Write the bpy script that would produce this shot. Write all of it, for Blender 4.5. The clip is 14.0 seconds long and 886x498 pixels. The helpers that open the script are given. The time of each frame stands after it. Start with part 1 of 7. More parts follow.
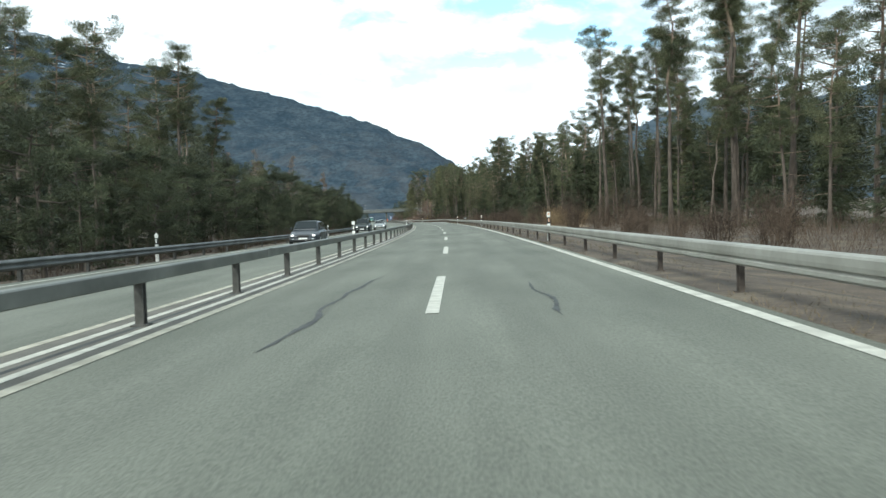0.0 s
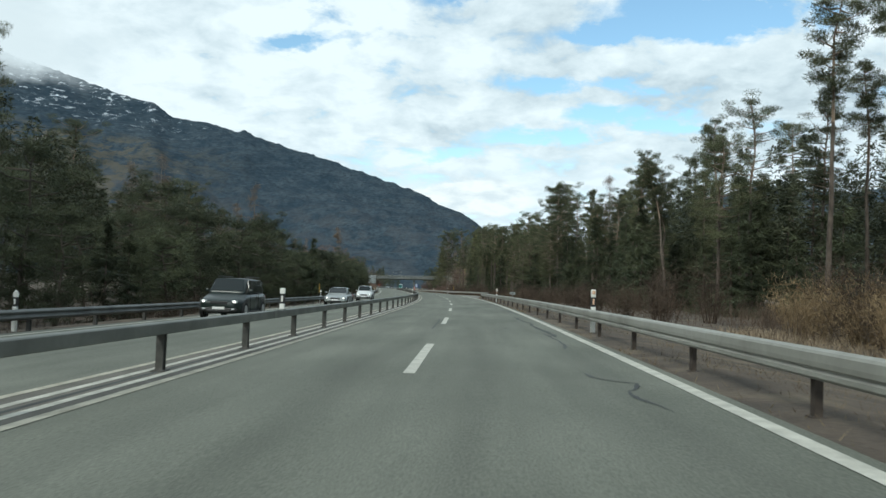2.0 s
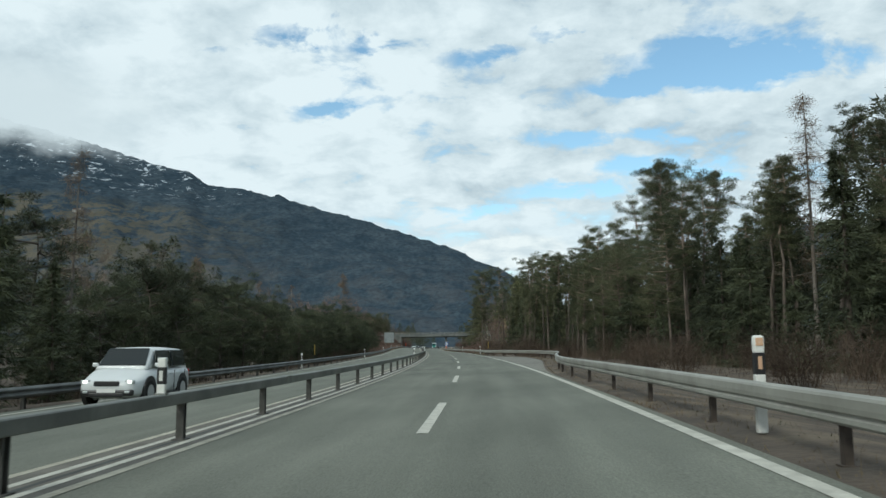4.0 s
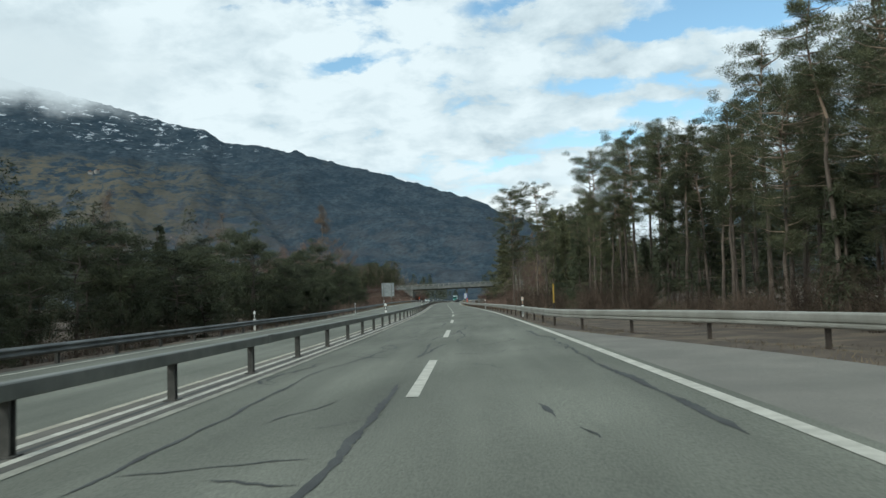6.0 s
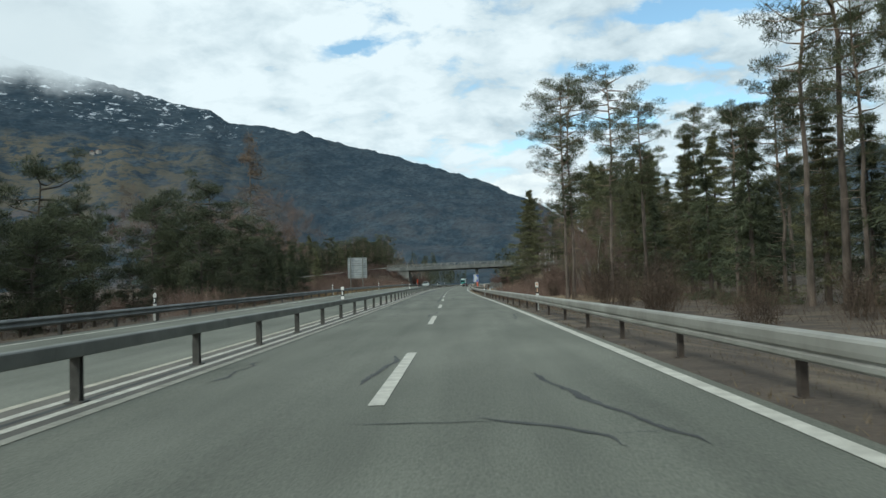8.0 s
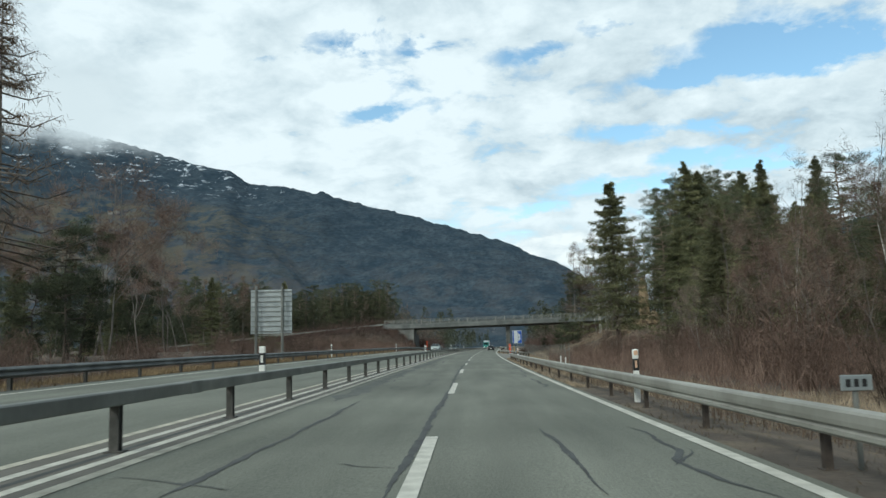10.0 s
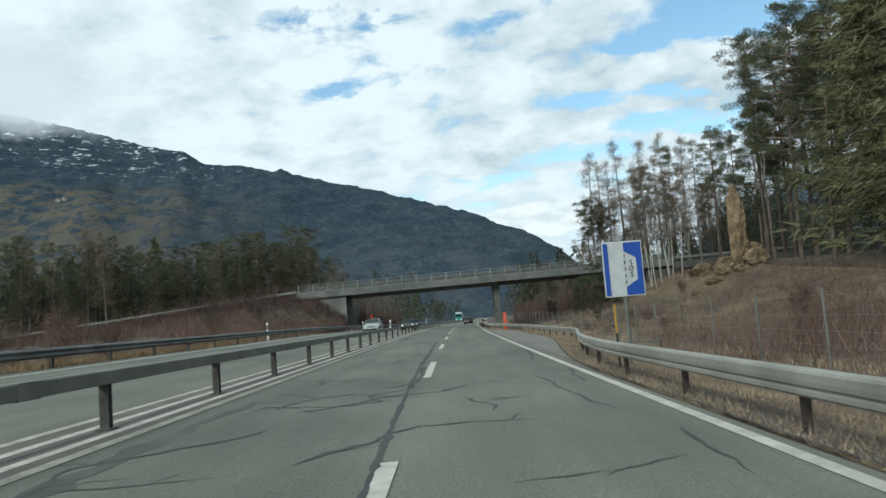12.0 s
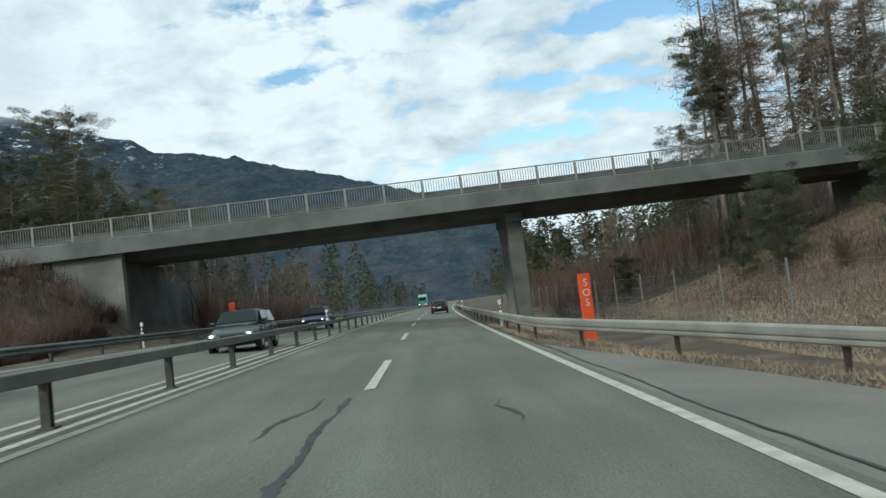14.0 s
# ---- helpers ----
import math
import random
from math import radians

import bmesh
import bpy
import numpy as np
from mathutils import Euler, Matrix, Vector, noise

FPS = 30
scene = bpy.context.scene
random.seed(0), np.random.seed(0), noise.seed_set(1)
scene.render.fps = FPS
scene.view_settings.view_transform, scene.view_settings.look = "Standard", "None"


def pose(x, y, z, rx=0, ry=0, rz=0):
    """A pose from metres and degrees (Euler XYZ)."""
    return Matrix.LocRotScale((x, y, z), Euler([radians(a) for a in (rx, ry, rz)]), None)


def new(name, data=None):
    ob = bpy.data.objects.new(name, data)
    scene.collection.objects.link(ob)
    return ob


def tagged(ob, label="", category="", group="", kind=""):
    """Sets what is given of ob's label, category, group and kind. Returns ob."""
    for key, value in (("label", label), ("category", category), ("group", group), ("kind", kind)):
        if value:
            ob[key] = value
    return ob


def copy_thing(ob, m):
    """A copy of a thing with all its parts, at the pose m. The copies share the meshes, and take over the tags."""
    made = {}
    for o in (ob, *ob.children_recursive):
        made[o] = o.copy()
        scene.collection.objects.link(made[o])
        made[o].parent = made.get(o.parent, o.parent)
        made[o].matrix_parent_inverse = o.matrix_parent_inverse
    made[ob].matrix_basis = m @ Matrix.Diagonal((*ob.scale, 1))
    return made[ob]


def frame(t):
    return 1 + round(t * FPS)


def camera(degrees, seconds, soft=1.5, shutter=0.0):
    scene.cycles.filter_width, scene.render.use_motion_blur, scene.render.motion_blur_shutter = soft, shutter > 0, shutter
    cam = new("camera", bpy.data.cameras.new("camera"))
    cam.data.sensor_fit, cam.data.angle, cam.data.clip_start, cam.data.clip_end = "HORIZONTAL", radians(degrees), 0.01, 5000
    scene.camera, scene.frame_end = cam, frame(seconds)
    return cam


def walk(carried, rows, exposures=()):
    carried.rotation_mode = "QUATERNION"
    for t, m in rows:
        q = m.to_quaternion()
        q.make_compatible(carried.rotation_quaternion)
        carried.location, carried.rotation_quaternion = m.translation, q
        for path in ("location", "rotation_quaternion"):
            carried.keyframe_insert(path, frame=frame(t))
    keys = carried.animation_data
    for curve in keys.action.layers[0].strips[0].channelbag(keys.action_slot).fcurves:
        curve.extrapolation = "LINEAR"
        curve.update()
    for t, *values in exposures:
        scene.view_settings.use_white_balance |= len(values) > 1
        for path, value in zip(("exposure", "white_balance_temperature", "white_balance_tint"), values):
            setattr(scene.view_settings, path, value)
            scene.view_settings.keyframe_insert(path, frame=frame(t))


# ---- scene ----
cam = camera(58.5, 14.0, shutter=0.04)
PATH = [
    (0, 0.353, 0.000, 1.163, 87.75, 1.78, 1.22),
    (0.5, 0.473, 15.450, 1.186, 87.56, 0.63, 2.27),
    (1, 0.465, 31.000, 1.195, 86.77, 1.57, 2.59),
    (1.5, 0.267, 46.630, 1.176, 89.14, -0.60, 3.28),
    (2, -0.047, 62.359, 1.208, 92.87, -1.86, 3.88),
    (2.5, -0.428, 78.159, 1.195, 95.99, 0.31, 4.80),
    (3, -0.998, 94.049, 1.226, 97.14, -0.16, 5.51),
    (5.5, -6.812, 174.529, 1.205, 95.06, 1.66, 8.52),
    (6, -8.483, 190.810, 1.238, 93.68, 1.83, 8.63),
    (6.5, -10.285, 207.137, 1.239, 93.09, 2.57, 8.86),
    (7, -12.330, 223.509, 1.221, 92.40, 1.81, 8.88),
    (9.5, -24.275, 306.079, 1.215, 94.37, 1.75, 10.18),
    (10, -27.037, 322.716, 1.207, 97.08, 1.46, 10.78),
    (10.5, -29.543, 339.435, 1.219, 97.65, 2.65, 10.31),
    (11, -32.153, 356.200, 1.211, 97.52, 2.88, 10.10),
    (11.5, -34.542, 373.048, 1.203, 95.81, 4.97, 9.20),
    (12, -37.027, 389.919, 1.184, 95.12, 4.39, 8.65),
    (12.5, -39.322, 406.870, 1.197, 94.48, 4.09, 8.77),
    (13, -41.607, 423.866, 1.209, 93.92, 5.73, 7.39),
    (13.5, -43.690, 440.927, 1.190, 93.76, 7.82, 6.67),
    (14, -45.894, 458.014, 1.199, 93.75, 6.50, 6.06),
]
walk(cam, [(t, pose(*p)) for t, *p in PATH],
     [(0, 1.2, 5960, 0), (0.5, 0.9, 5960, 0), (1.5, 0.8, 5960, 0), (2.5, 0.38, 5960, 0), (3.2, 0.36, 5960, 0), (5.5, 0.45, 5960, 0), (14, 0.5, 5960, 0)])

# ---------------------------------------------------------------- world and light
SUN_EL, SUN_AZ = 34.0, 205.0          # degrees; azimuth clockwise from +y
sun_data = bpy.data.lights.new("sun", "SUN")
sun_data.energy, sun_data.angle, sun_data.color = 1.3, radians(12), (1.0, 0.93, 0.82)
sun = new("sun", sun_data)
sun.matrix_world = pose(0, 0, 60, 90 - SUN_EL, 0, 180 - SUN_AZ)


def build_world():
    w = bpy.data.worlds.new("sky")
    scene.world = w
    w.use_nodes = True
    nt = w.node_tree
    nt.nodes.clear()

    def n(kind, **kw):
        q = nt.nodes.new(kind)
        for k, v in kw.items():
            q.inputs[k].default_value = v
        return q

    def math_node(op, a, b=None, c=None):
        q = nt.nodes.new("ShaderNodeMath")
        q.operation = op
        for i, v in enumerate((a, b, c)):
            if v is None:
                continue
            if isinstance(v, (int, float)):
                q.inputs[i].default_value = v
            else:
                nt.links.new(v, q.inputs[i])
        return q.outputs[0]

    def ramp(fac, stops):
        q = nt.nodes.new("ShaderNodeValToRGB")
        els = q.color_ramp.elements
        while len(els) < len(stops):
            els.new(0.5)
        for e, (p, c) in zip(els, stops):
            e.position, e.color = p, (*c, 1) if len(c) == 3 else c
        nt.links.new(fac, q.inputs[0])
        return q.outputs[0]

    def mix(fac, a, b):
        q = nt.nodes.new("ShaderNodeMix")
        q.data_type = "RGBA"
        for sock, v in ((q.inputs[0], fac), (q.inputs[6], a), (q.inputs[7], b)):
            if isinstance(v, (int, float)):
                sock.default_value = v
            elif isinstance(v, tuple):
                sock.default_value = (*v, 1)
            else:
                nt.links.new(v, sock)
        return q.outputs[2]

    sky = nt.nodes.new("ShaderNodeTexSky")
    sky.sky_type, sky.sun_disc = "NISHITA", False
    sky.sun_elevation, sky.sun_rotation = radians(SUN_EL), radians(SUN_AZ)
    blue = nt.nodes.new("ShaderNodeMix")
    blue.data_type, blue.blend_type = "RGBA", "MULTIPLY"
    blue.inputs[0].default_value = 1
    blue.inputs[7].default_value = (SKY_GAIN * 1.03, SKY_GAIN * 1.08, SKY_GAIN, 1)
    nt.links.new(sky.outputs[0], blue.inputs[6])
    tc = nt.nodes.new("ShaderNodeTexCoord")
    sep = nt.nodes.new("ShaderNodeSeparateXYZ")
    nt.links.new(tc.outputs["Generated"], sep.inputs[0])
    up = math_node("ADD", math_node("MAXIMUM", sep.outputs[2], 0.0), 0.28)
    com = nt.nodes.new("ShaderNodeCombineXYZ")
    com_x, com_y = math_node("DIVIDE", sep.outputs[0], up), math_node("DIVIDE", sep.outputs[1], up)
    nt.links.new(com_x, com.inputs[0])
    nt.links.new(com_y, com.inputs[1])
    shift = nt.nodes.new("ShaderNodeVectorMath")
    shift.operation = "ADD"
    shift.inputs[1].default_value = CLOUD_SHIFT
    nt.links.new(com.outputs[0], shift.inputs[0])

    def noise_tex(scale, detail, rough, distort=0.0):
        q = nt.nodes.new("ShaderNodeTexNoise")
        q.inputs["Scale"].default_value, q.inputs["Detail"].default_value = scale, detail
        q.inputs["Roughness"].default_value, q.inputs["Distortion"].default_value = rough, distort
        nt.links.new(shift.outputs[0], q.inputs["Vector"])
        return q.outputs[0]

    big = noise_tex(0.9, 3, 0.5)
    mid = noise_tex(2.6, 6, 0.55)
    puffs = noise_tex(7.5, 9, 0.6, 0.25)

    def ragged(v, source, amount):
        return math_node("ADD", v, math_node("MULTIPLY", math_node("SUBTRACT", source, 0.5), amount))

    wisp = noise_tex(11.0, 6, 0.6)
    rag_x, rag_y = ragged(com_x, puffs, 0.22), ragged(ragged(com_y, mid, 0.10), wisp, 0.16)

    def patch(gx, gy, wx, wy):
        """One in the middle of an oval of the sky, falling off to nothing round it."""
        px = math_node("MULTIPLY", math_node("SUBTRACT", rag_x, gx), 1 / wx)
        py = math_node("MULTIPLY", math_node("SUBTRACT", rag_y, gy), 1 / wy)
        q2 = math_node("ADD", math_node("MULTIPLY", px, px), math_node("MULTIPLY", py, py))
        return math_node("DIVIDE", 1.0, math_node("ADD", 1.0, math_node("MULTIPLY", q2, q2)))

    cover = math_node("ADD", math_node("MULTIPLY", big, 0.30), math_node("ADD", math_node("MULTIPLY", mid, 0.36), math_node("MULTIPLY", puffs, 0.62)))
    # more cloud to the west (-x), thinner to the east
    cover = math_node("SUBTRACT", math_node("ADD", cover, 0.055), math_node("MULTIPLY", sep.outputs[0], 0.10))
    for gx, gy, wx, wy, deep in CLOUD_BREAKS:
        cover = math_node("SUBTRACT", cover, math_node("MULTIPLY", patch(gx, gy, wx, wy), deep))
    mask = ramp(cover, [(0.50, (0, 0, 0)), (0.555, (0.5, 0.5, 0.5)), (0.62, (1, 1, 1))])
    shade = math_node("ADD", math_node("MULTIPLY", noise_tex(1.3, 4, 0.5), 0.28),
                      math_node("ADD", math_node("MULTIPLY", noise_tex(4.2, 7, 0.6), 0.34), math_node("MULTIPLY", puffs, 0.38)))
    # the clouds are greyer to the east
    shade = math_node("SUBTRACT", shade, math_node("MULTIPLY", math_node("ADD", sep.outputs[0], 0.1), 0.045))
    cloud = ramp(shade, [(0.39, (0.37, 0.415, 0.45)), (0.47, (0.505, 0.545, 0.57)), (0.56, (0.645, 0.668, 0.68))])
    lit = mix(mask, blue.outputs[2], cloud)
    # the low sky is bright, with a far bank of cumulus over the valley's end
    low = ramp(math_node("ADD", sep.outputs[2], math_node("MULTIPLY", math_node("SUBTRACT", mid, 0.5), 0.25)),
               [(0.06, (1, 1, 1)), (0.2, (0, 0, 0))])
    lit = mix(math_node("MULTIPLY", low, 0.55), lit, (0.60, 0.65, 0.69))
    heap = math_node("ADD", patch(*CUMULUS), math_node("MULTIPLY", math_node("SUBTRACT", puffs, 0.5), 1.1))
    lit = mix(ramp(heap, [(0.36, (0, 0, 0)), (0.58, (1, 1, 1))]), lit, ramp(noise_tex(6.0, 8, 0.6), [(0.40, (0.54, 0.57, 0.59)), (0.56, (0.70, 0.70, 0.69))]))
    bg = nt.nodes.new("ShaderNodeBackground")
    bg.inputs[1].default_value = 1.0
    nt.links.new(lit, bg.inputs[0])
    out = nt.nodes.new("ShaderNodeOutputWorld")
    nt.links.new(bg.outputs[0], out.inputs[0])


SKY_GAIN, CLOUD_SHIFT = 0.118, (3.1, 1.7, 0.0)
CLOUD_BREAKS = [(-0.431, 1.350, 0.065, 0.035, 0.20), (-0.574, 1.373, 0.07, 0.022, 0.15), (-0.322, 1.412, 0.045, 0.03, 0.17), (-0.091, 1.480, 0.09, 0.04, 0.18),
                (0.375, 1.533, 0.18, 0.09, 0.26), (0.054, 1.414, 0.06, 0.03, 0.18), (-0.450, 1.619, 0.085, 0.035, 0.15), (0.172, 1.598, 0.08, 0.035, 0.15),
                (0.16, 1.809, 0.20, 0.035, 0.15), (0.299, 1.949, 0.18, 0.06, 0.19), (0.10, 2.075, 0.17, 0.05, 0.18), (-0.15, 2.20, 0.14, 0.045, 0.15)]
CUMULUS = (-0.10, 2.52, 0.20, 0.17)
build_world()


# ---------------------------------------------------------------- materials
def material(name, a, b, scale=3.0, rough=0.8, metal=0.0, bump=0.0, bump_scale=40.0, fine=0.0, island=0.0,
             per_object=0.0, spec=0.4, stretch=(1, 1, 1), c=None):
    """Two colours mixed by noise at one scale, fine grain at another, a bump, and a change from piece to piece."""
    m = bpy.data.materials.new(name)
    m.use_nodes = True
    nt = m.node_tree
    p = nt.nodes["Principled BSDF"]
    p.inputs["Roughness"].default_value, p.inputs["Metallic"].default_value = rough, metal
    p.inputs["Specular IOR Level"].default_value = spec
    tc = nt.nodes.new("ShaderNodeTexCoord")
    mp = nt.nodes.new("ShaderNodeMapping")
    mp.inputs["Scale"].default_value = stretch
    nt.links.new(tc.outputs["Object"], mp.inputs[0])

    def noise_of(s, detail):
        q = nt.nodes.new("ShaderNodeTexNoise")
        q.inputs["Scale"].default_value, q.inputs["Detail"].default_value = s, detail
        nt.links.new(mp.outputs[0], q.inputs["Vector"])
        return q.outputs[0]

    r = nt.nodes.new("ShaderNodeValToRGB")
    els = r.color_ramp.elements
    els[0].position, els[0].color = 0.36, (*a, 1)
    els[1].position, els[1].color = 0.66, (*b, 1)
    if c:
        e = els.new(0.52)
        e.color = (*c, 1)
    nt.links.new(noise_of(scale, 5), r.inputs[0])
    colour = r.outputs[0]

    def scaled(colour, source, low, high):
        mr = nt.nodes.new("ShaderNodeMapRange")
        mr.inputs[3].default_value, mr.inputs[4].default_value = low, high
        nt.links.new(source, mr.inputs[0])
        mx = nt.nodes.new("ShaderNodeMix")
        mx.data_type, mx.blend_type = "RGBA", "MULTIPLY"
        mx.inputs[0].default_value = 1
        nt.links.new(colour, mx.inputs[6])
        nt.links.new(mr.outputs[0], mx.inputs[7])
        return mx.outputs[2]

    if fine:
        colour = scaled(colour, noise_of(bump_scale, 4), 1 - fine, 1 + fine)
    if island:
        g = nt.nodes.new("ShaderNodeNewGeometry")
        colour = scaled(colour, g.outputs["Random Per Island"], 1 - island, 1 + island)
    if per_object:
        o = nt.nodes.new("ShaderNodeObjectInfo")
        colour = scaled(colour, o.outputs["Random"], 1 - per_object, 1 + per_object)
    nt.links.new(colour, p.inputs["Base Color"])
    if bump:
        bp = nt.nodes.new("ShaderNodeBump")
        bp.inputs["Strength"].default_value, bp.inputs["Distance"].default_value = bump, 0.02
        nt.links.new(noise_of(bump_scale, 4), bp.inputs["Height"])
        nt.links.new(bp.outputs[0], p.inputs["Normal"])
    return m


def plain(name, colour, rough=0.5, metal=0.0, emit=0.0, spec=0.5):
    m = bpy.data.materials.new(name)
    m.use_nodes = True
    p = m.node_tree.nodes["Principled BSDF"]
    p.inputs["Base Color"].default_value = (*colour, 1)
    p.inputs["Roughness"].default_value, p.inputs["Metallic"].default_value = rough, metal
    p.inputs["Specular IOR Level"].default_value = spec
    if emit:
        p.inputs["Emission Color"].default_value, p.inputs["Emission Strength"].default_value = (*colour, 1), emit
    return m


ASPHALT = material("asphalt", (0.113, 0.118, 0.094), (0.162, 0.167, 0.135), 0.35, 0.85, bump=0.6, bump_scale=46, fine=0.62, stretch=(1, 0.45, 1))
ASPHALT_NEW = material("shoulder_asphalt", (0.160, 0.154, 0.134), (0.212, 0.202, 0.175), 0.5, 0.88, bump=0.5, bump_scale=44, fine=0.5)
SEAL = material("bitumen_seal", (0.035, 0.037, 0.036), (0.062, 0.065, 0.062), 2.0, 0.75, bump=0.2, fine=0.2)
MEDIAN_STRIP = material("dusty_median_strip", (0.115, 0.108, 0.092), (0.165, 0.155, 0.132), 1.2, 0.9, bump=0.4, bump_scale=40, fine=0.2)
SEAL_OLD = material("worn_dark_seal", (0.066, 0.070, 0.062), (0.100, 0.104, 0.092), 1.4, 0.8, bump=0.5, bump_scale=30, fine=0.3)
PAINT = material("road_paint", (0.40, 0.388, 0.335), (0.56, 0.545, 0.475), 4.0, 0.75, bump=0.2, fine=0.15)
PAINT_OLD = material("worn_yellowish_paint", (0.32, 0.30, 0.24), (0.50, 0.47, 0.38), 3.0, 0.8, bump=0.2, fine=0.25)
STEEL = material("galvanised_steel", (0.155, 0.16, 0.145), (0.24, 0.245, 0.225), 1.2, 0.55, 0.3, bump=0.1, fine=0.12, bump_scale=12)
BEAM_STEEL = material("dull_beam_steel", (0.115, 0.12, 0.108), (0.185, 0.19, 0.172), 1.2, 0.55, 0.3, bump=0.1, fine=0.14, bump_scale=12)
STEEL_PALE = material("pale_weathered_steel", (0.24, 0.235, 0.205), (0.34, 0.335, 0.30), 0.8, 0.6, 0.1, bump=0.1, fine=0.14, bump_scale=9)
STEEL_DARK = material("weathered_steel", (0.08, 0.085, 0.082), (0.15, 0.155, 0.15), 1.0, 0.6, 0.25, bump=0.1, fine=0.15, bump_scale=12)
POST_STEEL = material("post_steel", (0.055, 0.055, 0.05), (0.11, 0.105, 0.095), 4.0, 0.7, 0.3, fine=0.2)
RUST = material("rusty_post", (0.05, 0.040, 0.033), (0.085, 0.068, 0.055), 6.0, 0.8, 0.2, fine=0.2)
VERGE = material("dry_verge", (0.065, 0.052, 0.040), (0.145, 0.115, 0.080), 0.7, 0.95, bump=1.0, bump_scale=12, fine=0.45, c=(0.098, 0.075, 0.056))
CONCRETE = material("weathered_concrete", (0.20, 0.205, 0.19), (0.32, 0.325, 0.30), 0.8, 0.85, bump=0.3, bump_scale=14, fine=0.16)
CONCRETE_OLD = material("old_concrete", (0.13, 0.132, 0.12), (0.23, 0.232, 0.215), 0.5, 0.88, bump=0.3, bump_scale=14, fine=0.2)
FASCIA = material("weathered_bridge_edge", (0.105, 0.112, 0.106), (0.175, 0.182, 0.172), 0.6, 0.88, bump=0.3, bump_scale=10, fine=0.2)
# concrete darkened so that its colour carries shade at the bridge
CONCRETE_DARK = material("shade_toned_concrete", (0.075, 0.077, 0.07), (0.135, 0.137, 0.126), 0.6, 0.88, bump=0.3, bump_scale=14, fine=0.2)
BARK = material("pine_bark", (0.062, 0.050, 0.041), (0.145, 0.117, 0.095), 3.0, 0.95, bump=0.8, bump_scale=9, fine=0.35, per_object=0.25, stretch=(1, 1, 0.3))
BARK_DARK = material("dark_young_bark", (0.045, 0.038, 0.030), (0.095, 0.080, 0.064), 3.0, 0.95, fine=0.3, stretch=(1, 1, 0.3))
BARK_RED = material("red_pine_bark", (0.13, 0.094, 0.068), (0.245, 0.182, 0.132), 2.5, 0.9, bump=0.6, bump_scale=9, fine=0.3, per_object=0.25, stretch=(1, 1, 0.3))
BARK_GREY = material("grey_bark", (0.11, 0.094, 0.08), (0.20, 0.178, 0.155), 3.0, 0.95, fine=0.3, per_object=0.25, stretch=(1, 1, 0.3))
BIRCH = material("birch_bark", (0.30, 0.28, 0.25), (0.62, 0.60, 0.55), 3.0, 0.8, fine=0.3, stretch=(1, 1, 2))
NEEDLE_PINE = material("pine_needles", (0.050, 0.060, 0.032), (0.115, 0.118, 0.062), 0.5, 0.75, island=0.28, per_object=0.3, spec=0.25)
NEEDLE_FAR = material("far_conifer_needles", (0.037, 0.045, 0.027), (0.082, 0.087, 0.050), 0.5, 0.75, island=0.28, spec=0.25)
NEEDLE_SPRUCE = material("spruce_needles", (0.068, 0.074, 0.036), (0.165, 0.160, 0.080), 0.5, 0.75, island=0.32, per_object=0.3, spec=0.25)
NEEDLE_YOUNG = material("young_conifer_needles", (0.038, 0.047, 0.027), (0.082, 0.092, 0.050), 0.6, 0.75, island=0.28, per_object=0.35, spec=0.25)
TWIGS = material("bare_twigs", (0.060, 0.044, 0.034), (0.12, 0.09, 0.066), 0.6, 0.95, island=0.35, per_object=0.3, spec=0.2)
TWIGS_RED = material("reddish_twigs", (0.115, 0.076, 0.060), (0.20, 0.142, 0.112), 0.6, 0.95, island=0.35, per_object=0.25, spec=0.2)
TWIGS_PALE = material("pale_grey_twigs", (0.13, 0.10, 0.078), (0.23, 0.185, 0.148), 0.6, 0.95, island=0.35, per_object=0.25, spec=0.2)
TWIGS_TAN = material("dry_tan_stems", (0.165, 0.118, 0.068), (0.29, 0.215, 0.125), 0.6, 0.95, island=0.35, per_object=0.2, spec=0.2)
BANK_TAN = material("bleached_bank_grass", (0.25, 0.198, 0.140), (0.42, 0.34, 0.24), 0.25, 0.95, island=0.3, spec=0.2)
TWIGS_DARK_RED = material("dark_red_twigs", (0.062, 0.042, 0.035), (0.118, 0.080, 0.066), 0.6, 0.95, island=0.35, per_object=0.25, spec=0.2)
LARCH_TWIGS = material("larch_twigs", (0.11, 0.078, 0.055), (0.20, 0.145, 0.10), 0.6, 0.95, island=0.3, spec=0.2)
ROCK = material("ochre_rock", (0.11, 0.085, 0.055), (0.34, 0.26, 0.16), 0.8, 0.92, bump=1.0, bump_scale=3.5, fine=0.5, c=(0.22, 0.165, 0.10))
WHITE_PLASTIC = material("white_plastic", (0.62, 0.62, 0.58), (0.76, 0.76, 0.72), 5, 0.5, fine=0.08)
BLACK_PLASTIC = plain("black_plastic", (0.015, 0.015, 0.016), 0.5)
REFLECTOR = plain("reflector", (0.62, 0.40, 0.26), 0.3)
SIGN_GREY = material("bare_aluminium", (0.30, 0.33, 0.33), (0.42, 0.45, 0.45), 1.5, 0.5, 0.5, fine=0.08)
SIGN_BLUE = plain("sign_blue", (0.02, 0.075, 0.36), 0.35)
SIGN_WHITE = material("sign_white", (0.46, 0.49, 0.50), (0.56, 0.585, 0.59), 3.0, 0.45, fine=0.06)
SOS_ORANGE = material("sos_orange_paint", (0.62, 0.075, 0.02), (0.72, 0.10, 0.03), 3, 0.45, fine=0.06)
POLE_YELLOW = plain("yellow_paint", (0.42, 0.27, 0.04), 0.55)
GLASS_DARK = plain("tinted_car_glass", (0.012, 0.017, 0.018), 0.12, spec=0.35)
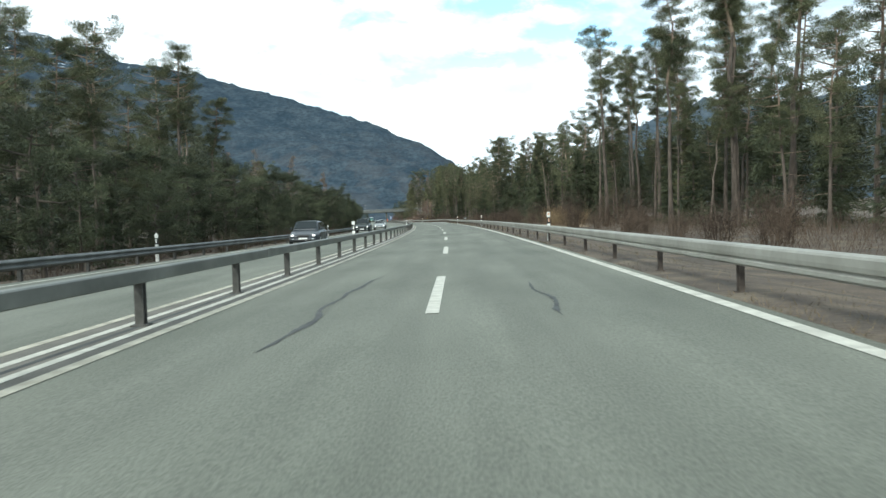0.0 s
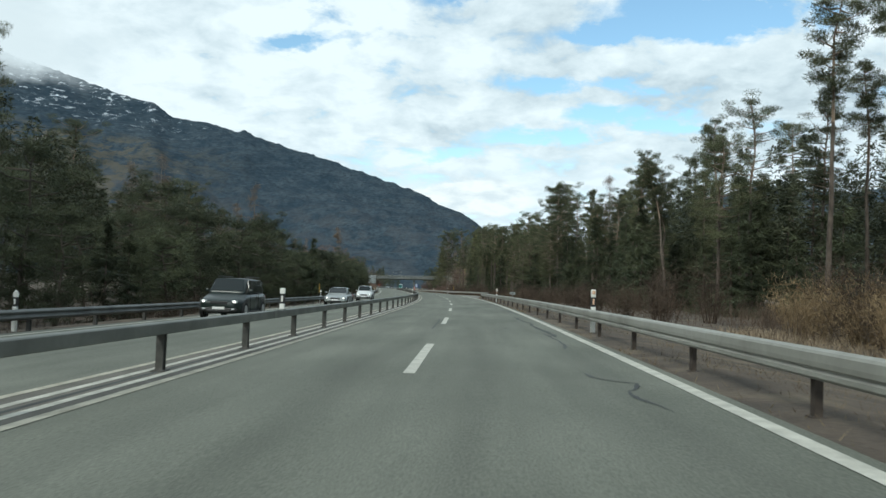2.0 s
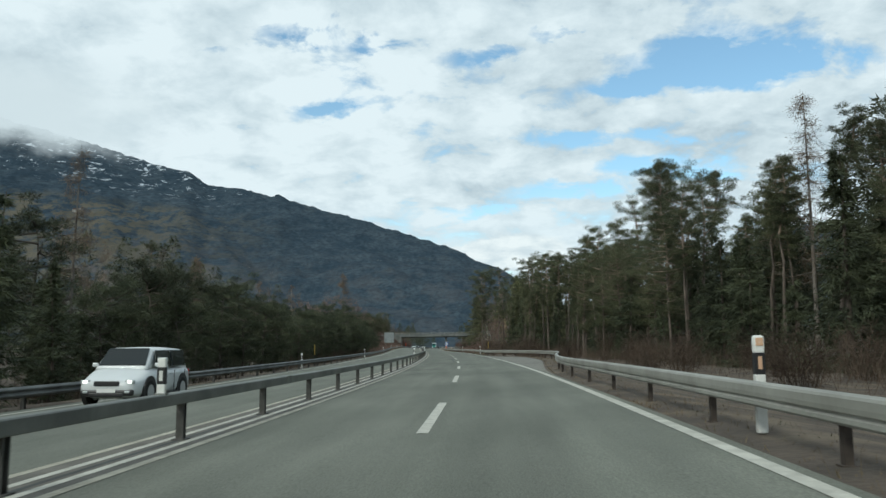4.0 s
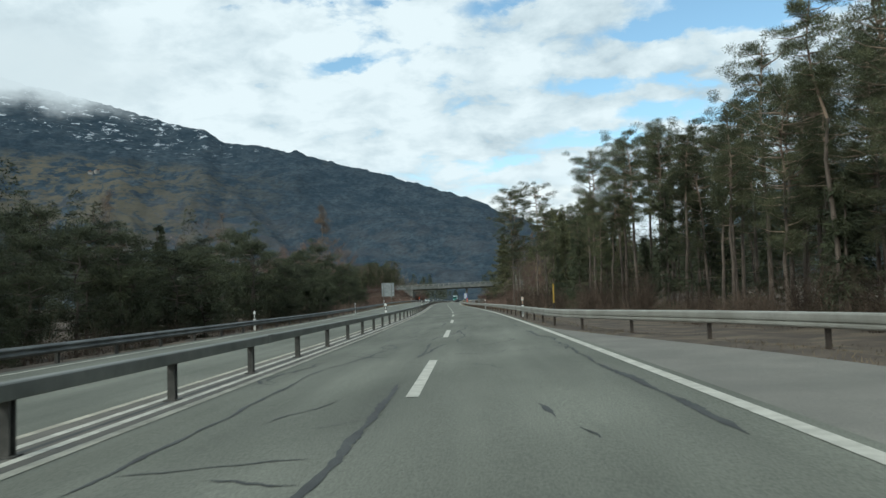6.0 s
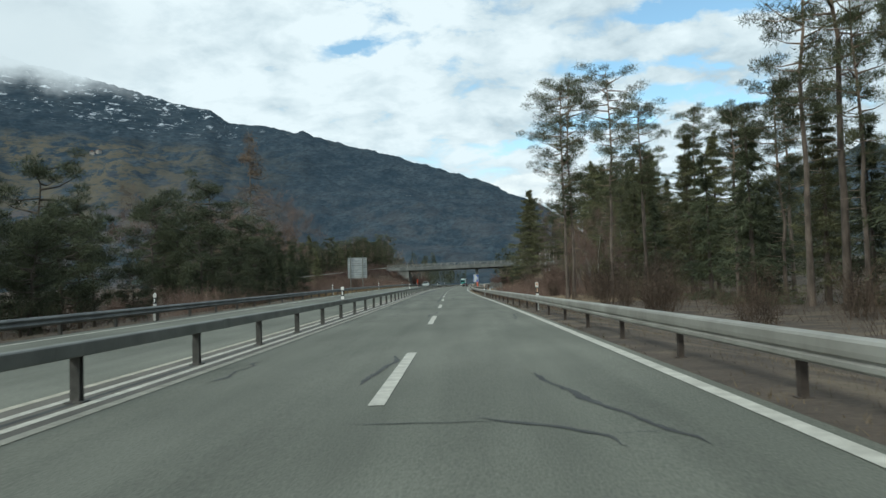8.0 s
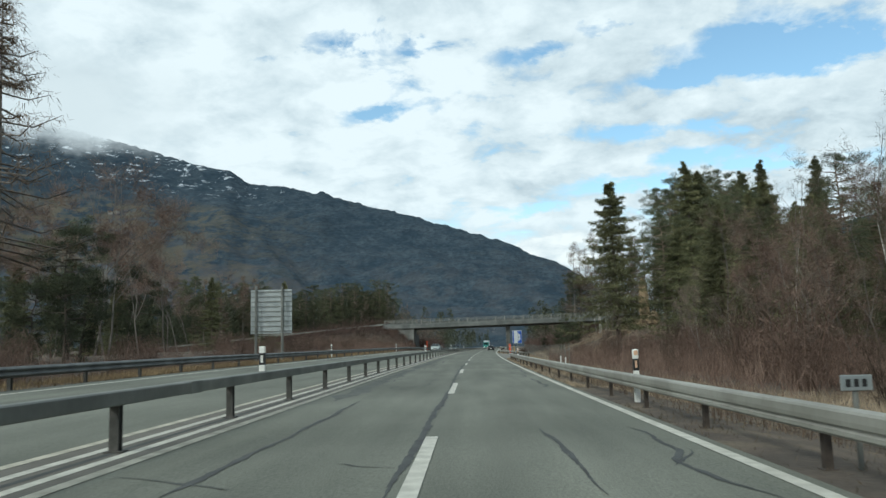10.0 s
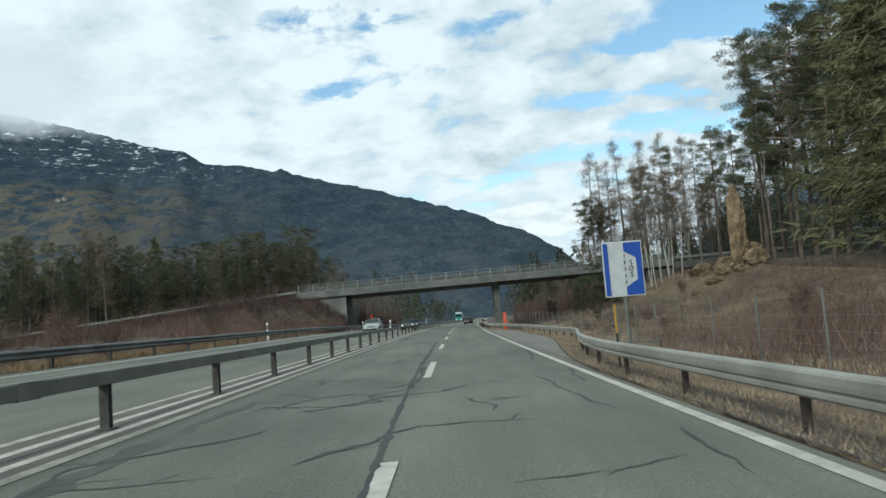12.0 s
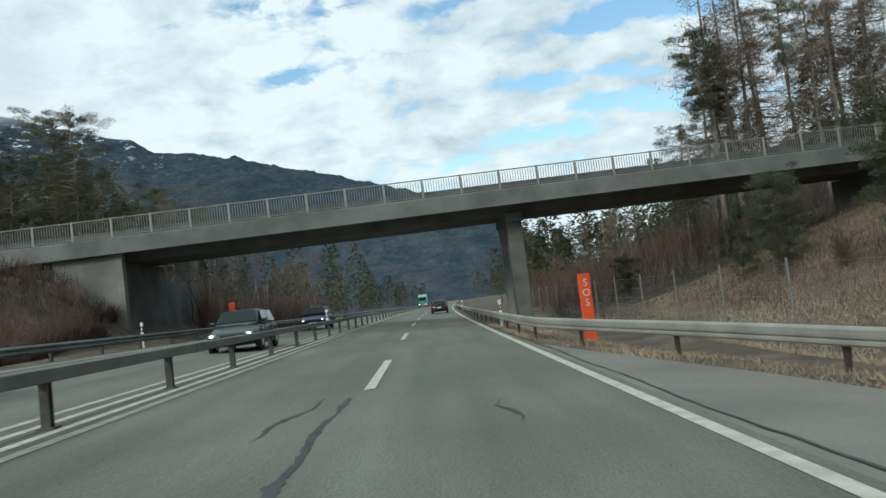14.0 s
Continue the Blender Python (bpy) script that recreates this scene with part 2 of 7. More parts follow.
RUBBER = material("tyre_rubber", (0.012, 0.012, 0.012), (0.022, 0.022, 0.022), 8, 0.85)
RIM = plain("alloy_rim", (0.50, 0.51, 0.52), 0.4, 0.5)
HEADLIGHT = plain("lit_headlight", (1.0, 0.97, 0.88), 0.2, emit=1.2)
TAIL = plain("tail_light_red", (0.35, 0.012, 0.01), 0.25)
PLATE = plain("plate_white", (0.7, 0.7, 0.68), 0.5)
PLASTER = material("house_plaster", (0.22, 0.21, 0.19), (0.34, 0.32, 0.29), 0.4, 0.9)
TILE_ROOF = material("tile_roof", (0.10, 0.06, 0.045), (0.17, 0.10, 0.075), 0.5, 0.9)


# ---------------------------------------------------------------- small builders
def mesh_of(name, verts, faces, mat, smooth=False):
    me = bpy.data.meshes.new(name)
    me.from_pydata([tuple(v) for v in verts], [], faces)
    for mm in (mat if isinstance(mat, (list, tuple)) else [mat]):
        me.materials.append(mm)
    if smooth:
        me.polygons.foreach_set("use_smooth", [True] * len(me.polygons))
    me.update()
    return me


def put(name, me, parent=None, m=None, label=""):
    ob = new(name, me)
    if parent is not None:
        ob.parent = parent
    if m is not None:
        ob.matrix_local = m
    if label:
        ob["label"] = label
    return ob


def part(name, bm, mat, parent=None, label="", m=None, smooth=False):
    me = bpy.data.meshes.new(name)
    if smooth:
        for f in bm.faces:
            f.smooth = True
    bm.to_mesh(me)
    bm.free()
    me.materials.append(mat)
    return put(name, me, parent, m, label)


def empty(name, m):
    ob = new(name)
    ob.empty_display_size = 0.3
    ob.matrix_world = m
    return ob


def box_bm(size, at=(0, 0, 0), bevel=0.0, bm=None, rz=0.0):
    bm = bm or bmesh.new()
    r = bmesh.ops.create_cube(bm, size=1, matrix=Matrix.Translation(at) @ Matrix.Rotation(rz, 4, "Z") @ Matrix.Diagonal((*size, 1)))
    if bevel:
        es = list({e for v in r["verts"] for e in v.link_edges})
        bmesh.ops.bevel(bm, geom=es, offset=bevel, segments=2, affect="EDGES", profile=0.5)
    return bm


def cyl_bm(r1, r2, depth, at=(0, 0, 0), seg=12, axis="Z", bm=None):
    bm = bm or bmesh.new()
    rot = {"Z": Matrix.Identity(4), "X": Matrix.Rotation(radians(90), 4, "Y"), "Y": Matrix.Rotation(radians(90), 4, "X")}[axis]
    bmesh.ops.create_cone(bm, cap_ends=True, segments=seg, radius1=r1, radius2=r2, depth=depth, matrix=Matrix.Translation(at) @ rot)
    return bm


# ---------------------------------------------------------------- the road's line
KNOT_S = [-200, -40, 0, 40, 80, 120, 160, 200, 240, 280, 320, 360, 400, 440, 480, 545, 620, 1400]
KNOT_H = [-5.0, -1.06, 0.0, 1.06, 2.07, 3.19, 5.06, 6.71, 7.6, 8.41, 8.98, 8.51, 8.01, 7.55, 7.25, 6.3, 4.9, 4.9]
BANK_S = [-200, -40, 60, 160, 260, 360, 460, 560, 700, 1400]
BANK_B = [0.0, 0.002, 0.03, 0.04, 0.015, -0.039, -0.066, -0.029, 0.0, 0.0]
GS = np.arange(-200, 1400.5, 0.5)
GH = np.radians(np.interp(GS, KNOT_S, KNOT_H))
GX = np.cumsum(-np.sin(GH)) * 0.5
GY = np.cumsum(np.cos(GH)) * 0.5
GX, GY = GX - GX[400], GY - GY[400]


def heading(s):
    return float(np.interp(s, GS, GH))


def step(x, a, b):
    t = np.clip((np.asarray(x, float) - a) / (b - a), 0, 1)
    return t * t * (3 - 2 * t)


def bank(s):
    return np.interp(s, BANK_S, BANK_B)


def outer_line(s):
    """Offset of the white line at the far edge of the other carriageway."""
    return -10.9 + 0.0 * np.asarray(s, float)


def rail_right(s):
    """Offset of the right guardrail, which swings out round the lay-bys."""
    return 4.08 + 3.72 * (step(s, 154, 194) - step(s, 199, 224)) + 3.82 * (step(s, 408, 446) - step(s, 466, 486))


def pave_right(s):
    return 3.72 + 0.72 * (rail_right(s) - 4.08)


def rise(s, d):
    """Height of the ground over the road's own plane."""
    s, d = np.asarray(s, float), np.asarray(d, float)
    pr, ol = pave_right(s) + 0.1, outer_line(s) - 0.9
    r, l = np.maximum(d - pr, 0), np.maximum(ol - d, 0)
    z = -0.5 * step(r, 0.5, 4.0) - 0.6 * step(l, 0.6, 5.0)
    # bank on the right that climbs to the bridge, and the causeway on the left
    z = z + step(s, 395, 500) * (1 - 0.8 * step(s, 525, 580)) * 6.4 * step(r, 4.5, 32.0)
    z = z + 4.6 * step(l, 0.8, 7.5) * (1 - 0.62 * step(l, 8, 50)) * step(s, 487, 503) * (1 - step(s, 512, 530))
    z = z + 1.4 * step(l, 4, 16) * step(s, 330, 400) * (1 - step(s, 520, 600))
    return z


def ground(s, d):
    s, d = np.asarray(s, float), np.asarray(d, float)
    return bank(s) * np.clip(d, -14, 8) * (1 - step(np.abs(d), 20, 60)) + rise(s, d)


def place(s, d, z=0.0, turn=0.0):
    """A pose on the ground at a way along the road and an offset from the lane line (right is plus)."""
    h = heading(s)
    x, y = np.interp(s, GS, GX) + d * math.cos(h), np.interp(s, GS, GY) + d * math.sin(h)
    return Matrix.Translation((x, y, float(ground(s, d)) + z)) @ Matrix.Rotation(h + radians(turn), 4, "Z")


def spots(s, d, z):
    """World points for arrays of s, d and height over the ground."""
    s, d = np.asarray(s, float), np.asarray(d, float)
    h = np.interp(s, GS, GH)
    return np.stack([np.interp(s, GS, GX) + d * np.cos(h), np.interp(s, GS, GY) + d * np.sin(h), ground(s, d) + z], -1)


def along(world_x, world_y):
    """s and d of a world place."""
    k = int(np.argmin((GX - world_x) ** 2 + (GY - world_y) ** 2))
    return float(GS[k]), float((world_x - GX[k]) * math.cos(GH[k]) + (world_y - GY[k]) * math.sin(GH[k]))


def ribbon(name, s_list, profile, mat, parent=None, close=False, label="", smooth=False):
    """Sweep a profile of (offset, height) pairs along the road; offsets may be functions of s."""
    s_arr = np.asarray(s_list, float)
    rings = []
    for d, z in profile:
        dd = d(s_arr) if callable(d) else np.full(len(s_arr), d)
        rings.append((dd, z))
    base = rings[0][0] if close else None
    pts = []
    for dd, z in rings:
        p = spots(s_arr, dd, 0)
        if close:
            p[:, 2] = ground(s_arr, base)
        p[:, 2] += z
        pts.append(p)
    k, m = len(pts), len(s_arr)
    verts = np.stack(pts, 1).reshape(-1, 3)
    faces = []
    for i in range(m - 1):
        for j in range(k if close else k - 1):
            a, b = i * k + j, i * k + (j + 1) % k
            faces.append((a, b, b + k, a + k))
    if close:
        faces.append(tuple(range(k))[::-1])
        faces.append(tuple((m - 1) * k + j for j in range(k)))
    me = mesh_of(name, verts.tolist(), faces, mat, smooth)
    uv = me.uv_layers.new(name="across_along")
    across = np.stack([dd for dd, _ in rings], 1).ravel()
    way = np.repeat(s_arr, k)
    idx = np.empty(len(me.loops), np.int32)
    me.loops.foreach_get("vertex_index", idx)
    uv.data.foreach_set("uv", np.stack([across[idx], way[idx]], 1).astype(np.float32).ravel())
    return put(name, me, parent, None, label)


def wear_tracks(m):
    """Slightly darker, uneven wheel tracks along the lanes, from the across-and-along map."""
    nt = m.node_tree
    p = nt.nodes["Principled BSDF"]
    src = p.inputs["Base Color"].links[0].from_socket
    uv = nt.nodes.new("ShaderNodeUVMap")
    uv.uv_map = "across_along"
    sep = nt.nodes.new("ShaderNodeSeparateXYZ")
    nt.links.new(uv.outputs[0], sep.inputs[0])
    mp = nt.nodes.new("ShaderNodeMapping")
    mp.inputs["Scale"].default_value = (1.0, 0.06, 1)
    nt.links.new(uv.outputs[0], mp.inputs[0])
    nz = nt.nodes.new("ShaderNodeTexNoise")
    nz.inputs["Scale"].default_value, nz.inputs["Detail"].default_value = 1.6, 5
    nt.links.new(mp.outputs[0], nz.inputs["Vector"])
    sn = nt.nodes.new("ShaderNodeMath")
    sn.operation = "MULTIPLY_ADD"
    sn.inputs[1].default_value, sn.inputs[2].default_value = 2 * math.pi / 1.68, 0.75
    nt.links.new(sep.outputs[0], sn.inputs[0])
    si = nt.nodes.new("ShaderNodeMath")
    si.operation = "SINE"
    nt.links.new(sn.outputs[0], si.inputs[0])
    mix1 = nt.nodes.new("ShaderNodeMath")
    mix1.operation = "MULTIPLY_ADD"
    mix1.inputs[1].default_value = 0.025
    nt.links.new(si.outputs[0], mix1.inputs[0])
    mr = nt.nodes.new("ShaderNodeMapRange")
    mr.inputs[1].default_value, mr.inputs[2].default_value, mr.inputs[3].default_value, mr.inputs[4].default_value = 0.3, 0.7, 0.84, 1.16
    nt.links.new(nz.outputs[0], mr.inputs[0])
    nt.links.new(mr.outputs[0], mix1.inputs[2])
    mx = nt.nodes.new("ShaderNodeMix")
    mx.data_type, mx.blend_type = "RGBA", "MULTIPLY"
    mx.inputs[0].default_value = 1
    nt.links.new(src, mx.inputs[6])
    nt.links.new(mix1.outputs[0], mx.inputs[7])
    nt.links.new(mx.outputs[2], p.inputs["Base Color"])


wear_tracks(ASPHALT)


# ---------------------------------------------------------------- ground, road and its markings
def build_ground():
    ss = np.concatenate([np.arange(-160, -20, 20), np.arange(-20, 620, 5), np.arange(620, 1390, 40)])
    dd = np.array([-3200, -1200, -500, -240, -130, -80, -55, -40, -32, -27, -24, -21.5, -19.5, -18, -16.5, -15.2, -14, -12.8, -11.5, -10, -8.6,
                   -6, 0, 4.6, 5.4, 6.2, 7, 8, 9, 10, 11.2, 12.5, 14, 16, 18, 20, 23, 26, 30, 36, 45, 60, 90, 160, 400, 1200, 3200], float)
    S, D = np.meshgrid(ss, dd, indexing="ij")
    P = spots(S, D, 0)
    inside = (D > outer_line(S) - 0.7) & (D < pave_right(S) + 0.1)
    rng = np.random.default_rng(3)
    P[..., 2] += np.where(inside, -0.12, rng.normal(0, 0.05, S.shape) * step(np.abs(D), 6, 12) - 0.02)
    a, b = S.shape
    faces = [(i * b + j, i * b + j + 1, (i + 1) * b + j + 1, (i + 1) * b + j) for i in range(a - 1) for j in range(b - 1)]
    g = put("ground", mesh_of("ground", P.reshape(-1, 3).tolist(), faces, VERGE, True))
    tagged(g, "brown winter verge and forest floor with dry grass", "ground", kind="structure")


build_ground()
ROAD_S = np.concatenate([np.arange(-60, 620, 2.5), np.arange(620, 1380, 20)])
road = ribbon("road", ROAD_S, [(lambda s: outer_line(s) - 0.75, -0.14), (lambda s: outer_line(s) - 0.75, 0.0), (lambda s: 0.5 * (outer_line(s) - 3.6), 0.0),
                               (-3.6, 0.0), (-1.8, 0.0), (0.0, 0.0), (1.8, 0.0), (3.70, 0.0), (3.70, -0.1)], ASPHALT)
tagged(road, "worn grey asphalt dual carriageway with sealed cracks", "road", kind="structure")
shoulder = ribbon("pavement", ROAD_S, [(3.702, -0.1), (3.702, -0.006), (lambda s: pave_right(s), -0.02), (lambda s: pave_right(s), -0.16)], ASPHALT_NEW)
tagged(shoulder, "lighter asphalt hard shoulder that widens into lay-bys", "pavement", kind="structure")
RS = np.concatenate([np.arange(-60, 620, 3.0), np.arange(620, 1000, 20)])
ribbon("median_strip", RS, [(-4.16, 0.003), (-3.14, 0.003)], MEDIAN_STRIP, road)
ribbon("median_joint", RS, [(-3.645, 0.0055), (-3.56, 0.0055)], SEAL, road)
for d0, w, mat in ((3.46, 0.18, PAINT), (-3.08, 0.15, PAINT_OLD), (-3.40, 0.13, PAINT), (-3.82, 0.13, PAINT), (-4.22, 0.14, PAINT_OLD)):
    ribbon("edge_line", RS, [(d0 - w / 2, 0.007), (d0 + w / 2, 0.007)], mat, road)
ribbon("edge_line", RS, [(lambda s: outer_line(s) - 0.08, 0.007), (lambda s: outer_line(s) + 0.08, 0.007)], PAINT, road)
DASH, DASH_0, DASH_LEN = 15.975, 9.59, 6.1
dash_me = mesh_of("lane_dash", [(-0.085, 0, 0), (0.085, 0, 0), (0.085, DASH_LEN, 0), (-0.085, DASH_LEN, 0)], [(0, 1, 2, 3)], PAINT)
for k in range(-4, 60):
    s0 = DASH_0 + DASH * k
    put("lane_dash", dash_me, road, place(s0, 0.0, 0.008))
    put("lane_dash", dash_me, road, place(s0, -7.25, 0.008))


def build_cracks():
    """Wandering strips of bitumen over old cracks."""
    rng = np.random.default_rng(11)
    verts, faces = [], []

    def strip(pts, width):
        pts = np.array(pts)
        t = np.gradient(pts, axis=0)
        t /= np.linalg.norm(t, axis=1)[:, None] + 1e-9
        nrm = np.stack([-t[:, 1], t[:, 0]], 1)
        n = len(pts)
        w = np.convolve(rng.random(n + 4) ** 1.6, np.ones(5) / 5, "valid")
        ends = np.clip(np.minimum(np.arange(n), n - 1 - np.arange(n)) / 5, 0.15, 1)
        w = (width * (0.25 + 2.0 * w) * ends)[:, None] / 2
        frayed = 1 + rng.normal(0, 0.22, (2, n, 1))
        a, b = pts + nrm * w * frayed[0], pts - nrm * w * frayed[1]
        base = len(verts)
        for q in np.stack([a, b], 1).reshape(-1, 2):
            verts.append(spots(q[0], q[1], 0.005 + 0.001 * rng.random()).tolist())
        faces.extend((base + 2 * i, base + 2 * i + 1, base + 2 * i + 3, base + 2 * i + 2) for i in range(len(pts) - 1))

    def wander(s, d, length, ang, rough):
        """A path that drifts off its heading and back, with a sudden kink now and then."""
        pts, turn = [(s, d)], 0.0
        for _ in range(max(4, int(length / 0.1))):
            turn = 0.86 * turn + rng.normal(0, rough * 0.55)
            if rng.random() < 0.05:
                turn += rng.normal(0, rough * 2.4)
            a = ang + turn
            pts.append((pts[-1][0] + 0.1 * math.cos(a), pts[-1][1] + 0.1 * math.sin(a)))
            if not -3.0 < pts[-1][1] < 3.3:
                break
        return pts

    def seam(s0, d0, s1, d1, width, rough):
        """A crack from one place of the lane to another."""
        n = max(6, int(math.hypot(s1 - s0, 3 * (d1 - d0)) / 0.12))
        t = np.linspace(0, 1, n)
        walk_d = np.cumsum(rng.normal(0, 1, n))
        walk_d = np.convolve(np.pad(walk_d, 3, "edge"), np.ones(7) / 7, "valid")
        walk_d -= np.interp(t, [0, 1], [walk_d[0], walk_d[-1]])
        across = abs(d1 - d0) > abs(s1 - s0)
        off = rough * walk_d / (np.abs(walk_d).max() + 0.01)
        pts = np.stack([s0 + (s1 - s0) * t + (off if across else 0), d0 + (d1 - d0) * t + (0 if across else off)], 1)
        strip(pts, width)
        return pts

    # seals that stand out: along the lane joint and the right edge, then across the left lane
    for s0, d0, s1, d1, w, r in ((7.2, -1.55, 16.4, -1.2, 0.07, 0.16), (8.9, 1.5, 13.5, 1.55, 0.05, 0.1), (86.0, -0.25, 93.8, -0.25, 0.07, 0.03), (82, 3.0, 96, 2.85, 0.10, 0.1),
                                 (98, 3.2, 112, 3.1, 0.09, 0.06), (212, 3.0, 219, 2.8, 0.08, 0.15), (213, 0.6, 229, 0.65, 0.05, 0.2), (309, -0.3, 318, -0.2, 0.10, 0.06)):
        seam(s0, d0, s1, d1, w, r)
    for s0, d0, s1, d1, w, r in ((312.0, 3.05, 321, 2.85, 0.09, 0.14), (317.5, 0.85, 326, 0.8, 0.05, 0.05), (349, 2.85, 354, 2.9, 0.09, 0.12), (366, 3.05, 373, 2.9, 0.08, 0.12),
                                 (449.5, -0.75, 458, -0.05, 0.085, 0.16), (446.5, -0.25, 450.2, -0.1, 0.085, 0.06), (464.5, -0.3, 472, -0.2, 0.085, 0.07), (468.6, -0.85, 472, -0.55, 0.06, 0.08), (469, 1.8, 471, 1.85, 0.05, 0.16)):
        seam(s0, d0, s1, d1, w, r)
    for s0, d0, s1, d1, w in ((215.4, -2.8, 215.1, -1.5, 0.05), (216.1, -1.9, 216.0, -0.5, 0.035), (313.3, -0.3, 313.7, -1.9, 0.045), (314.6, 1.1, 314.2, 2.0, 0.04), (316.5, 1.3, 315.2, 1.8, 0.05),
                              (350.2, -1.9, 349.9, -0.2, 0.04), (352.0, -1.7, 351.7, -0.2, 0.035), (354.0, -1.5, 353.6, -0.3, 0.03), (368.4, -1.9, 370.2, -0.5, 0.04), (366.6, -1.4, 367.2, -0.2, 0.03)):
        seam(s0, d0, s1, d1, w, 0.1)
    # the long seal of the lane joint
    for s0, d0, s1, d1, w in ((190, -0.35, 203, -0.34, 0.085), (209, -0.35, 214, -0.33, 0.06), (318, -0.25, 331, -0.19, 0.07), (331, -0.19, 347, -0.06, 0.10), (347, -0.06, 366, -0.15, 0.09), (366, -0.15, 381, -0.08, 0.09),
                              (381, -0.08, 396, -0.05, 0.11), (396, -0.05, 413, -0.3, 0.07), (413, -0.31, 434, -0.39, 0.105), (52.5, -0.27, 56.5, -0.25, 0.08)):
        seam(s0, d0, s1, d1, w, 0.035)
    # beside the edge line
    for s0, d0, s1, d1, w, r in ((53.5, 3.05, 58.5, 3.08, 0.11, 0.06), (197.5, 2.97, 204.6, 2.9, 0.085, 0.07), (330.9, 3.04, 336.6, 2.9, 0.075, 0.28), (331, 1.65, 336.4, 1.55, 0.06, 0.06),
                                 (381, 3.2, 388, 3.1, 0.07, 0.16), (381.1, 2.45, 384.5, 1.8, 0.07, 0.18), (383.3, 2.72, 386.4, 2.54, 0.06, 0.06), (381.6, 3.22, 383, 3.12, 0.06, 0.03), (415.3, 2.84, 422.4, 3.28, 0.10, 0.07),
                                 (53.8, 1.53, 55.7, 1.42, 0.06, 0.03), (197.7, 1.82, 198.3, 1.74, 0.09, 0.04), (199, 1.59, 200.1, 1.49, 0.08, 0.03)):
        seam(s0, d0, s1, d1, w, r)
    # over and along the left lane
    for s0, d0, s1, d1, w, r in ((51.7, -2.28, 53.6, -1.75, 0.055, 0.14), (53.6, -1.75, 56.1, -2.14, 0.045, 0.14), (50.8, -1.62, 53.1, -1.24, 0.06, 0.07), (54.9, -1.55, 57.6, -1.28, 0.04, 0.03),
                                 (196.5, -2.15, 206.7, -2.13, 0.05, 0.07), (206.7, -2.13, 212, -1.35, 0.05, 0.12), (330.8, -2.02, 342.3, -1.95, 0.08, 0.07), (381.4, -1.72, 388.8, -1.85, 0.10, 0.10), (388.8, -1.85, 396, -1.05, 0.06, 0.10),
                                 (387.4, -0.86, 393.8, -0.86, 0.05, 0.05), (414.7, -1.88, 415.8, -1.6, 0.06, 0.08), (415.8, -1.6, 417, -2.45, 0.045, 0.05), (417, -2.5, 418.5, -2.65, 0.045, 0.08),
                                 (416.2, -1.87, 417.1, -1.83, 0.04, 0.03), (414.7, -1.2, 417, -1.14, 0.13, 0.14), (417.6, -1.25, 418.5, -0.9, 0.045, 0.16), (424.6, -0.98, 428.9, -1.02, 0.05, 0.03),
                                 (457.5, -1.6, 461, -1.96, 0.08, 0.04), (434.3, -1.2, 440, -1.04, 0.06, 0.07), (434, -0.4, 437.1, -0.36, 0.07, 0.03), (432.6, 2.52, 434.9, 2.0, 0.06, 0.10),
                                 (435, 1.43, 436.3, 1.47, 0.05, 0.02)):
        seam(s0, d0, s1, d1, w, r)
    for s0, d0, s1, d1, w in ((199.6, -1.5, 201.4, -0.95, 0.035), (199.1, -0.9, 199.5, -0.34, 0.03), (196.9, -1.22, 196.55, -0.43, 0.05), (197.2, -2.07, 197.5, -0.55, 0.04), (199.5, 2.92, 199.2, 3.15, 0.05),
                              (335, -1.78, 335, -1.28, 0.035), (332.7, -0.98, 332.4, -0.24, 0.03), (331.8, -2.9, 331.1, -1.5, 0.04), (334, 3.15, 332.6, 2.6, 0.05), (386.3, -1.77, 385.5, -0.2, 0.03),
                              (383.4, -1.86, 383.1, -0.9, 0.04), (382.2, -1.72, 382.3, -0.22, 0.04), (381.4, 2.48, 381.35, 2.76, 0.05), (416.6, 2.93, 416.6, 3.4, 0.04)):
        seam(s0, d0, s1, d1, w, 0.06)
    s = 32.0
    while s < 560:
        if any(a < s < b for a, b in ((44, 60), (190, 204), (326, 345), (377, 396), (408, 434), (446, 482))):
            s += 3.0
            continue
        dense = 1.0 if (168 < s < 250 or 285 < s < 432) else (0.12 if s < 165 else 0.05 if s > 432 else 0.25)
        # along the lane joint
        if rng.random() < (0.4 if 165 < s < 300 else 0.1 if s > 100 else 0.0):
            strip(wander(s, rng.normal(-0.35, 0.07), rng.uniform(3, 8), rng.normal(0, 0.02), 0.07), rng.uniform(0.05, 0.09))
        # branching web in the left lane
        for _ in range(3):
            if rng.random() < 0.75 * dense:
                p = wander(s + rng.uniform(-1, 1), rng.uniform(-2.7, -0.8), rng.uniform(2.0, 6), rng.normal(0.0, 0.25), 0.32)
                strip(p, rng.uniform(0.03, 0.065))
                for _ in range(rng.integers(1, 5)):
                    q = p[rng.integers(0, len(p))]
                    r = wander(q[0], q[1], rng.uniform(0.4, 1.7), rng.choice([-1.45, 1.45]) + rng.normal(0, 0.3), 0.3)
                    strip(r, rng.uniform(0.018, 0.038))
                    if rng.random() < 0.4:
                        q = r[len(r) // 2]
                        strip(wander(q[0], q[1], rng.uniform(0.5, 1.5), rng.choice([0.0, 3.1]) + rng.normal(0, 0.4), 0.35), 0.026)
        # near the edge line and in the right lane
        if rng.random() < 0.5 * dense + (0.12 if s < 432 else 0.0):
            strip(wander(s, rng.uniform(2.6, 3.1), rng.uniform(2, 7), rng.normal(0.0, 0.05), 0.14), rng.uniform(0.04, 0.08))
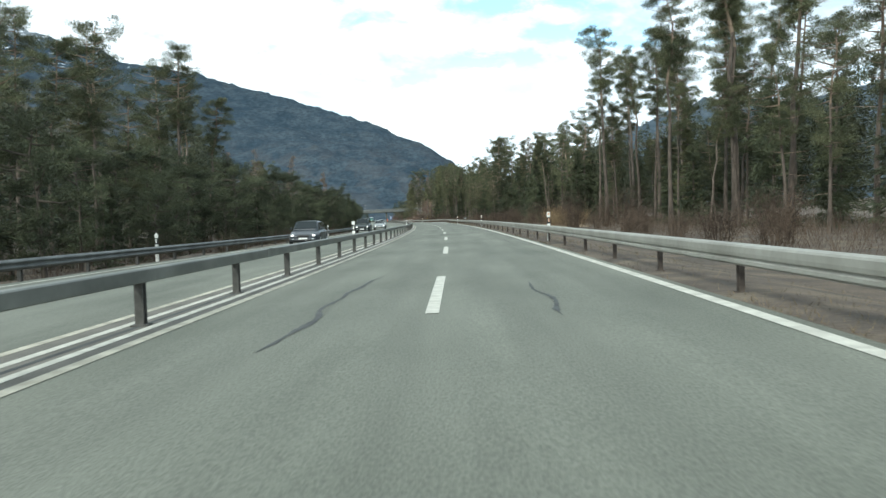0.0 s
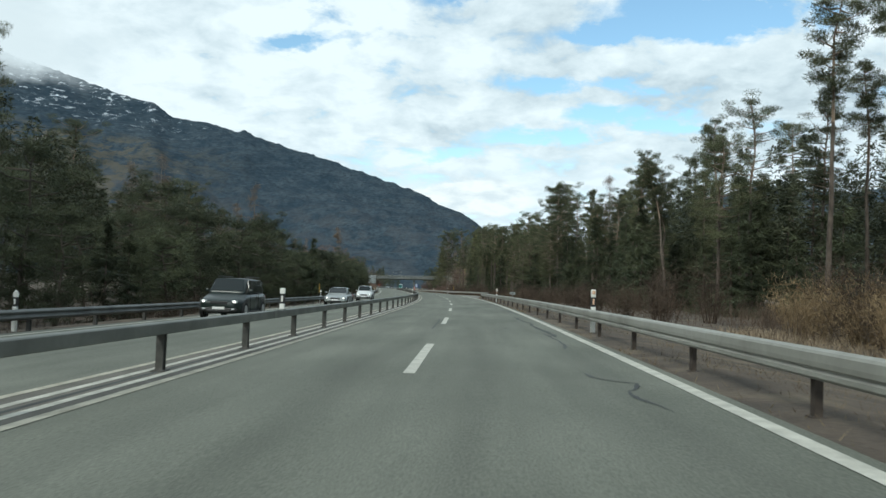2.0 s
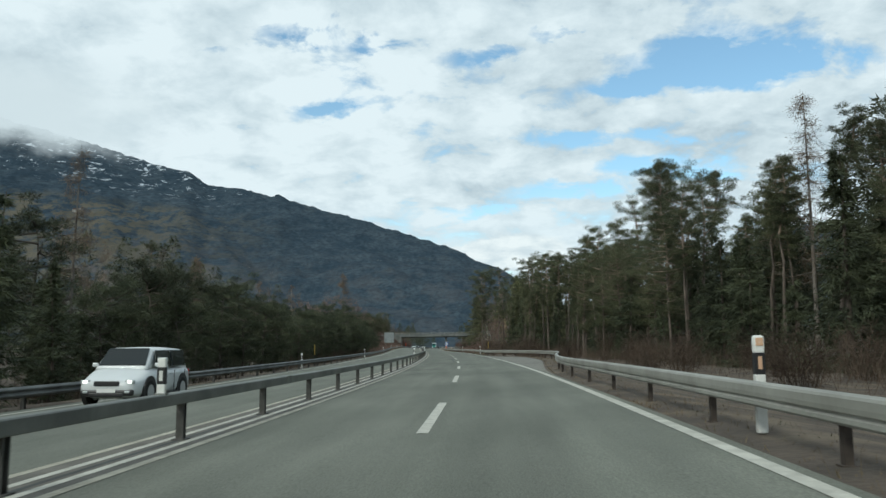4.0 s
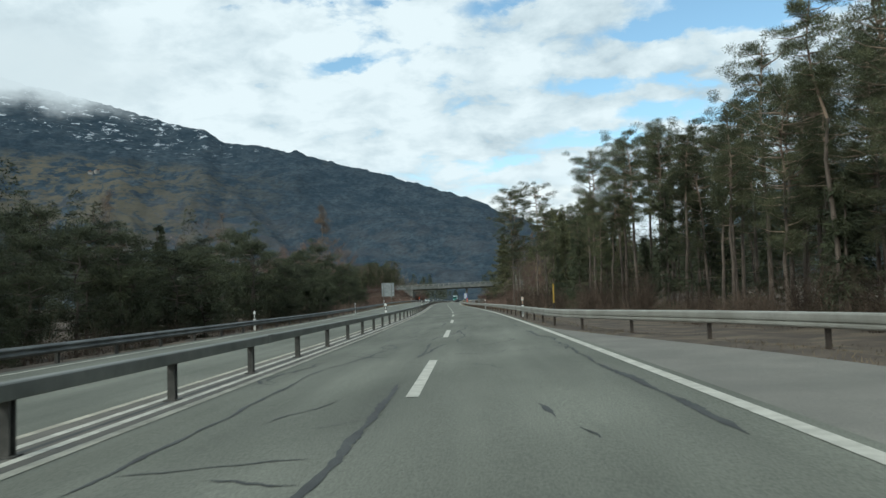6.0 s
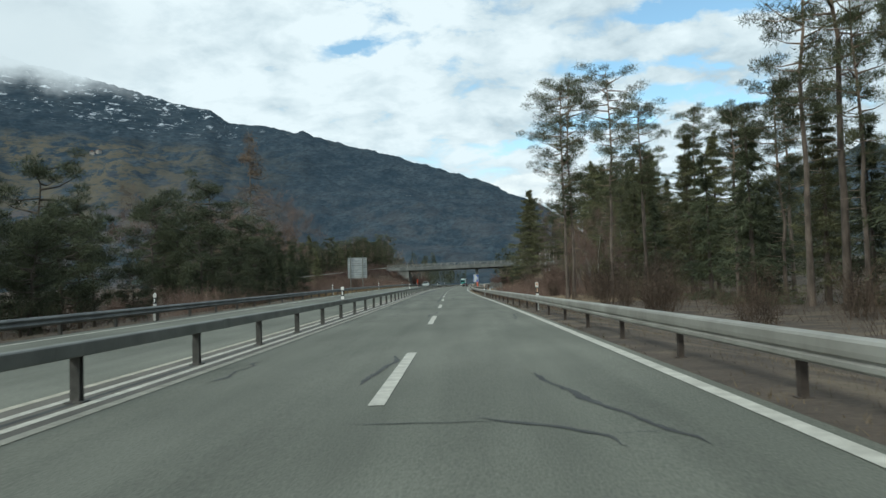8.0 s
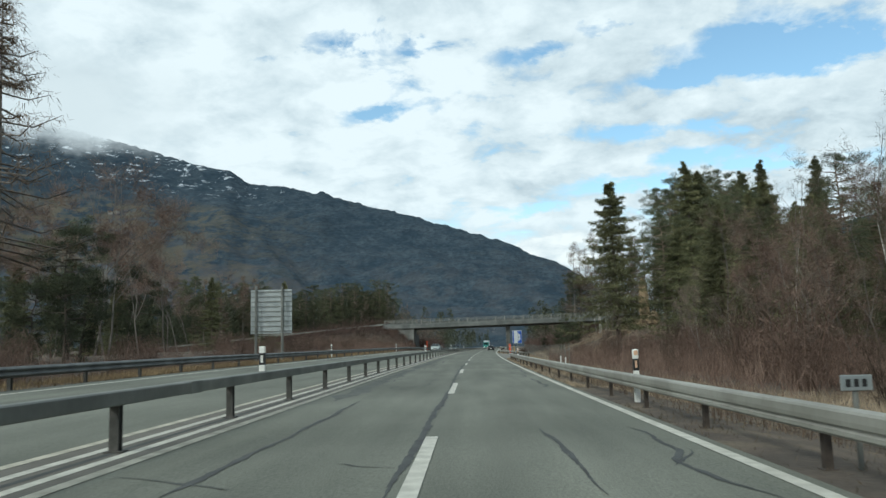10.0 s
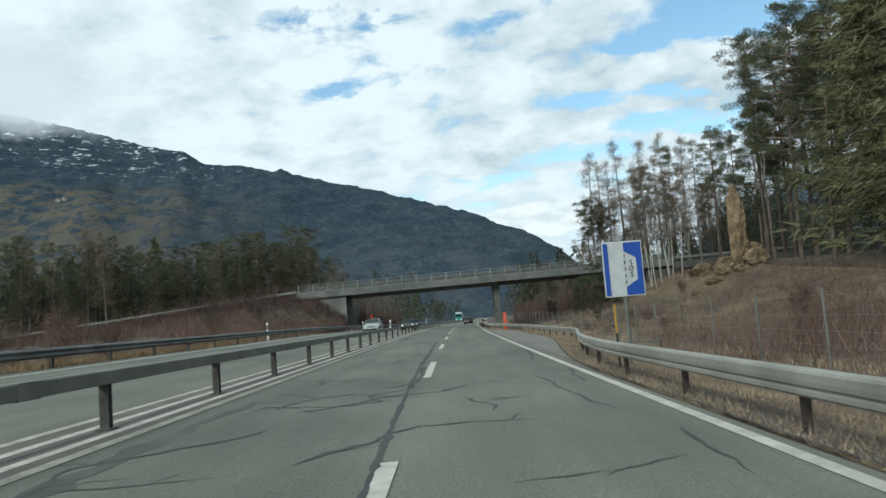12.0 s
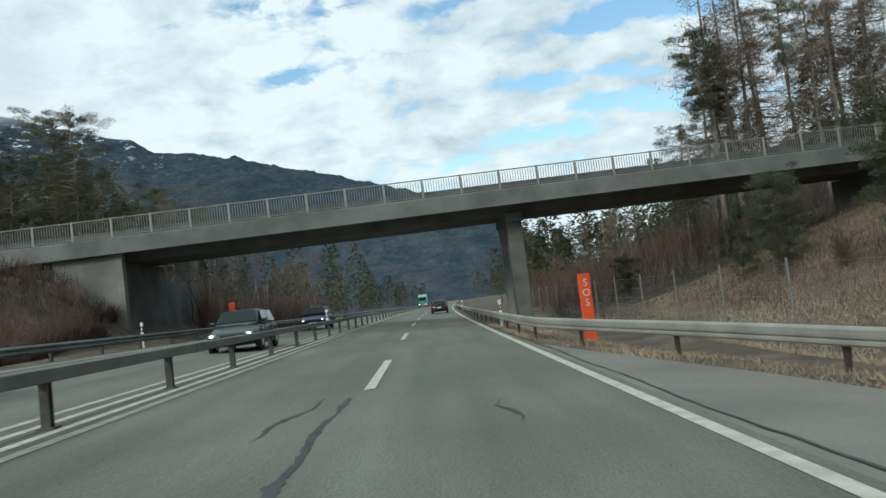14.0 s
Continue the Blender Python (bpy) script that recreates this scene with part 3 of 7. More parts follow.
        if rng.random() < 0.75 * dense:
            p = wander(s, rng.uniform(0.8, 2.2), rng.uniform(1.2, 3.5), rng.normal(0, 0.35), 0.32)
            strip(p, rng.uniform(0.03, 0.055))
            for _ in range(rng.integers(0, 4)):
                q = p[rng.integers(0, len(p))]
                strip(wander(q[0], q[1], rng.uniform(0.6, 1.8), rng.choice([-1.45, 1.45]) + rng.normal(0, 0.3), 0.3), 0.032)
        s += rng.uniform(2.5, 4.6)
    strip([(x, 3.86 + 0.03 * math.sin(x) + 0.012 * math.sin(5.3 * x)) for x in np.arange(395, 540, 0.3)], 0.045)
    ob = put("crack_seal", mesh_of("crack_seal", verts, faces, SEAL), road, None, "black bitumen crack sealing strips")
    ob["kind"] = "stuff"
    # a worn, ragged strip of older seal beside the median line
    verts.clear()
    faces.clear()
    for s0, s1, w in ((296, 312, 0.10), (342, 366, 0.36), (366, 388, 0.42), (388, 405, 0.25), (440, 449, 0.3)):
        n = int((s1 - s0) / 0.3)
        t = np.arange(n) / n
        edge = np.convolve(rng.normal(0, 0.10, n + 6), np.ones(7) / 2.6, "valid")
        strip(np.stack([s0 + (s1 - s0) * t, -2.72 + w * 0.5 + edge * 0.5], 1), w)
    ob = put("worn_seal", mesh_of("worn_seal", [(x, y, z - 0.002) for x, y, z in verts], faces, SEAL_OLD), road, None, "worn dark seal strip beside the median line")
    ob["kind"] = "stuff"


build_cracks()


# ---------------------------------------------------------------- guardrails
def box_post(w, l, hgt, mat):
    """An open steel channel with a small foot plate."""
    bm = box_bm((w, l * 0.18, hgt), (0, -l * 0.41, hgt / 2))
    box_bm((w, l * 0.18, hgt), (0, l * 0.41, hgt / 2), bm=bm)
    box_bm((w * 0.2, l * 0.7, hgt), (-w * 0.4, 0, hgt / 2), bm=bm)
    box_bm((w * 1.9, l * 1.6, 0.02), (0, 0, 0.012), bm=bm)
    me = bpy.data.meshes.new("post")
    bm.to_mesh(me)
    bm.free()
    me.materials.append(mat)
    return me


POST_STEP, POST_0 = 4.263, 1.45
rail_s = np.concatenate([np.arange(-40, 620, 2.13), np.arange(620, 1000, 15)])
median = empty("median_guardrail", place(0, -3.6))
tagged(median, "grey steel box-beam guardrail on dark posts between the carriageways", "guardrail")
W0, H0, H1 = 0.09, 0.54, 0.71
beam = ribbon("beam", rail_s, [(-3.6 - W0, H0 + 0.015), (-3.6 - W0 + 0.015, H0), (-3.6 + W0 - 0.015, H0), (-3.6 + W0, H0 + 0.015), (-3.6 + W0, H1 - 0.015),
                               (-3.6 + W0 - 0.015, H1), (-3.6 - W0 + 0.015, H1), (-3.6 - W0, H1 - 0.015)], BEAM_STEEL, close=True)
beam.parent, beam.matrix_parent_inverse = median, median.matrix_world.inverted()
mpost = box_post(0.11, 0.12, H0 + 0.01, POST_STEEL)
# the posts are not quite evenly spaced
DRIFT_S = [0, 30, 60, 88, 120, 150, 184, 205, 218, 317, 333, 350, 368, 384, 400, 417, 434, 451, 470, 493]
DRIFT = [-0.08, -0.05, -0.12, 0.0, -0.2, 0.1, 0.28, 0.16, 0.22, 0.03, -0.12, 0.03, -0.12, 0.03, -0.12, 0.08, -0.08, 0.18, 0.0, 0.28]
for k in range(-8, 200):
    s0 = POST_0 + POST_STEP * k
    s0 += POST_STEP * float(np.interp(s0, DRIFT_S, DRIFT))
    put("post", mpost, median, median.matrix_world.inverted() @ place(s0, -3.6))
joint_bm = box_bm((0.19, 0.45, 0.182), (0, 0, 0), 0.006)
joint_me = bpy.data.meshes.new("splice")
joint_bm.to_mesh(joint_me)
joint_me.materials.append(BEAM_STEEL)
for k in range(-2, 44):
    s0 = POST_0 + POST_STEP * (3 * k) + 2.0
    put("splice", joint_me, median, median.matrix_world.inverted() @ place(s0, -3.6, 0.625))


def w_profile(off, side, low, high, depth=0.085):
    """Closed W-beam section; side +1 bulges to minus d."""
    n, out = 13, []
    for i in range(n):
        t = i / (n - 1)
        z = low + (high - low) * t
        bulge = depth * (0.5 - 0.5 * math.cos(4 * math.pi * t))
        out.append((bulge, z))
    pr = [(lambda s, b=b: off(s) - side * (b + 0.012), z) for b, z in out]
    pr += [(lambda s, b=b: off(s) - side * b, z) for b, z in out[::-1]]
    return pr


def box_profile(off, side, low, high):
    """Closed section of a broad-faced beam with rolled edges and a shallow groove low in its face."""
    face = [(0.0, 0.0), (0.035, 0.03), (0.055, 0.12), (0.055, 0.26), (0.030, 0.32), (0.030, 0.37), (0.062, 0.44), (0.070, 0.60), (0.070, 0.86), (0.055, 0.95), (0.02, 1.0), (-0.05, 1.0)]
    pr = [(lambda s, b=b: off(s) - side * b, low + (high - low) * t) for b, t in face]
    pr += [(lambda s: off(s) + side * 0.05, high - 0.014), (lambda s: off(s) - side * 0.02, high - 0.02), (lambda s: off(s) - side * 0.02, low + 0.03)]
    return pr


right_s = np.concatenate([np.arange(-40, 560, 2.13), np.arange(560, 900, 12)])
right_rail = empty("roadside_guardrail", place(0, float(rail_right(0))))
tagged(right_rail, "galvanised steel W-beam guardrail along the hard shoulder", "guardrail")
b2 = ribbon("beam", right_s, box_profile(rail_right, 1, 0.345, 0.64), STEEL_PALE, close=True)
b2.parent, b2.matrix_parent_inverse = right_rail, right_rail.matrix_world.inverted()
rpost = box_post(0.08, 0.10, 0.61, RUST)
for k in range(-8, 150):
    s0 = 2.375 + 4.235 * k
    put("post", rpost, right_rail, right_rail.matrix_world.inverted() @ place(s0, float(rail_right(s0)) + 0.11, -0.05))


def far_off(s):
    return outer_line(s) - 0.95


far_rail = empty("far_guardrail", place(0, float(far_off(0))))
tagged(far_rail, "dark weathered guardrail beyond the oncoming lane", "guardrail")
b3 = ribbon("beam", right_s, w_profile(far_off, -1, 0.31, 0.62), STEEL_DARK, close=True, smooth=True)
b3.parent, b3.matrix_parent_inverse = far_rail, far_rail.matrix_world.inverted()
fpost = box_post(0.1, 0.12, 0.58, POST_STEEL)
for k in range(-8, 150):
    s0 = 1.1 + 4.2 * k
    put("post", fpost, far_rail, far_rail.matrix_world.inverted() @ place(s0, float(far_off(s0)) - 0.11, -0.05))


# ---------------------------------------------------------------- mountains
def mountain_material(name, dark, mid, meadow, snow_from, meadow_band):
    m = bpy.data.materials.new(name)
    m.use_nodes = True
    nt = m.node_tree
    p = nt.nodes["Principled BSDF"]
    p.inputs["Roughness"].default_value = 1.0
    p.inputs["Specular IOR Level"].default_value = 0.05
    tc = nt.nodes.new("ShaderNodeTexCoord")
    mp = nt.nodes.new("ShaderNodeMapping")
    mp.inputs["Scale"].default_value = (1.0, 0.35, 1.7)

    nt.links.new(tc.outputs["Object"], mp.inputs[0])

    def noise_of(s, detail, rough=0.6):
        q = nt.nodes.new("ShaderNodeTexNoise")
        q.inputs["Scale"].default_value, q.inputs["Detail"].default_value, q.inputs["Roughness"].default_value = s, detail, rough
        nt.links.new(mp.outputs[0], q.inputs["Vector"])
        return q.outputs[0]

    def mth(op, a, b):
        q = nt.nodes.new("ShaderNodeMath")
        q.operation = op
        for i, v in enumerate((a, b)):
            if isinstance(v, (int, float)):
                q.inputs[i].default_value = v
            else:
                nt.links.new(v, q.inputs[i])
        return q.outputs[0]

    def rng_(v, lo, hi):
        q = nt.nodes.new("ShaderNodeMapRange")
        q.inputs[1].default_value, q.inputs[2].default_value = lo, hi
        nt.links.new(v, q.inputs[0])
        return q.outputs[0]

    def mixc(f, a, b):
        q = nt.nodes.new("ShaderNodeMix")
        q.data_type = "RGBA"
        nt.links.new(f, q.inputs[0])
        for sock, v in ((q.inputs[6], a), (q.inputs[7], b)):
            if isinstance(v, tuple):
                sock.default_value = (*v, 1)
            else:
                nt.links.new(v, sock)
        return q.outputs[2]

    sep = nt.nodes.new("ShaderNodeSeparateXYZ")
    nt.links.new(tc.outputs["Object"], sep.inputs[0])
    # the forest tones passed in already hold the blue of distance haze
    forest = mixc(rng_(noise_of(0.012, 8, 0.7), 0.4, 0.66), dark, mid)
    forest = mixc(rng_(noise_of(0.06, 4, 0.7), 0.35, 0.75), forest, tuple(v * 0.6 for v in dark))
    # brown leafless woods on the lower slopes, pale rock bands here and there
    leafless = mth("MULTIPLY", rng_(noise_of(0.011, 6, 0.7), 0.46, 0.56), rng_(sep.outputs[2], 420, 230))
    west = rng_(mth("ARCTAN2", mth("SUBTRACT", -20.0, sep.outputs[0]), mth("SUBTRACT", sep.outputs[1], 250.0)), 0.31, 0.54)
    forest = mixc(mth("MULTIPLY", leafless, mth("ADD", mth("MULTIPLY", west, 0.65), 0.22)), forest, (0.105, 0.094, 0.09))
    forest = mixc(mth("MULTIPLY", rng_(noise_of(0.02, 7, 0.75), 0.62, 0.68), rng_(noise_of(0.0035, 3, 0.5), 0.50, 0.62)), forest, (0.16, 0.158, 0.152))
    # bare meadows and clearings
    clear = rng_(noise_of(0.006, 8, 0.68), 0.36, 0.44)
    band = mth("MULTIPLY", rng_(sep.outputs[2], meadow_band[0], meadow_band[0] + 70), rng_(sep.outputs[2], meadow_band[1] + 60, meadow_band[1]))
    some = rng_(noise_of(0.008, 5, 0.6), 0.60, 0.66)
    f = mth("MAXIMUM", mth("MULTIPLY", mth("MULTIPLY", clear, west), band), mth("MULTIPLY", some, 0.12))
    f = mth("MULTIPLY", f, rng_(noise_of(0.013, 8, 0.74), 0.46, 0.52))
    f = mth("MULTIPLY", f, rng_(noise_of(0.05, 5, 0.7), 0.36, 0.46))
    grass = mixc(noise_of(0.03, 5), meadow, tuple(v * 0.6 for v in meadow))
    col = mixc(f, forest, grass)
    # snow patches high up
    sn = rng_(noise_of(0.021, 8, 0.78), 0.578, 0.60)
    high = rng_(mth("ADD", sep.outputs[2], mth("MULTIPLY", noise_of(0.004, 3), 160)), snow_from, snow_from + 110)
    col = mixc(mth("MULTIPLY", mth("MULTIPLY", sn, high), rng_(sep.outputs[0], -1250, -1600)), col, (0.62, 0.66, 0.70))
    nt.links.new(col, p.inputs["Base Color"])
    bp = nt.nodes.new("ShaderNodeBump")
    bp.inputs["Strength"].default_value, bp.inputs["Distance"].default_value = 0.35, 8
    nt.links.new(noise_of(0.045, 6, 0.7), bp.inputs["Height"])
    nt.links.new(bp.outputs[0], p.inputs["Normal"])
    return m


MOUNTAIN_EYE = (-20.0, 250.0)


def build_mountain(name, label, azimuths, elevations, r_foot, r_ridge, mat, seed=1, power=1.35):
    """A ridge seen from the valley: heights by compass direction (degrees to the left of +y), with spurs and gullies."""
    cx, cy = MOUNTAIN_EYE
    na, nu = 420, 90
    az = np.linspace(azimuths[0], azimuths[-1], na)
    top = np.tan(np.radians(np.interp(az, azimuths, elevations) + 0.2)) * r_ridge
    us = np.concatenate([np.linspace(0, 1, nu), [1.06, 1.15, 1.3]])
    verts = []
    for u in us:
        r = r_foot + (r_ridge - r_foot) * u
        for a, t in zip(az, top):
            ra = math.radians(a)
            x, y = cx - math.sin(ra) * r, cy + math.cos(ra) * r
            v = Vector((x * 0.0016, y * 0.0016, seed))
            spur = noise.fractal(v, 1.0, 2.0, 5)
            tiny = noise.fractal(Vector((x * 0.02, y * 0.02, seed + 3)), 1.0, 2.0, 3)
            if u <= 1:
                z = t * u ** power + (spur * 130 + 22 * noise.fractal(Vector((x * 0.006, y * 0.006, seed + 7)), 1.0, 2.0, 4)) * math.sin(math.pi * u) * min(1, t / 300) + tiny * 7 * u + 6 * u * noise.noise(Vector((x * 0.05, y * 0.05, seed + 5)))
            else:
                z = t * (1 - (u - 1) * 2.2) + tiny * 5
            verts.append((x, y, z - 3))
    faces = [(i * na + j, i * na + j + 1, (i + 1) * na + j + 1, (i + 1) * na + j) for i in range(len(us) - 1) for j in range(na - 1)]
    ob = put(name, mesh_of(name, verts, faces, mat, True))
    tagged(ob, label, "mountain", kind="structure")


# blue-grey of the valley haze is mixed into these forest colours
MOUNTAIN = mountain_material("hazed_wooded_slope", (0.036, 0.056, 0.076), (0.078, 0.100, 0.118), (0.130, 0.119, 0.092), 690, (160, 540))
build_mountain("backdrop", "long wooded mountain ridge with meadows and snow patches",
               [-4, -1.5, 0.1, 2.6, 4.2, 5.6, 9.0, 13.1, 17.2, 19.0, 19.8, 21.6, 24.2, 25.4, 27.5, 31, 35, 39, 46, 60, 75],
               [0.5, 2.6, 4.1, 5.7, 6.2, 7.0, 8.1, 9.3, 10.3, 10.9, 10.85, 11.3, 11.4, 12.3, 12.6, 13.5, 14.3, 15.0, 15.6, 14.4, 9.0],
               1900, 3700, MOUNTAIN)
# paler and bluer still: more haze painted into the farther slope
FAR_MOUNTAIN = mountain_material("hazed_far_slope", (0.06, 0.085, 0.11), (0.10, 0.125, 0.145), (0.14, 0.13, 0.10), 1500, (200, 300))
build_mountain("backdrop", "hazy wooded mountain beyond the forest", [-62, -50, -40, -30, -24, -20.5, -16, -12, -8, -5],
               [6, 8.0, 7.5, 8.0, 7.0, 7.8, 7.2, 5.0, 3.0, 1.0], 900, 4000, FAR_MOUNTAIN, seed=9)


def build_cloud_cap():
    """A bank of cloud that lies on the highest part of the ridge, far behind everything else."""
    m = bpy.data.materials.new("cloud_bank")
    m.use_nodes = True
    nt = m.node_tree
    nt.nodes.clear()
    uv = nt.nodes.new("ShaderNodeUVMap")
    uv.uv_map = "bank"
    sep = nt.nodes.new("ShaderNodeSeparateXYZ")
    nt.links.new(uv.outputs[0], sep.inputs[0])
    mp = nt.nodes.new("ShaderNodeMapping")
    mp.inputs["Scale"].default_value = (7.0, 1.6, 1)
    nt.links.new(uv.outputs[0], mp.inputs[0])
    nz = nt.nodes.new("ShaderNodeTexNoise")
    nz.inputs["Scale"].default_value, nz.inputs["Detail"].default_value, nz.inputs["Roughness"].default_value = 1.6, 7, 0.6
    nt.links.new(mp.outputs[0], nz.inputs["Vector"])

    def mth(op, a, b):
        q = nt.nodes.new("ShaderNodeMath")
        q.operation = op
        for i, v in enumerate((a, b)):
            if isinstance(v, (int, float)):
                q.inputs[i].default_value = v
            else:
                nt.links.new(v, q.inputs[i])
        return q.outputs[0]

    def smooth(v, lo, hi):
        q = nt.nodes.new("ShaderNodeMapRange")
        q.interpolation_type = "SMOOTHSTEP"
        q.inputs[1].default_value, q.inputs[2].default_value = lo, hi
        nt.links.new(v, q.inputs[0])
        return q.outputs[0]

    v = mth("ADD", sep.outputs[1], mth("MULTIPLY", mth("SUBTRACT", nz.outputs[0], 0.5), 0.55))
    lo = smooth(v, 0.08, 0.34)
    hi = smooth(sep.outputs[1], 1.0, 0.55)
    east = smooth(mth("ADD", sep.outputs[0], mth("MULTIPLY", mth("SUBTRACT", nz.outputs[0], 0.5), 0.2)), 0.14, 0.32)
    fac = mth("MULTIPLY", mth("MULTIPLY", lo, hi), mth("MULTIPLY", east, 0.95))
    tr = nt.nodes.new("ShaderNodeBsdfTransparent")
    em = nt.nodes.new("ShaderNodeEmission")
    em.inputs[0].default_value, em.inputs[1].default_value = (0.54, 0.57, 0.585, 1), 1.0
    mx = nt.nodes.new("ShaderNodeMixShader")
    nt.links.new(fac, mx.inputs[0])
    nt.links.new(tr.outputs[0], mx.inputs[1])
    nt.links.new(em.outputs[0], mx.inputs[2])
    out = nt.nodes.new("ShaderNodeOutputMaterial")
    nt.links.new(mx.outputs[0], out.inputs[0])
    cx, cy = MOUNTAIN_EYE
    az, el = np.linspace(17, 75, 60), np.linspace(11.7, 20.4, 12)
    verts, faces, uvs = [], [], []
    for j, e in enumerate(el):
        for i, a in enumerate(az):
            ra, r = math.radians(a), 2600
            verts.append((cx - math.sin(ra) * r, cy + math.cos(ra) * r, math.tan(math.radians(e + 0.03 * (a - 25))) * r))
            uvs.append((i / 59, j / 11))
    for j in range(11):
        for i in range(59):
            k = j * 60 + i
            faces.append((k, k + 1, k + 61, k + 60))
    me = mesh_of("backdrop", verts, faces, m, True)
    layer = me.uv_layers.new(name="bank")
    for lp in me.loops:
        layer.data[lp.index].uv = uvs[lp.vertex_index]
    ob = put("backdrop", me)
    ob.visible_shadow = False
    tagged(ob, "low white cloud lying on the mountain top", "cloud", kind="structure")


build_cloud_cap()


# ---------------------------------------------------------------- trees
def tube(verts, faces, pts, radii, sides=6):
    pts = [Vector(p) for p in pts]
    base = len(verts)
    for i, p in enumerate(pts):
        t = (pts[min(i + 1, len(pts) - 1)] - pts[max(i - 1, 0)]).normalized()
        a = t.orthogonal().normalized()
        b = t.cross(a)
        for k in range(sides):
            w = 2 * math.pi * k / sides
            verts.append(tuple(p + (a * math.cos(w) + b * math.sin(w)) * radii[i]))
    for i in range(len(pts) - 1):
        for k in range(sides):
            o, q = base + i * sides + k, base + i * sides + (k + 1) % sides
            faces.append((o, q, q + sides, o + sides))


def sprays(centres, spread, count, length, width, rng, lift=0.25, flat=0.55):
    """Small needle sprays: thin triangles that point outwards from clump centres."""
    centres = np.asarray(centres, float)
    n = len(centres) * count
    c = np.repeat(centres, count, 0)
    off = rng.normal(0, 1, (n, 3))
    off /= np.linalg.norm(off, axis=1)[:, None] + 1e-9
    off *= (rng.random(n) ** 0.45)[:, None]
    sp = np.repeat(np.broadcast_to(np.asarray(spread, float), (len(centres),)), count)[:, None]
    pos = c + off * sp * np.array([1, 1, flat])
    d = off + rng.normal(0, 0.55, (n, 3)) + np.array([0, 0, lift])
    d /= np.linalg.norm(d, axis=1)[:, None]
    side = np.cross(d, rng.normal(0, 1, (n, 3)))
    side /= np.linalg.norm(side, axis=1)[:, None] + 1e-9
    ln = (length * (0.6 + 0.8 * rng.random(n)))[:, None]
    wd = (width * (0.6 + 0.8 * rng.random(n)))[:, None]
    v = np.stack([pos - side * wd * 0.5, pos + side * wd * 0.5, pos + d * ln], 1).reshape(-1, 3)
    f = np.arange(n * 3).reshape(-1, 3)
    return v, f


def fast_mesh(name, v, f, mat):
    me = bpy.data.meshes.new(name)
    me.vertices.add(len(v))
    me.vertices.foreach_set("co", np.asarray(v, np.float32).ravel())
    k = f.shape[1]
    me.loops.add(f.size)
    me.loops.foreach_set("vertex_index", f.astype(np.int32).ravel())
    me.polygons.add(len(f))
    me.polygons.foreach_set("loop_start", np.arange(0, f.size, k, dtype=np.int32))
    me.polygons.foreach_set("loop_total", np.full(len(f), k, np.int32))
    me.materials.append(mat)
    me.update()
    me.validate()
    return me


def tree_thing(name, label, category, trunk_me, crown_me, crown_name="crown"):
    t = empty(name, Matrix.Translation((0, 0, -500)))
    tagged(t, label, category)
    put("trunk", trunk_me, t)
    if crown_me is not None:
        put(crown_name, crown_me, t)
    return t


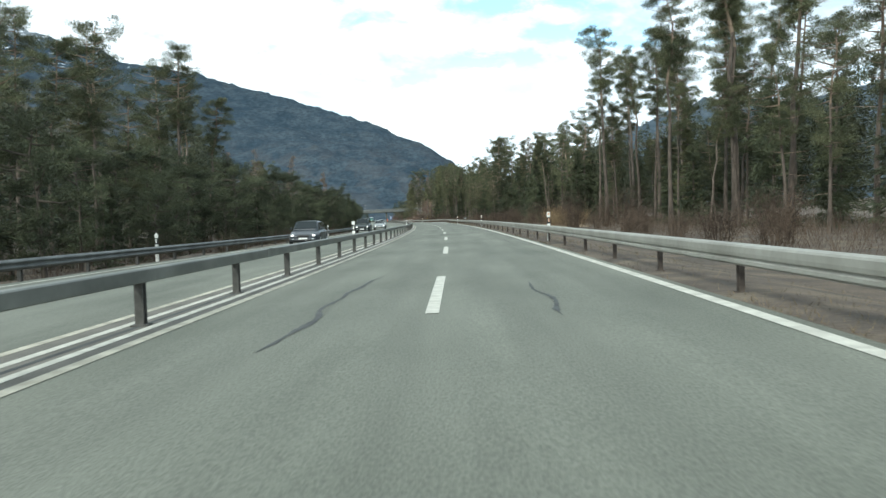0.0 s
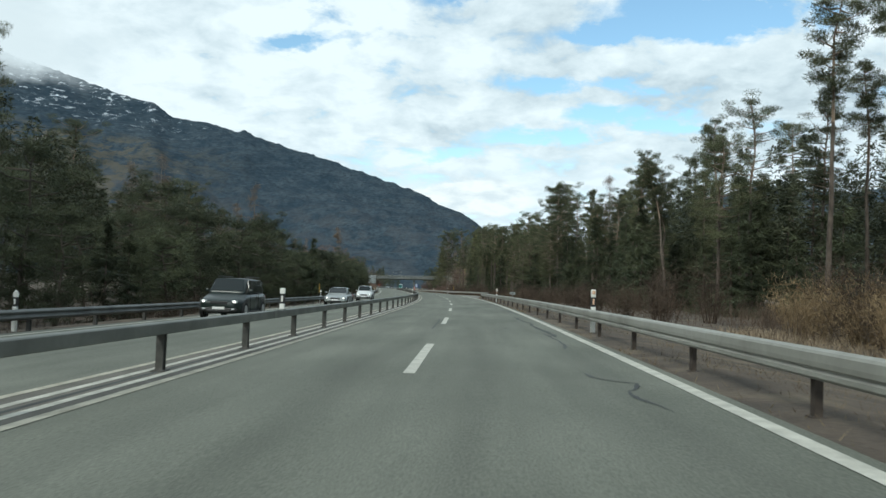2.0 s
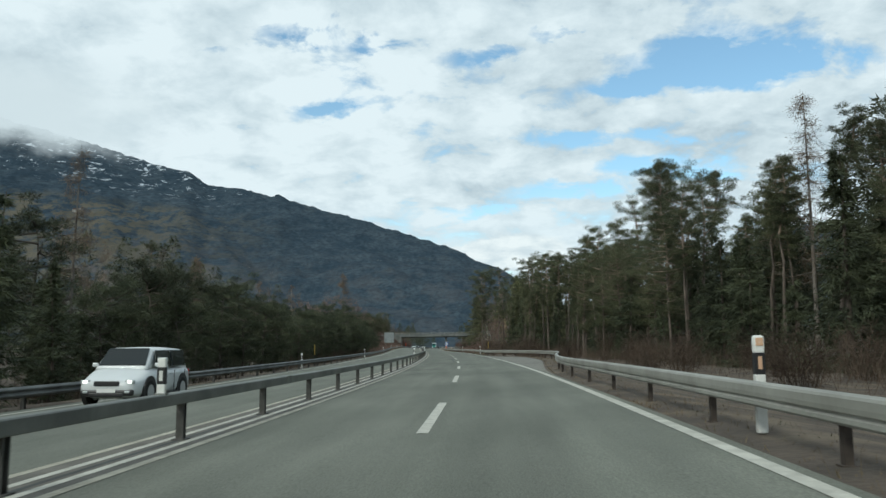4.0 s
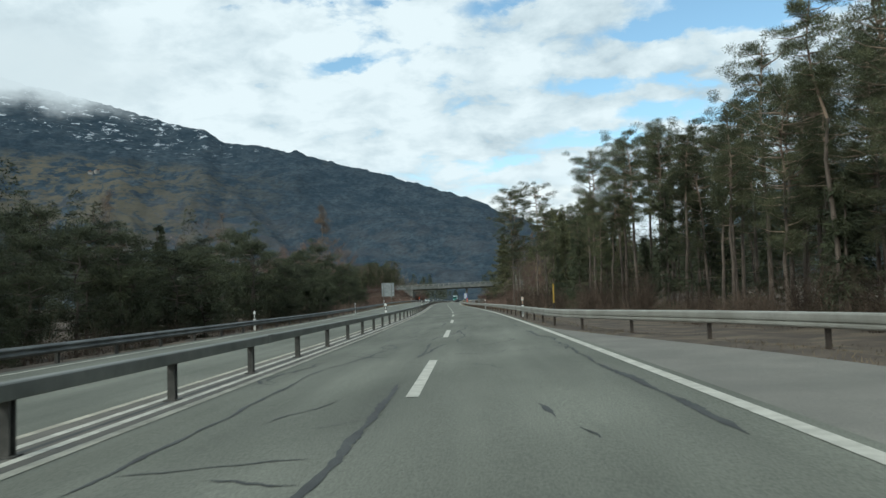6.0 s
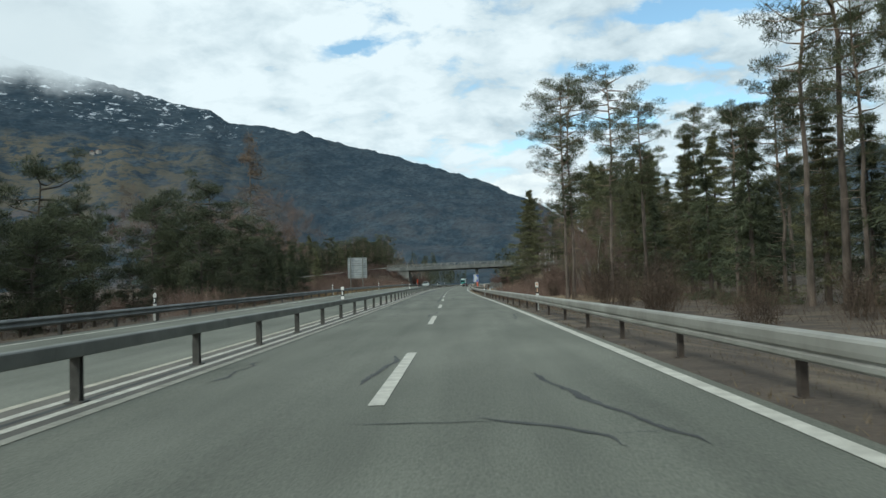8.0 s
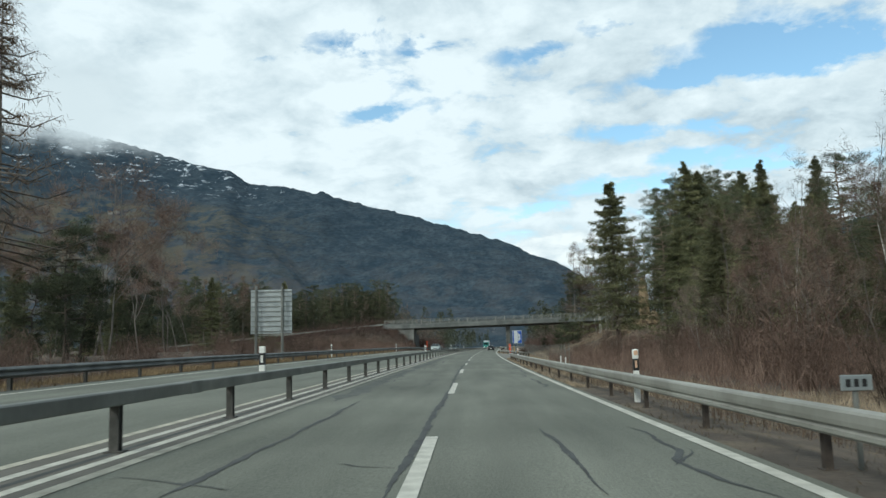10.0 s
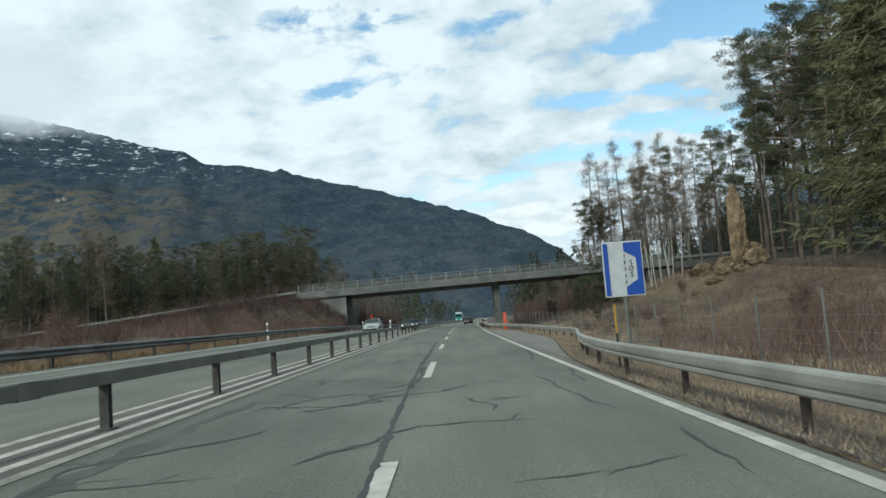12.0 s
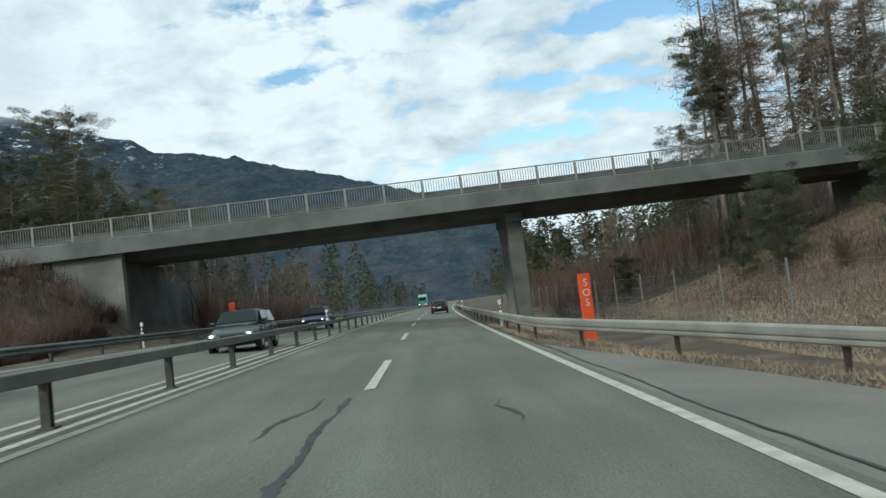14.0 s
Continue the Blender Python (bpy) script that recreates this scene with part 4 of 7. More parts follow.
def pine(h, crown_from, seed, lean=0.3, width=2.6, red=True, dense=1.0, stout=1.0, mat=None, name="pine_tree", label="tall Scots pine with bare trunk and dark green crown"):
    rng = np.random.default_rng(seed)
    verts, faces, mats = [], [], []
    lx, ly = rng.normal(0, lean, 2)
    wob = rng.normal(0, 0.18, (9, 2)) * np.linspace(0, 1, 9)[:, None]
    axis = [Vector((lx * (i / 8) ** 1.3 + wob[i, 0], ly * (i / 8) ** 1.3 + wob[i, 1], h * 0.97 * i / 8 - (0.4 if i == 0 else 0))) for i in range(9)]
    r0 = (0.0075 * h + 0.03) * stout
    tube(verts, faces, axis, [r0 * (1 - 0.9 * (i / 8)) + 0.02 + (0.06 if i == 0 else 0) for i in range(9)], 8)
    mats = [1 if red and (k // 8) >= 5 else 0 for k in range(len(faces))]

    def at(z):
        k = max(0.0, min(7.999, z / (h * 0.97) * 8))
        i = int(k)
        return axis[i].lerp(axis[i + 1], k - i)

    centres, spread = [], []
    z0 = h * crown_from
    n_l = int(20 * dense + h * 0.5)
    for i in range(n_l):
        t = (i + rng.random()) / n_l
        z = z0 + (h * 0.95 - z0) * t
        reach = width * (0.35 + 0.65 * math.sin(math.pi * min(1, 0.18 + 0.82 * (1 - t) ** 0.8))) * rng.uniform(0.55, 1.15)
        a = i * 2.4 + rng.normal(0, 0.4)
        p0 = at(z)
        up = rng.uniform(0.0, 0.45) * reach
        p2 = p0 + Vector((math.cos(a) * reach, math.sin(a) * reach, up))
        p1 = p0.lerp(p2, 0.5) + Vector((0, 0, -0.08 * reach))
        tube(verts, faces, [p0, p1, p2], [0.05 + 0.012 * reach, 0.035, 0.012], 4)
        for w in ((0.55, 0.5), (0.8, 0.62), (1.0, 0.6)):
            if rng.random() < 0.85:
                c = p0.lerp(p2, w[0]) + Vector(rng.normal(0, 0.22, 3))
                centres.append(tuple(c + Vector((0, 0, 0.12))))
                spread.append(w[1] * rng.uniform(0.75, 1.25) * (0.6 + 0.16 * width))
    for i in range(5):
        centres.append(tuple(at(h * (0.9 + 0.02 * i)) + Vector(rng.normal(0, 0.25, 3))))
        spread.append(0.55)
    # dead stubs under the crown
    for i in range(int(9 * (crown_from > 0.3))):
        z = z0 * rng.uniform(0.45, 1.0)
        a = rng.uniform(0, 6.28)
        p0 = at(z)
        ln = rng.uniform(0.5, 1.8)
        tube(verts, faces, [p0, p0 + Vector((math.cos(a) * ln, math.sin(a) * ln, rng.uniform(-0.3, 0.2)))], [0.03, 0.008], 3)
    mats += [1 if red else 0] * (len(faces) - len(mats))
    me = mesh_of("trunk", verts, faces, [BARK if crown_from > 0.2 else BARK_DARK, BARK_RED], True)
    me.polygons.foreach_set("material_index", mats)
    v, f = sprays(centres, spread, 190, 0.25, 0.034, rng, 0.3, 0.5)
    crown = fast_mesh("crown", v, f, mat or NEEDLE_PINE)
    return tree_thing(name, label, "tree", me, crown)


def spruce(h, seed, width=3.0, bottom=0.08, mat=None, name="spruce_tree", label="dark green spruce with drooping layered branches", per=40, fat=1.0, shape=0.85):
    rng = np.random.default_rng(seed)
    verts, faces = [], []
    lean = rng.normal(0, 0.15, 2)
    tube(verts, faces, [(0, 0, -0.4), (lean[0] * 0.3, lean[1] * 0.3, h * 0.4), (lean[0], lean[1], h * 0.98)], [0.012 * h + 0.06, 0.007 * h + 0.03, 0.015], 7)
    vs, fs, base = [], [], 0
    n_w = int(h * 1.5)
    for i in range(n_w):
        t = (i + rng.random() * 0.5) / n_w
        z = h * (bottom + (0.98 - bottom) * t)
        reach = width * (1 - t) ** shape * rng.uniform(0.62, 1.12) + 0.22 * (1 - t)
        for k in range(7):
            if rng.random() < 0.12:
                continue
            a = k * 0.9 + i * 1.1 + rng.normal(0, 0.22)
            rr = reach * rng.uniform(0.55, 1.2)
            d = np.array([math.cos(a), math.sin(a), 0])
            droop = -0.28 * rr * (1 - t * 0.9)
            q = rng.random(per)
            along_ = d[None] * (rr * q[:, None])
            side = np.array([-d[1], d[0], 0])[None] * (rng.normal(0, 0.17, per) * rr * (1.1 - q * 0.6))[:, None]
            z_b = z + rng.normal(0, 0.28)
            zz = droop * np.sin(q * 1.9) + 0.12 * rr * q ** 3 + rng.normal(0, 0.07, per)
            pos = along_ + side + np.stack([0 * q, 0 * q, zz + z_b], 1)
            dirv = d[None] * 0.8 + rng.normal(0, 0.42, (per, 3)) + np.array([0, 0, -0.30])
            dirv /= np.linalg.norm(dirv, axis=1)[:, None]
            sd = np.cross(dirv, rng.normal(0, 1, (per, 3)))
            sd /= np.linalg.norm(sd, axis=1)[:, None]
            ln = (0.22 + 0.30 * rng.random(per))[:, None] * (0.6 + 0.4 * fat)
            wd = (0.014 + 0.024 * rng.random(per))[:, None] * fat
            vs.append(np.stack([pos - sd * wd, pos + sd * wd, pos + dirv * ln], 1).reshape(-1, 3))
            if h > 12 and k % 2 == 0:
                tube(verts, faces, [(lean[0] * t, lean[1] * t, z), tuple(d * rr * 0.8 + np.array([0, 0, z + droop * 0.9]))], [0.035, 0.008], 3)
    v = np.concatenate(vs)
    me = mesh_of("trunk", verts, faces, BARK, True)
    crown = fast_mesh("crown", v, np.arange(len(v)).reshape(-1, 3), mat or NEEDLE_SPRUCE)
    return tree_thing(name, label, "tree", me, crown)


def larch(h, seed, width=3.0, start=0.25, stout=1.0):
    rng = np.random.default_rng(seed)
    verts, faces = [], []
    lean = rng.normal(0, 0.35, 2)
    tube(verts, faces, [(0, 0, -0.4), (lean[0] * 0.3, lean[1] * 0.3, h * 0.45), (lean[0], lean[1], h)], [0.008 * h + 0.03, 0.005 * h + 0.02, 0.012], 7)
    tips = []
    for i in range(int(h * 4.0)):
        t = rng.random() ** 0.9
        z = h * (start + (0.98 - start) * t)
        a = rng.uniform(0, 6.28)
        rr = width * (1.04 - t) ** 0.9 * rng.uniform(0.45, 1.1) + 0.15
        p0 = Vector((lean[0] * t, lean[1] * t, z))
        p1 = p0 + Vector((math.cos(a) * rr * 0.55, math.sin(a) * rr * 0.55, -0.12 * rr))
        p2 = p0 + Vector((math.cos(a) * rr, math.sin(a) * rr, 0.05 * rr))
        tube(verts, faces, [p0, p1, p2], [0.045 * stout, 0.03 * stout, 0.012], 3)
        tips += [tuple(p0.lerp(p1, 0.8)), tuple(p1.lerp(p2, 0.4)), tuple(p1.lerp(p2, 0.9))]
    me = mesh_of("trunk", verts, faces, BARK_GREY, True)
    v, f = sprays(tips, 0.55, 19, 0.5, 0.021 * stout, rng, -0.6, 0.8)
    return tree_thing("larch_tree", "leafless larch with thin hanging twigs", "tree", me, fast_mesh("crown", v, f, LARCH_TWIGS))


def birch(h, seed, bark=None, mat=None, name="birch_tree", label="bare birch with pale forked trunk", twig=0.5, fine=7, bend=0.10, tall=0.72):
    rng = np.random.default_rng(seed)
    verts, faces, tips, mats = [], [], [], []

    def limb(p, d, ln, r, depth):
        pts, rad = [p], [r]
        for k in range(4):
            d = (d + Vector(rng.normal(0, bend if depth == 0 else 0.10, 3)) + Vector((0, 0, 0.05))).normalized()
            pts.append(pts[-1] + d * ln / 4)
            rad.append(r * (1 - 0.2 * (k + 1)) + 0.004)
        tube(verts, faces, pts, rad, 5 if depth < 2 else 3)
        mats.extend([0 if depth == 0 else 1] * (len(faces) - len(mats)))
        if depth < 3:
            for k in range(4 if depth == 0 else 3):
                q = pts[rng.integers(2, 5)]
                dd = (d + Vector(rng.normal(0, 0.5, 3)) + Vector((0, 0, 0.2))).normalized()
                limb(q, dd, ln * rng.uniform(0.42, 0.62), r * 0.42, depth + 1)
        else:
            tips.extend(tuple(q) for q in pts[1:])

    limb(Vector((0, 0, -0.3)), Vector((rng.normal(0, 0.8 * min(bend, 0.10)), rng.normal(0, 0.8 * min(bend, 0.10)), 1)).normalized(), h * tall, 0.0075 * h, 0)
    me = mesh_of("trunk", verts, faces, [bark or BIRCH, BARK_GREY], True)
    me.polygons.foreach_set("material_index", mats)
    v, f = sprays(tips, 0.35, fine, twig, 0.018, rng, 0.35, 1.0)
    return tree_thing(name, label, "tree", me, fast_mesh("crown", v, f, mat or TWIGS))


def shrub(h, w, seed, mat, name="bare_shrub", label="leafless brown roadside shrub", stems=26):
    rng = np.random.default_rng(seed)
    verts, faces, tips = [], [], []
    for i in range(stems):
        a, tilt = rng.uniform(0, 6.28), rng.uniform(0.05, 0.75)
        r0 = rng.uniform(0, 0.3) * w
        p0 = Vector((math.cos(a) * r0, math.sin(a) * r0, -0.15))
        hh = h * rng.uniform(0.6, 1.05)
        p2 = p0 + Vector((math.cos(a) * tilt * w * 0.7, math.sin(a) * tilt * w * 0.7, hh))
        p1 = p0.lerp(p2, 0.5) + Vector((rng.normal(0, 0.12), rng.normal(0, 0.12), 0.1 * hh))
        tube(verts, faces, [p0, p1, p2], [0.022, 0.014, 0.004], 3)
        tips += [tuple(p0.lerp(p1, 0.7)), tuple(p1), tuple(p1.lerp(p2, 0.5)), tuple(p2)]
    me = mesh_of("trunk", verts, faces, mat, True)
    t = empty(name, Matrix.Translation((0, 0, -500)))
    tagged(t, label, "shrub")
    put("trunk", me, t)
    v, f = sprays(tips, 0.42, 13, 0.42, 0.02, rng, 0.5, 1.0)
    put("crown", fast_mesh("crown", v, f, mat), t)
    return t


PINES = [pine(20, 0.52, 1), pine(22, 0.60, 2, 0.6, 2.3), pine(18, 0.42, 3, 0.4, 2.8), pine(21, 0.48, 4, 0.3, 3.0), pine(19, 0.62, 5, 0.9, 2.0), pine(17, 0.35, 6, 0.3, 2.9)]
THIN = [pine(20, 0.66, 21, 0.5, 1.7, dense=0.7), pine(21, 0.70, 22, 1.2, 1.5, dense=0.6)]
SPRUCES = [spruce(17, 31, 5.6, 0.22, per=190, fat=1.0, shape=0.85), spruce(20, 32, 5.2, 0.14, per=150, fat=1.1, shape=0.85), spruce(14, 33, 4.2, 0.1, per=150, fat=1.05, shape=0.9),
           spruce(19, 34, 4.9, 0.2, per=150, fat=1.1, shape=0.8)]
NEAR_SPRUCES = [spruce(16, 35, 3.4, 0.1, per=110, fat=1.0, shape=0.75)]
FULL_PINES = [pine(21, 0.30, 36, 0.4, 4.2, dense=1.9), pine(19, 0.26, 37, 0.5, 4.0, dense=1.9)]
BUSHY = [pine(7.5, 0.06, 46, 0.3, 2.3, red=False, mat=NEEDLE_YOUNG, name="young_pine", label="bushy young pine at the forest edge"),
         pine(9.5, 0.10, 47, 0.4, 2.5, red=False, mat=NEEDLE_YOUNG, name="young_pine", label="bushy young pine at the forest edge"),
         pine(6.0, 0.05, 48, 0.3, 2.2, red=False, mat=NEEDLE_YOUNG, name="young_pine", label="bushy young pine at the forest edge")]
YOUNG = [spruce(7.5, 41, 2.0, 0.02, NEEDLE_YOUNG, "young_conifer", "dense dark green young conifer at the forest edge", 80),
         spruce(9.0, 42, 2.2, 0.02, NEEDLE_YOUNG, "young_conifer", "dense dark green young conifer at the forest edge", 80),
         spruce(6.0, 43, 1.9, 0.02, NEEDLE_YOUNG, "young_conifer", "dense dark green young conifer at the forest edge", 80)]
BIG_LARCH = larch(22, 54, 5.6, 0.28, 1.7)
LARCHES = [larch(22, 51, 3.8, 0.25, 1.15), larch(19, 52, 3.0, 0.3, 1.15), larch(20, 53, 4.0, 0.28, 1.15)]
BIRCHES = [birch(11, 61), birch(13, 62), birch(9, 63)]
TALL_BIRCH = birch(11, 64, label="bare white birch standing upright at the thicket edge", bend=0.06, tall=0.85)
SLIM_BIRCHES = [birch(13, 68, label="slender upright birch with white trunk", bend=0.025, tall=0.92, fine=4), birch(12, 69, label="slender upright birch with white trunk", bend=0.03, tall=0.92, fine=4)]
BARE = [birch(11, 66, BARK_GREY, TWIGS_PALE, "bare_tree", "leafless grey broadleaf tree", 0.6, 14), birch(9, 67, BARK_GREY, TWIGS_PALE, "bare_tree", "leafless grey broadleaf tree", 0.6, 14)]
BROWN_BARE = [birch(10, 76, BARK_GREY, TWIGS_RED, "bare_tree", "leafless reddish brown young tree in the thicket", 0.6, 16), birch(8, 77, BARK_GREY, TWIGS_RED, "bare_tree", "leafless reddish brown young tree in the thicket", 0.6, 16)]
SHRUBS = [shrub(2.6, 1.8, 71, TWIGS), shrub(3.4, 2.0, 72, TWIGS), shrub(2.0, 2.0, 73, TWIGS)]
RED_SHRUBS = [shrub(3.0, 2.0, 74, TWIGS_RED, label="reddish brown leafless thicket shrub"), shrub(2.3, 2.2, 75, TWIGS_RED, label="reddish brown leafless thicket shrub")]
TAN_SHRUBS = [shrub(2.6, 2.6, 76, TWIGS_TAN, label="dry tan tangled shrub at the forest edge", stems=40)]
TREE_RNG = np.random.default_rng(99)


def plant(kinds, s, d, height=None, group="", sink=0.1):
    k = kinds[TREE_RNG.integers(len(kinds))] if isinstance(kinds, list) else kinds
    sc = TREE_RNG.uniform(0.88, 1.12) if height is None else height
    m = place(s, d, -sink) @ Matrix.Rotation(TREE_RNG.uniform(0, 6.28), 4, "Z")
    m = Matrix.Translation(m.translation) @ Matrix.Rotation(TREE_RNG.uniform(0, 6.28), 4, "Z") @ Matrix.Rotation(TREE_RNG.normal(0, 0.02), 4, "X")
    t = copy_thing(k, m)
    t.scale = (sc, sc, sc)
    if group:
        t["group"] = group
    return t


def plant_at(kinds, x, y, height, tall):
    s, d = along(x, y)
    return plant(kinds, s, d, height / tall)


# pines that stand out along the right edge of the wood
for kind, x, y, hh, tall in ((THIN[0], 20.3, 112.4, 20.8, 20), (THIN[1], 24.6, 109.7, 25, 21), (PINES[1], 24.5, 96, 24, 22), (PINES[4], 27.6, 96.2, 23, 19),
                             (THIN[0], 20.9, 59.5, 24, 20), (PINES[0], 28.8, 82.3, 23, 20), (THIN[1], 26.7, 121.4, 19, 21), (PINES[3], 22.4, 174.7, 19.5, 21),
                             (PINES[3], 20.7, 129.8, 18.5, 21), (PINES[2], 19.8, 168.1, 18.8, 18), (PINES[0], 27.2, 174.1, 21.8, 20), (LARCHES[1], 17, 185.3, 20, 19),
                             (PINES[2], 13.8, 208.3, 20, 18), (PINES[3], 23.2, 147.8, 18, 21), (PINES[2], 9.7, 234.5, 19, 18), (PINES[1], -3.0, 349.2, 22, 22),
                             (PINES[0], 9.2, 288.2, 21, 20), (PINES[1], 0.8, 301.7, 21, 22), (PINES[4], 8.8, 295.8, 20, 19), (PINES[3], 5.5, 275, 20, 21)):
    plant_at(kind, x, y, hh, tall)
# tall conifers and larches on the bank beside the bridge
for kind, x, y, hh, tall in ((SPRUCES[0], -24.3, 412, 20.5, 17), (SPRUCES[1], 1.2, 458.4, 28, 20), (SPRUCES[3], -10.5, 457, 28, 19), (SPRUCES[1], 13.4, 473, 30, 20), (SPRUCES[0], -8, 461, 27, 17),
                             (FULL_PINES[1], -2.9, 456, 24, 19), (FULL_PINES[0], -18.5, 419, 17, 21), (TALL_BIRCH, -12.7, 383.5, 10.5, 11), (TALL_BIRCH, -8.8, 375.1, 11, 11),
                             (LARCHES[0], -31.5, 515.4, 24, 22), (LARCHES[2], -28.5, 517, 21, 20), (LARCHES[1], -24, 513, 22, 19), (LARCHES[0], -20, 516, 23, 22),
                             (LARCHES[2], -16, 512, 20, 20)):
    plant_at(kind, x, y, hh, tall)
# trees that stand out on the left
for kind, x, y, hh, tall in ((BIG_LARCH, -61.8, 364, 23.6, 22), (PINES[3], -49, 149.9, 20.5, 21), (PINES[0], -69.3, 255.3, 20.5, 20),
                             (PINES[2], -67.6, 192, 16.5, 18), (PINES[0], -63, 201.7, 18, 20), (PINES[3], -41.5, 120.8, 22, 21), (PINES[0], -51.4, 133.8, 23, 20)):
    plant_at(kind, x, y, hh, tall)
EDGE_PINES = [pine(22, 0.34, 81, 0.15, 3.8, dense=1.7, stout=0.75), pine(23, 0.42, 82, 0.15, 3.2, dense=1.4, stout=0.75)]
plant(EDGE_PINES[0], 334.5, 12.1, 1.0)
plant(EDGE_PINES[1], 335.2, 12.8, 0.98)
plant(EDGE_PINES[1], 333.5, 16.3, 1.0)

# the wood to the right
s = -4.0
while s < 330:
    sparse = s < 118
    for lo, hi in ((19, 24), (24, 33)):
        if TREE_RNG.random() < (0.42 if sparse and lo < 20 else 0.8):
            near = 3.5 if s > 262 else 0.0
            tall = TREE_RNG.uniform(0.55, 0.8) if sparse else TREE_RNG.uniform(0.62, 0.82) + 0.006 * (lo - 19) + 0.02 * float(step(s, 205, 230) - 0.6 * step(s, 250, 265))
            plant(PINES if TREE_RNG.random() < 0.8 else (NEAR_SPRUCES if lo > 20 else THIN), s + TREE_RNG.uniform(-2, 2), TREE_RNG.uniform(lo, hi) - near, tall)
    if 28 < s < 100 and TREE_RNG.random() < 0.6:
        plant(PINES[:2] + THIN + [PINES[4]], s + TREE_RNG.uniform(-2, 2), TREE_RNG.uniform(17.5, 30), TREE_RNG.uniform(0.95, 1.18))
    for _ in range(1 if sparse or s > 232 else 3):
        plant(YOUNG, s + TREE_RNG.uniform(-2, 2), TREE_RNG.uniform(18, 30) + (0 if not sparse else 5), TREE_RNG.uniform(0.8, 1.4))
    s += 5.2
for s in np.arange(46, 102, 6.5):
    plant(PINES, s + TREE_RNG.uniform(-2, 2), TREE_RNG.uniform(24, 38), TREE_RNG.uniform(0.9, 1.12))
for s, d, k in ((396, 33, 1.0), (402, 37, 1.05), (412, 36, 1.15), (418, 32, 1.1), (424, 37, 1.35), (430, 33, 1.3), (436, 36, 1.4), (441, 42, 1.45), (448, 40, 1.45),
                (455, 47, 1.5), (460, 42, 1.35), (428, 44, 1.5), (438, 50, 1.5), (415, 42, 1.4), (404, 46, 1.1), (390, 44, 0.9), (380, 46, 0.8), (370, 44, 0.75), (466, 52, 1.5)):
    plant(SPRUCES if TREE_RNG.random() < 0.6 else FULL_PINES, s, d, k * 0.76)
for s, d, k in ((243, 23, 1.0), (247, 26, 1.05), (251, 24, 1.0), (240, 27, 1.1), (256, 25, 1.0), (262, 26, 0.95), (268, 25, 0.95), (266, 29, 1.0), (236, 25.5, 1.05), (258, 30, 1.05)):
    plant(PINES[2:4] + [PINES[5]], s, d, k)
for s in np.arange(197, 241, 4.2):
    plant(FULL_PINES, s + TREE_RNG.uniform(-1, 1), TREE_RNG.uniform(18, 21.5), TREE_RNG.uniform(0.62, 0.76))
# thickets in front of it
for s in np.arange(-4, 330, 4.6):
    wide = rail_right(s) - 5.25
    plant(SHRUBS, s + TREE_RNG.uniform(-2, 2), wide + TREE_RNG.uniform(10.5, 18), TREE_RNG.uniform(0.6, 1.1))
for s, d in ((84, 12.6), (87, 13.2), (90.5, 13.0), (94, 14), (88, 15.5)):
    plant(TAN_SHRUBS, s, d, 0.85)
for s in np.arange(348, 430, 2.2):
    plant(RED_SHRUBS if TREE_RNG.random() < 0.7 else SHRUBS, s + TREE_RNG.uniform(-1, 1), TREE_RNG.uniform(12, 25), TREE_RNG.uniform(0.45, 0.85))
for s in np.arange(346, 410, 4.2):
    plant(BARE, s + TREE_RNG.uniform(-1.5, 1.5), TREE_RNG.uniform(14, 22), TREE_RNG.uniform(0.3, 0.55))
for s in np.arange(353, 412, 1.9):
    plant(RED_SHRUBS if TREE_RNG.random() < 0.75 else SHRUBS, s, TREE_RNG.uniform(13, 23), TREE_RNG.uniform(0.8, 1.45))
for s in np.arange(350, 386, 2.0):
    plant(BROWN_BARE, s, TREE_RNG.uniform(17, 26), TREE_RNG.uniform(0.6, 1.1))
# full-crowned conifers behind the thicket
for s, d, k in ((368, 31.5, 0.6), (375, 28, 0.58), (383, 30.5, 0.66), (390, 28, 0.66), (397, 30.5, 0.74), (404, 29, 0.8)):
    plant(FULL_PINES if TREE_RNG.random() < 0.6 else SPRUCES[1:], s, d, k)
for s, d, k in ((344, 30, 0.95), (352, 30, 0.6), (360, 33, 0.66), (376, 33, 0.72), (386, 35, 0.8), (398, 38, 0.95), (408, 30, 0.9), (420, 36, 1.2), (428, 26, 0.9), (434, 40, 1.2), (446, 37, 1.25), (452, 44, 1.3), (416, 24, 0.85), (424, 31, 1.0)):
    plant(SPRUCES if TREE_RNG.random() < 0.65 else PINES, s, d, k)
for s, d, k in ((468, 37, 1.0), (476, 41, 1.1), (488, 38, 1.0), (494, 43, 1.1), (484, 46, 1.2), (502, 48, 1.1), (474, 47, 1.1), (481, 36.5, 1.0), (490, 52, 1.2), (498, 36, 0.95), (508, 42, 1.0), (466, 45, 1.15), (471, 52, 1.2), (512, 50, 1.1)):
    plant(PINES, s, d, k)
for s, d, k in ((514, 29, 0.85), (520, 34, 0.95), (524, 39, 0.9), (519, 43, 0.95), (528, 28, 0.8), (534, 34, 0.9)):
    plant(LARCHES, s, d, k)
for s, d, k in ((520, 21, 0.55), (522, 24.5, 0.62)):
    plant(FULL_PINES, s, d, k)
for s, d, k in ((515, 21.5, 0.75), (520, 24, 0.8), (526, 33, 0.9), (518, 45, 0.9)):
    plant(PINES, s, d, k)
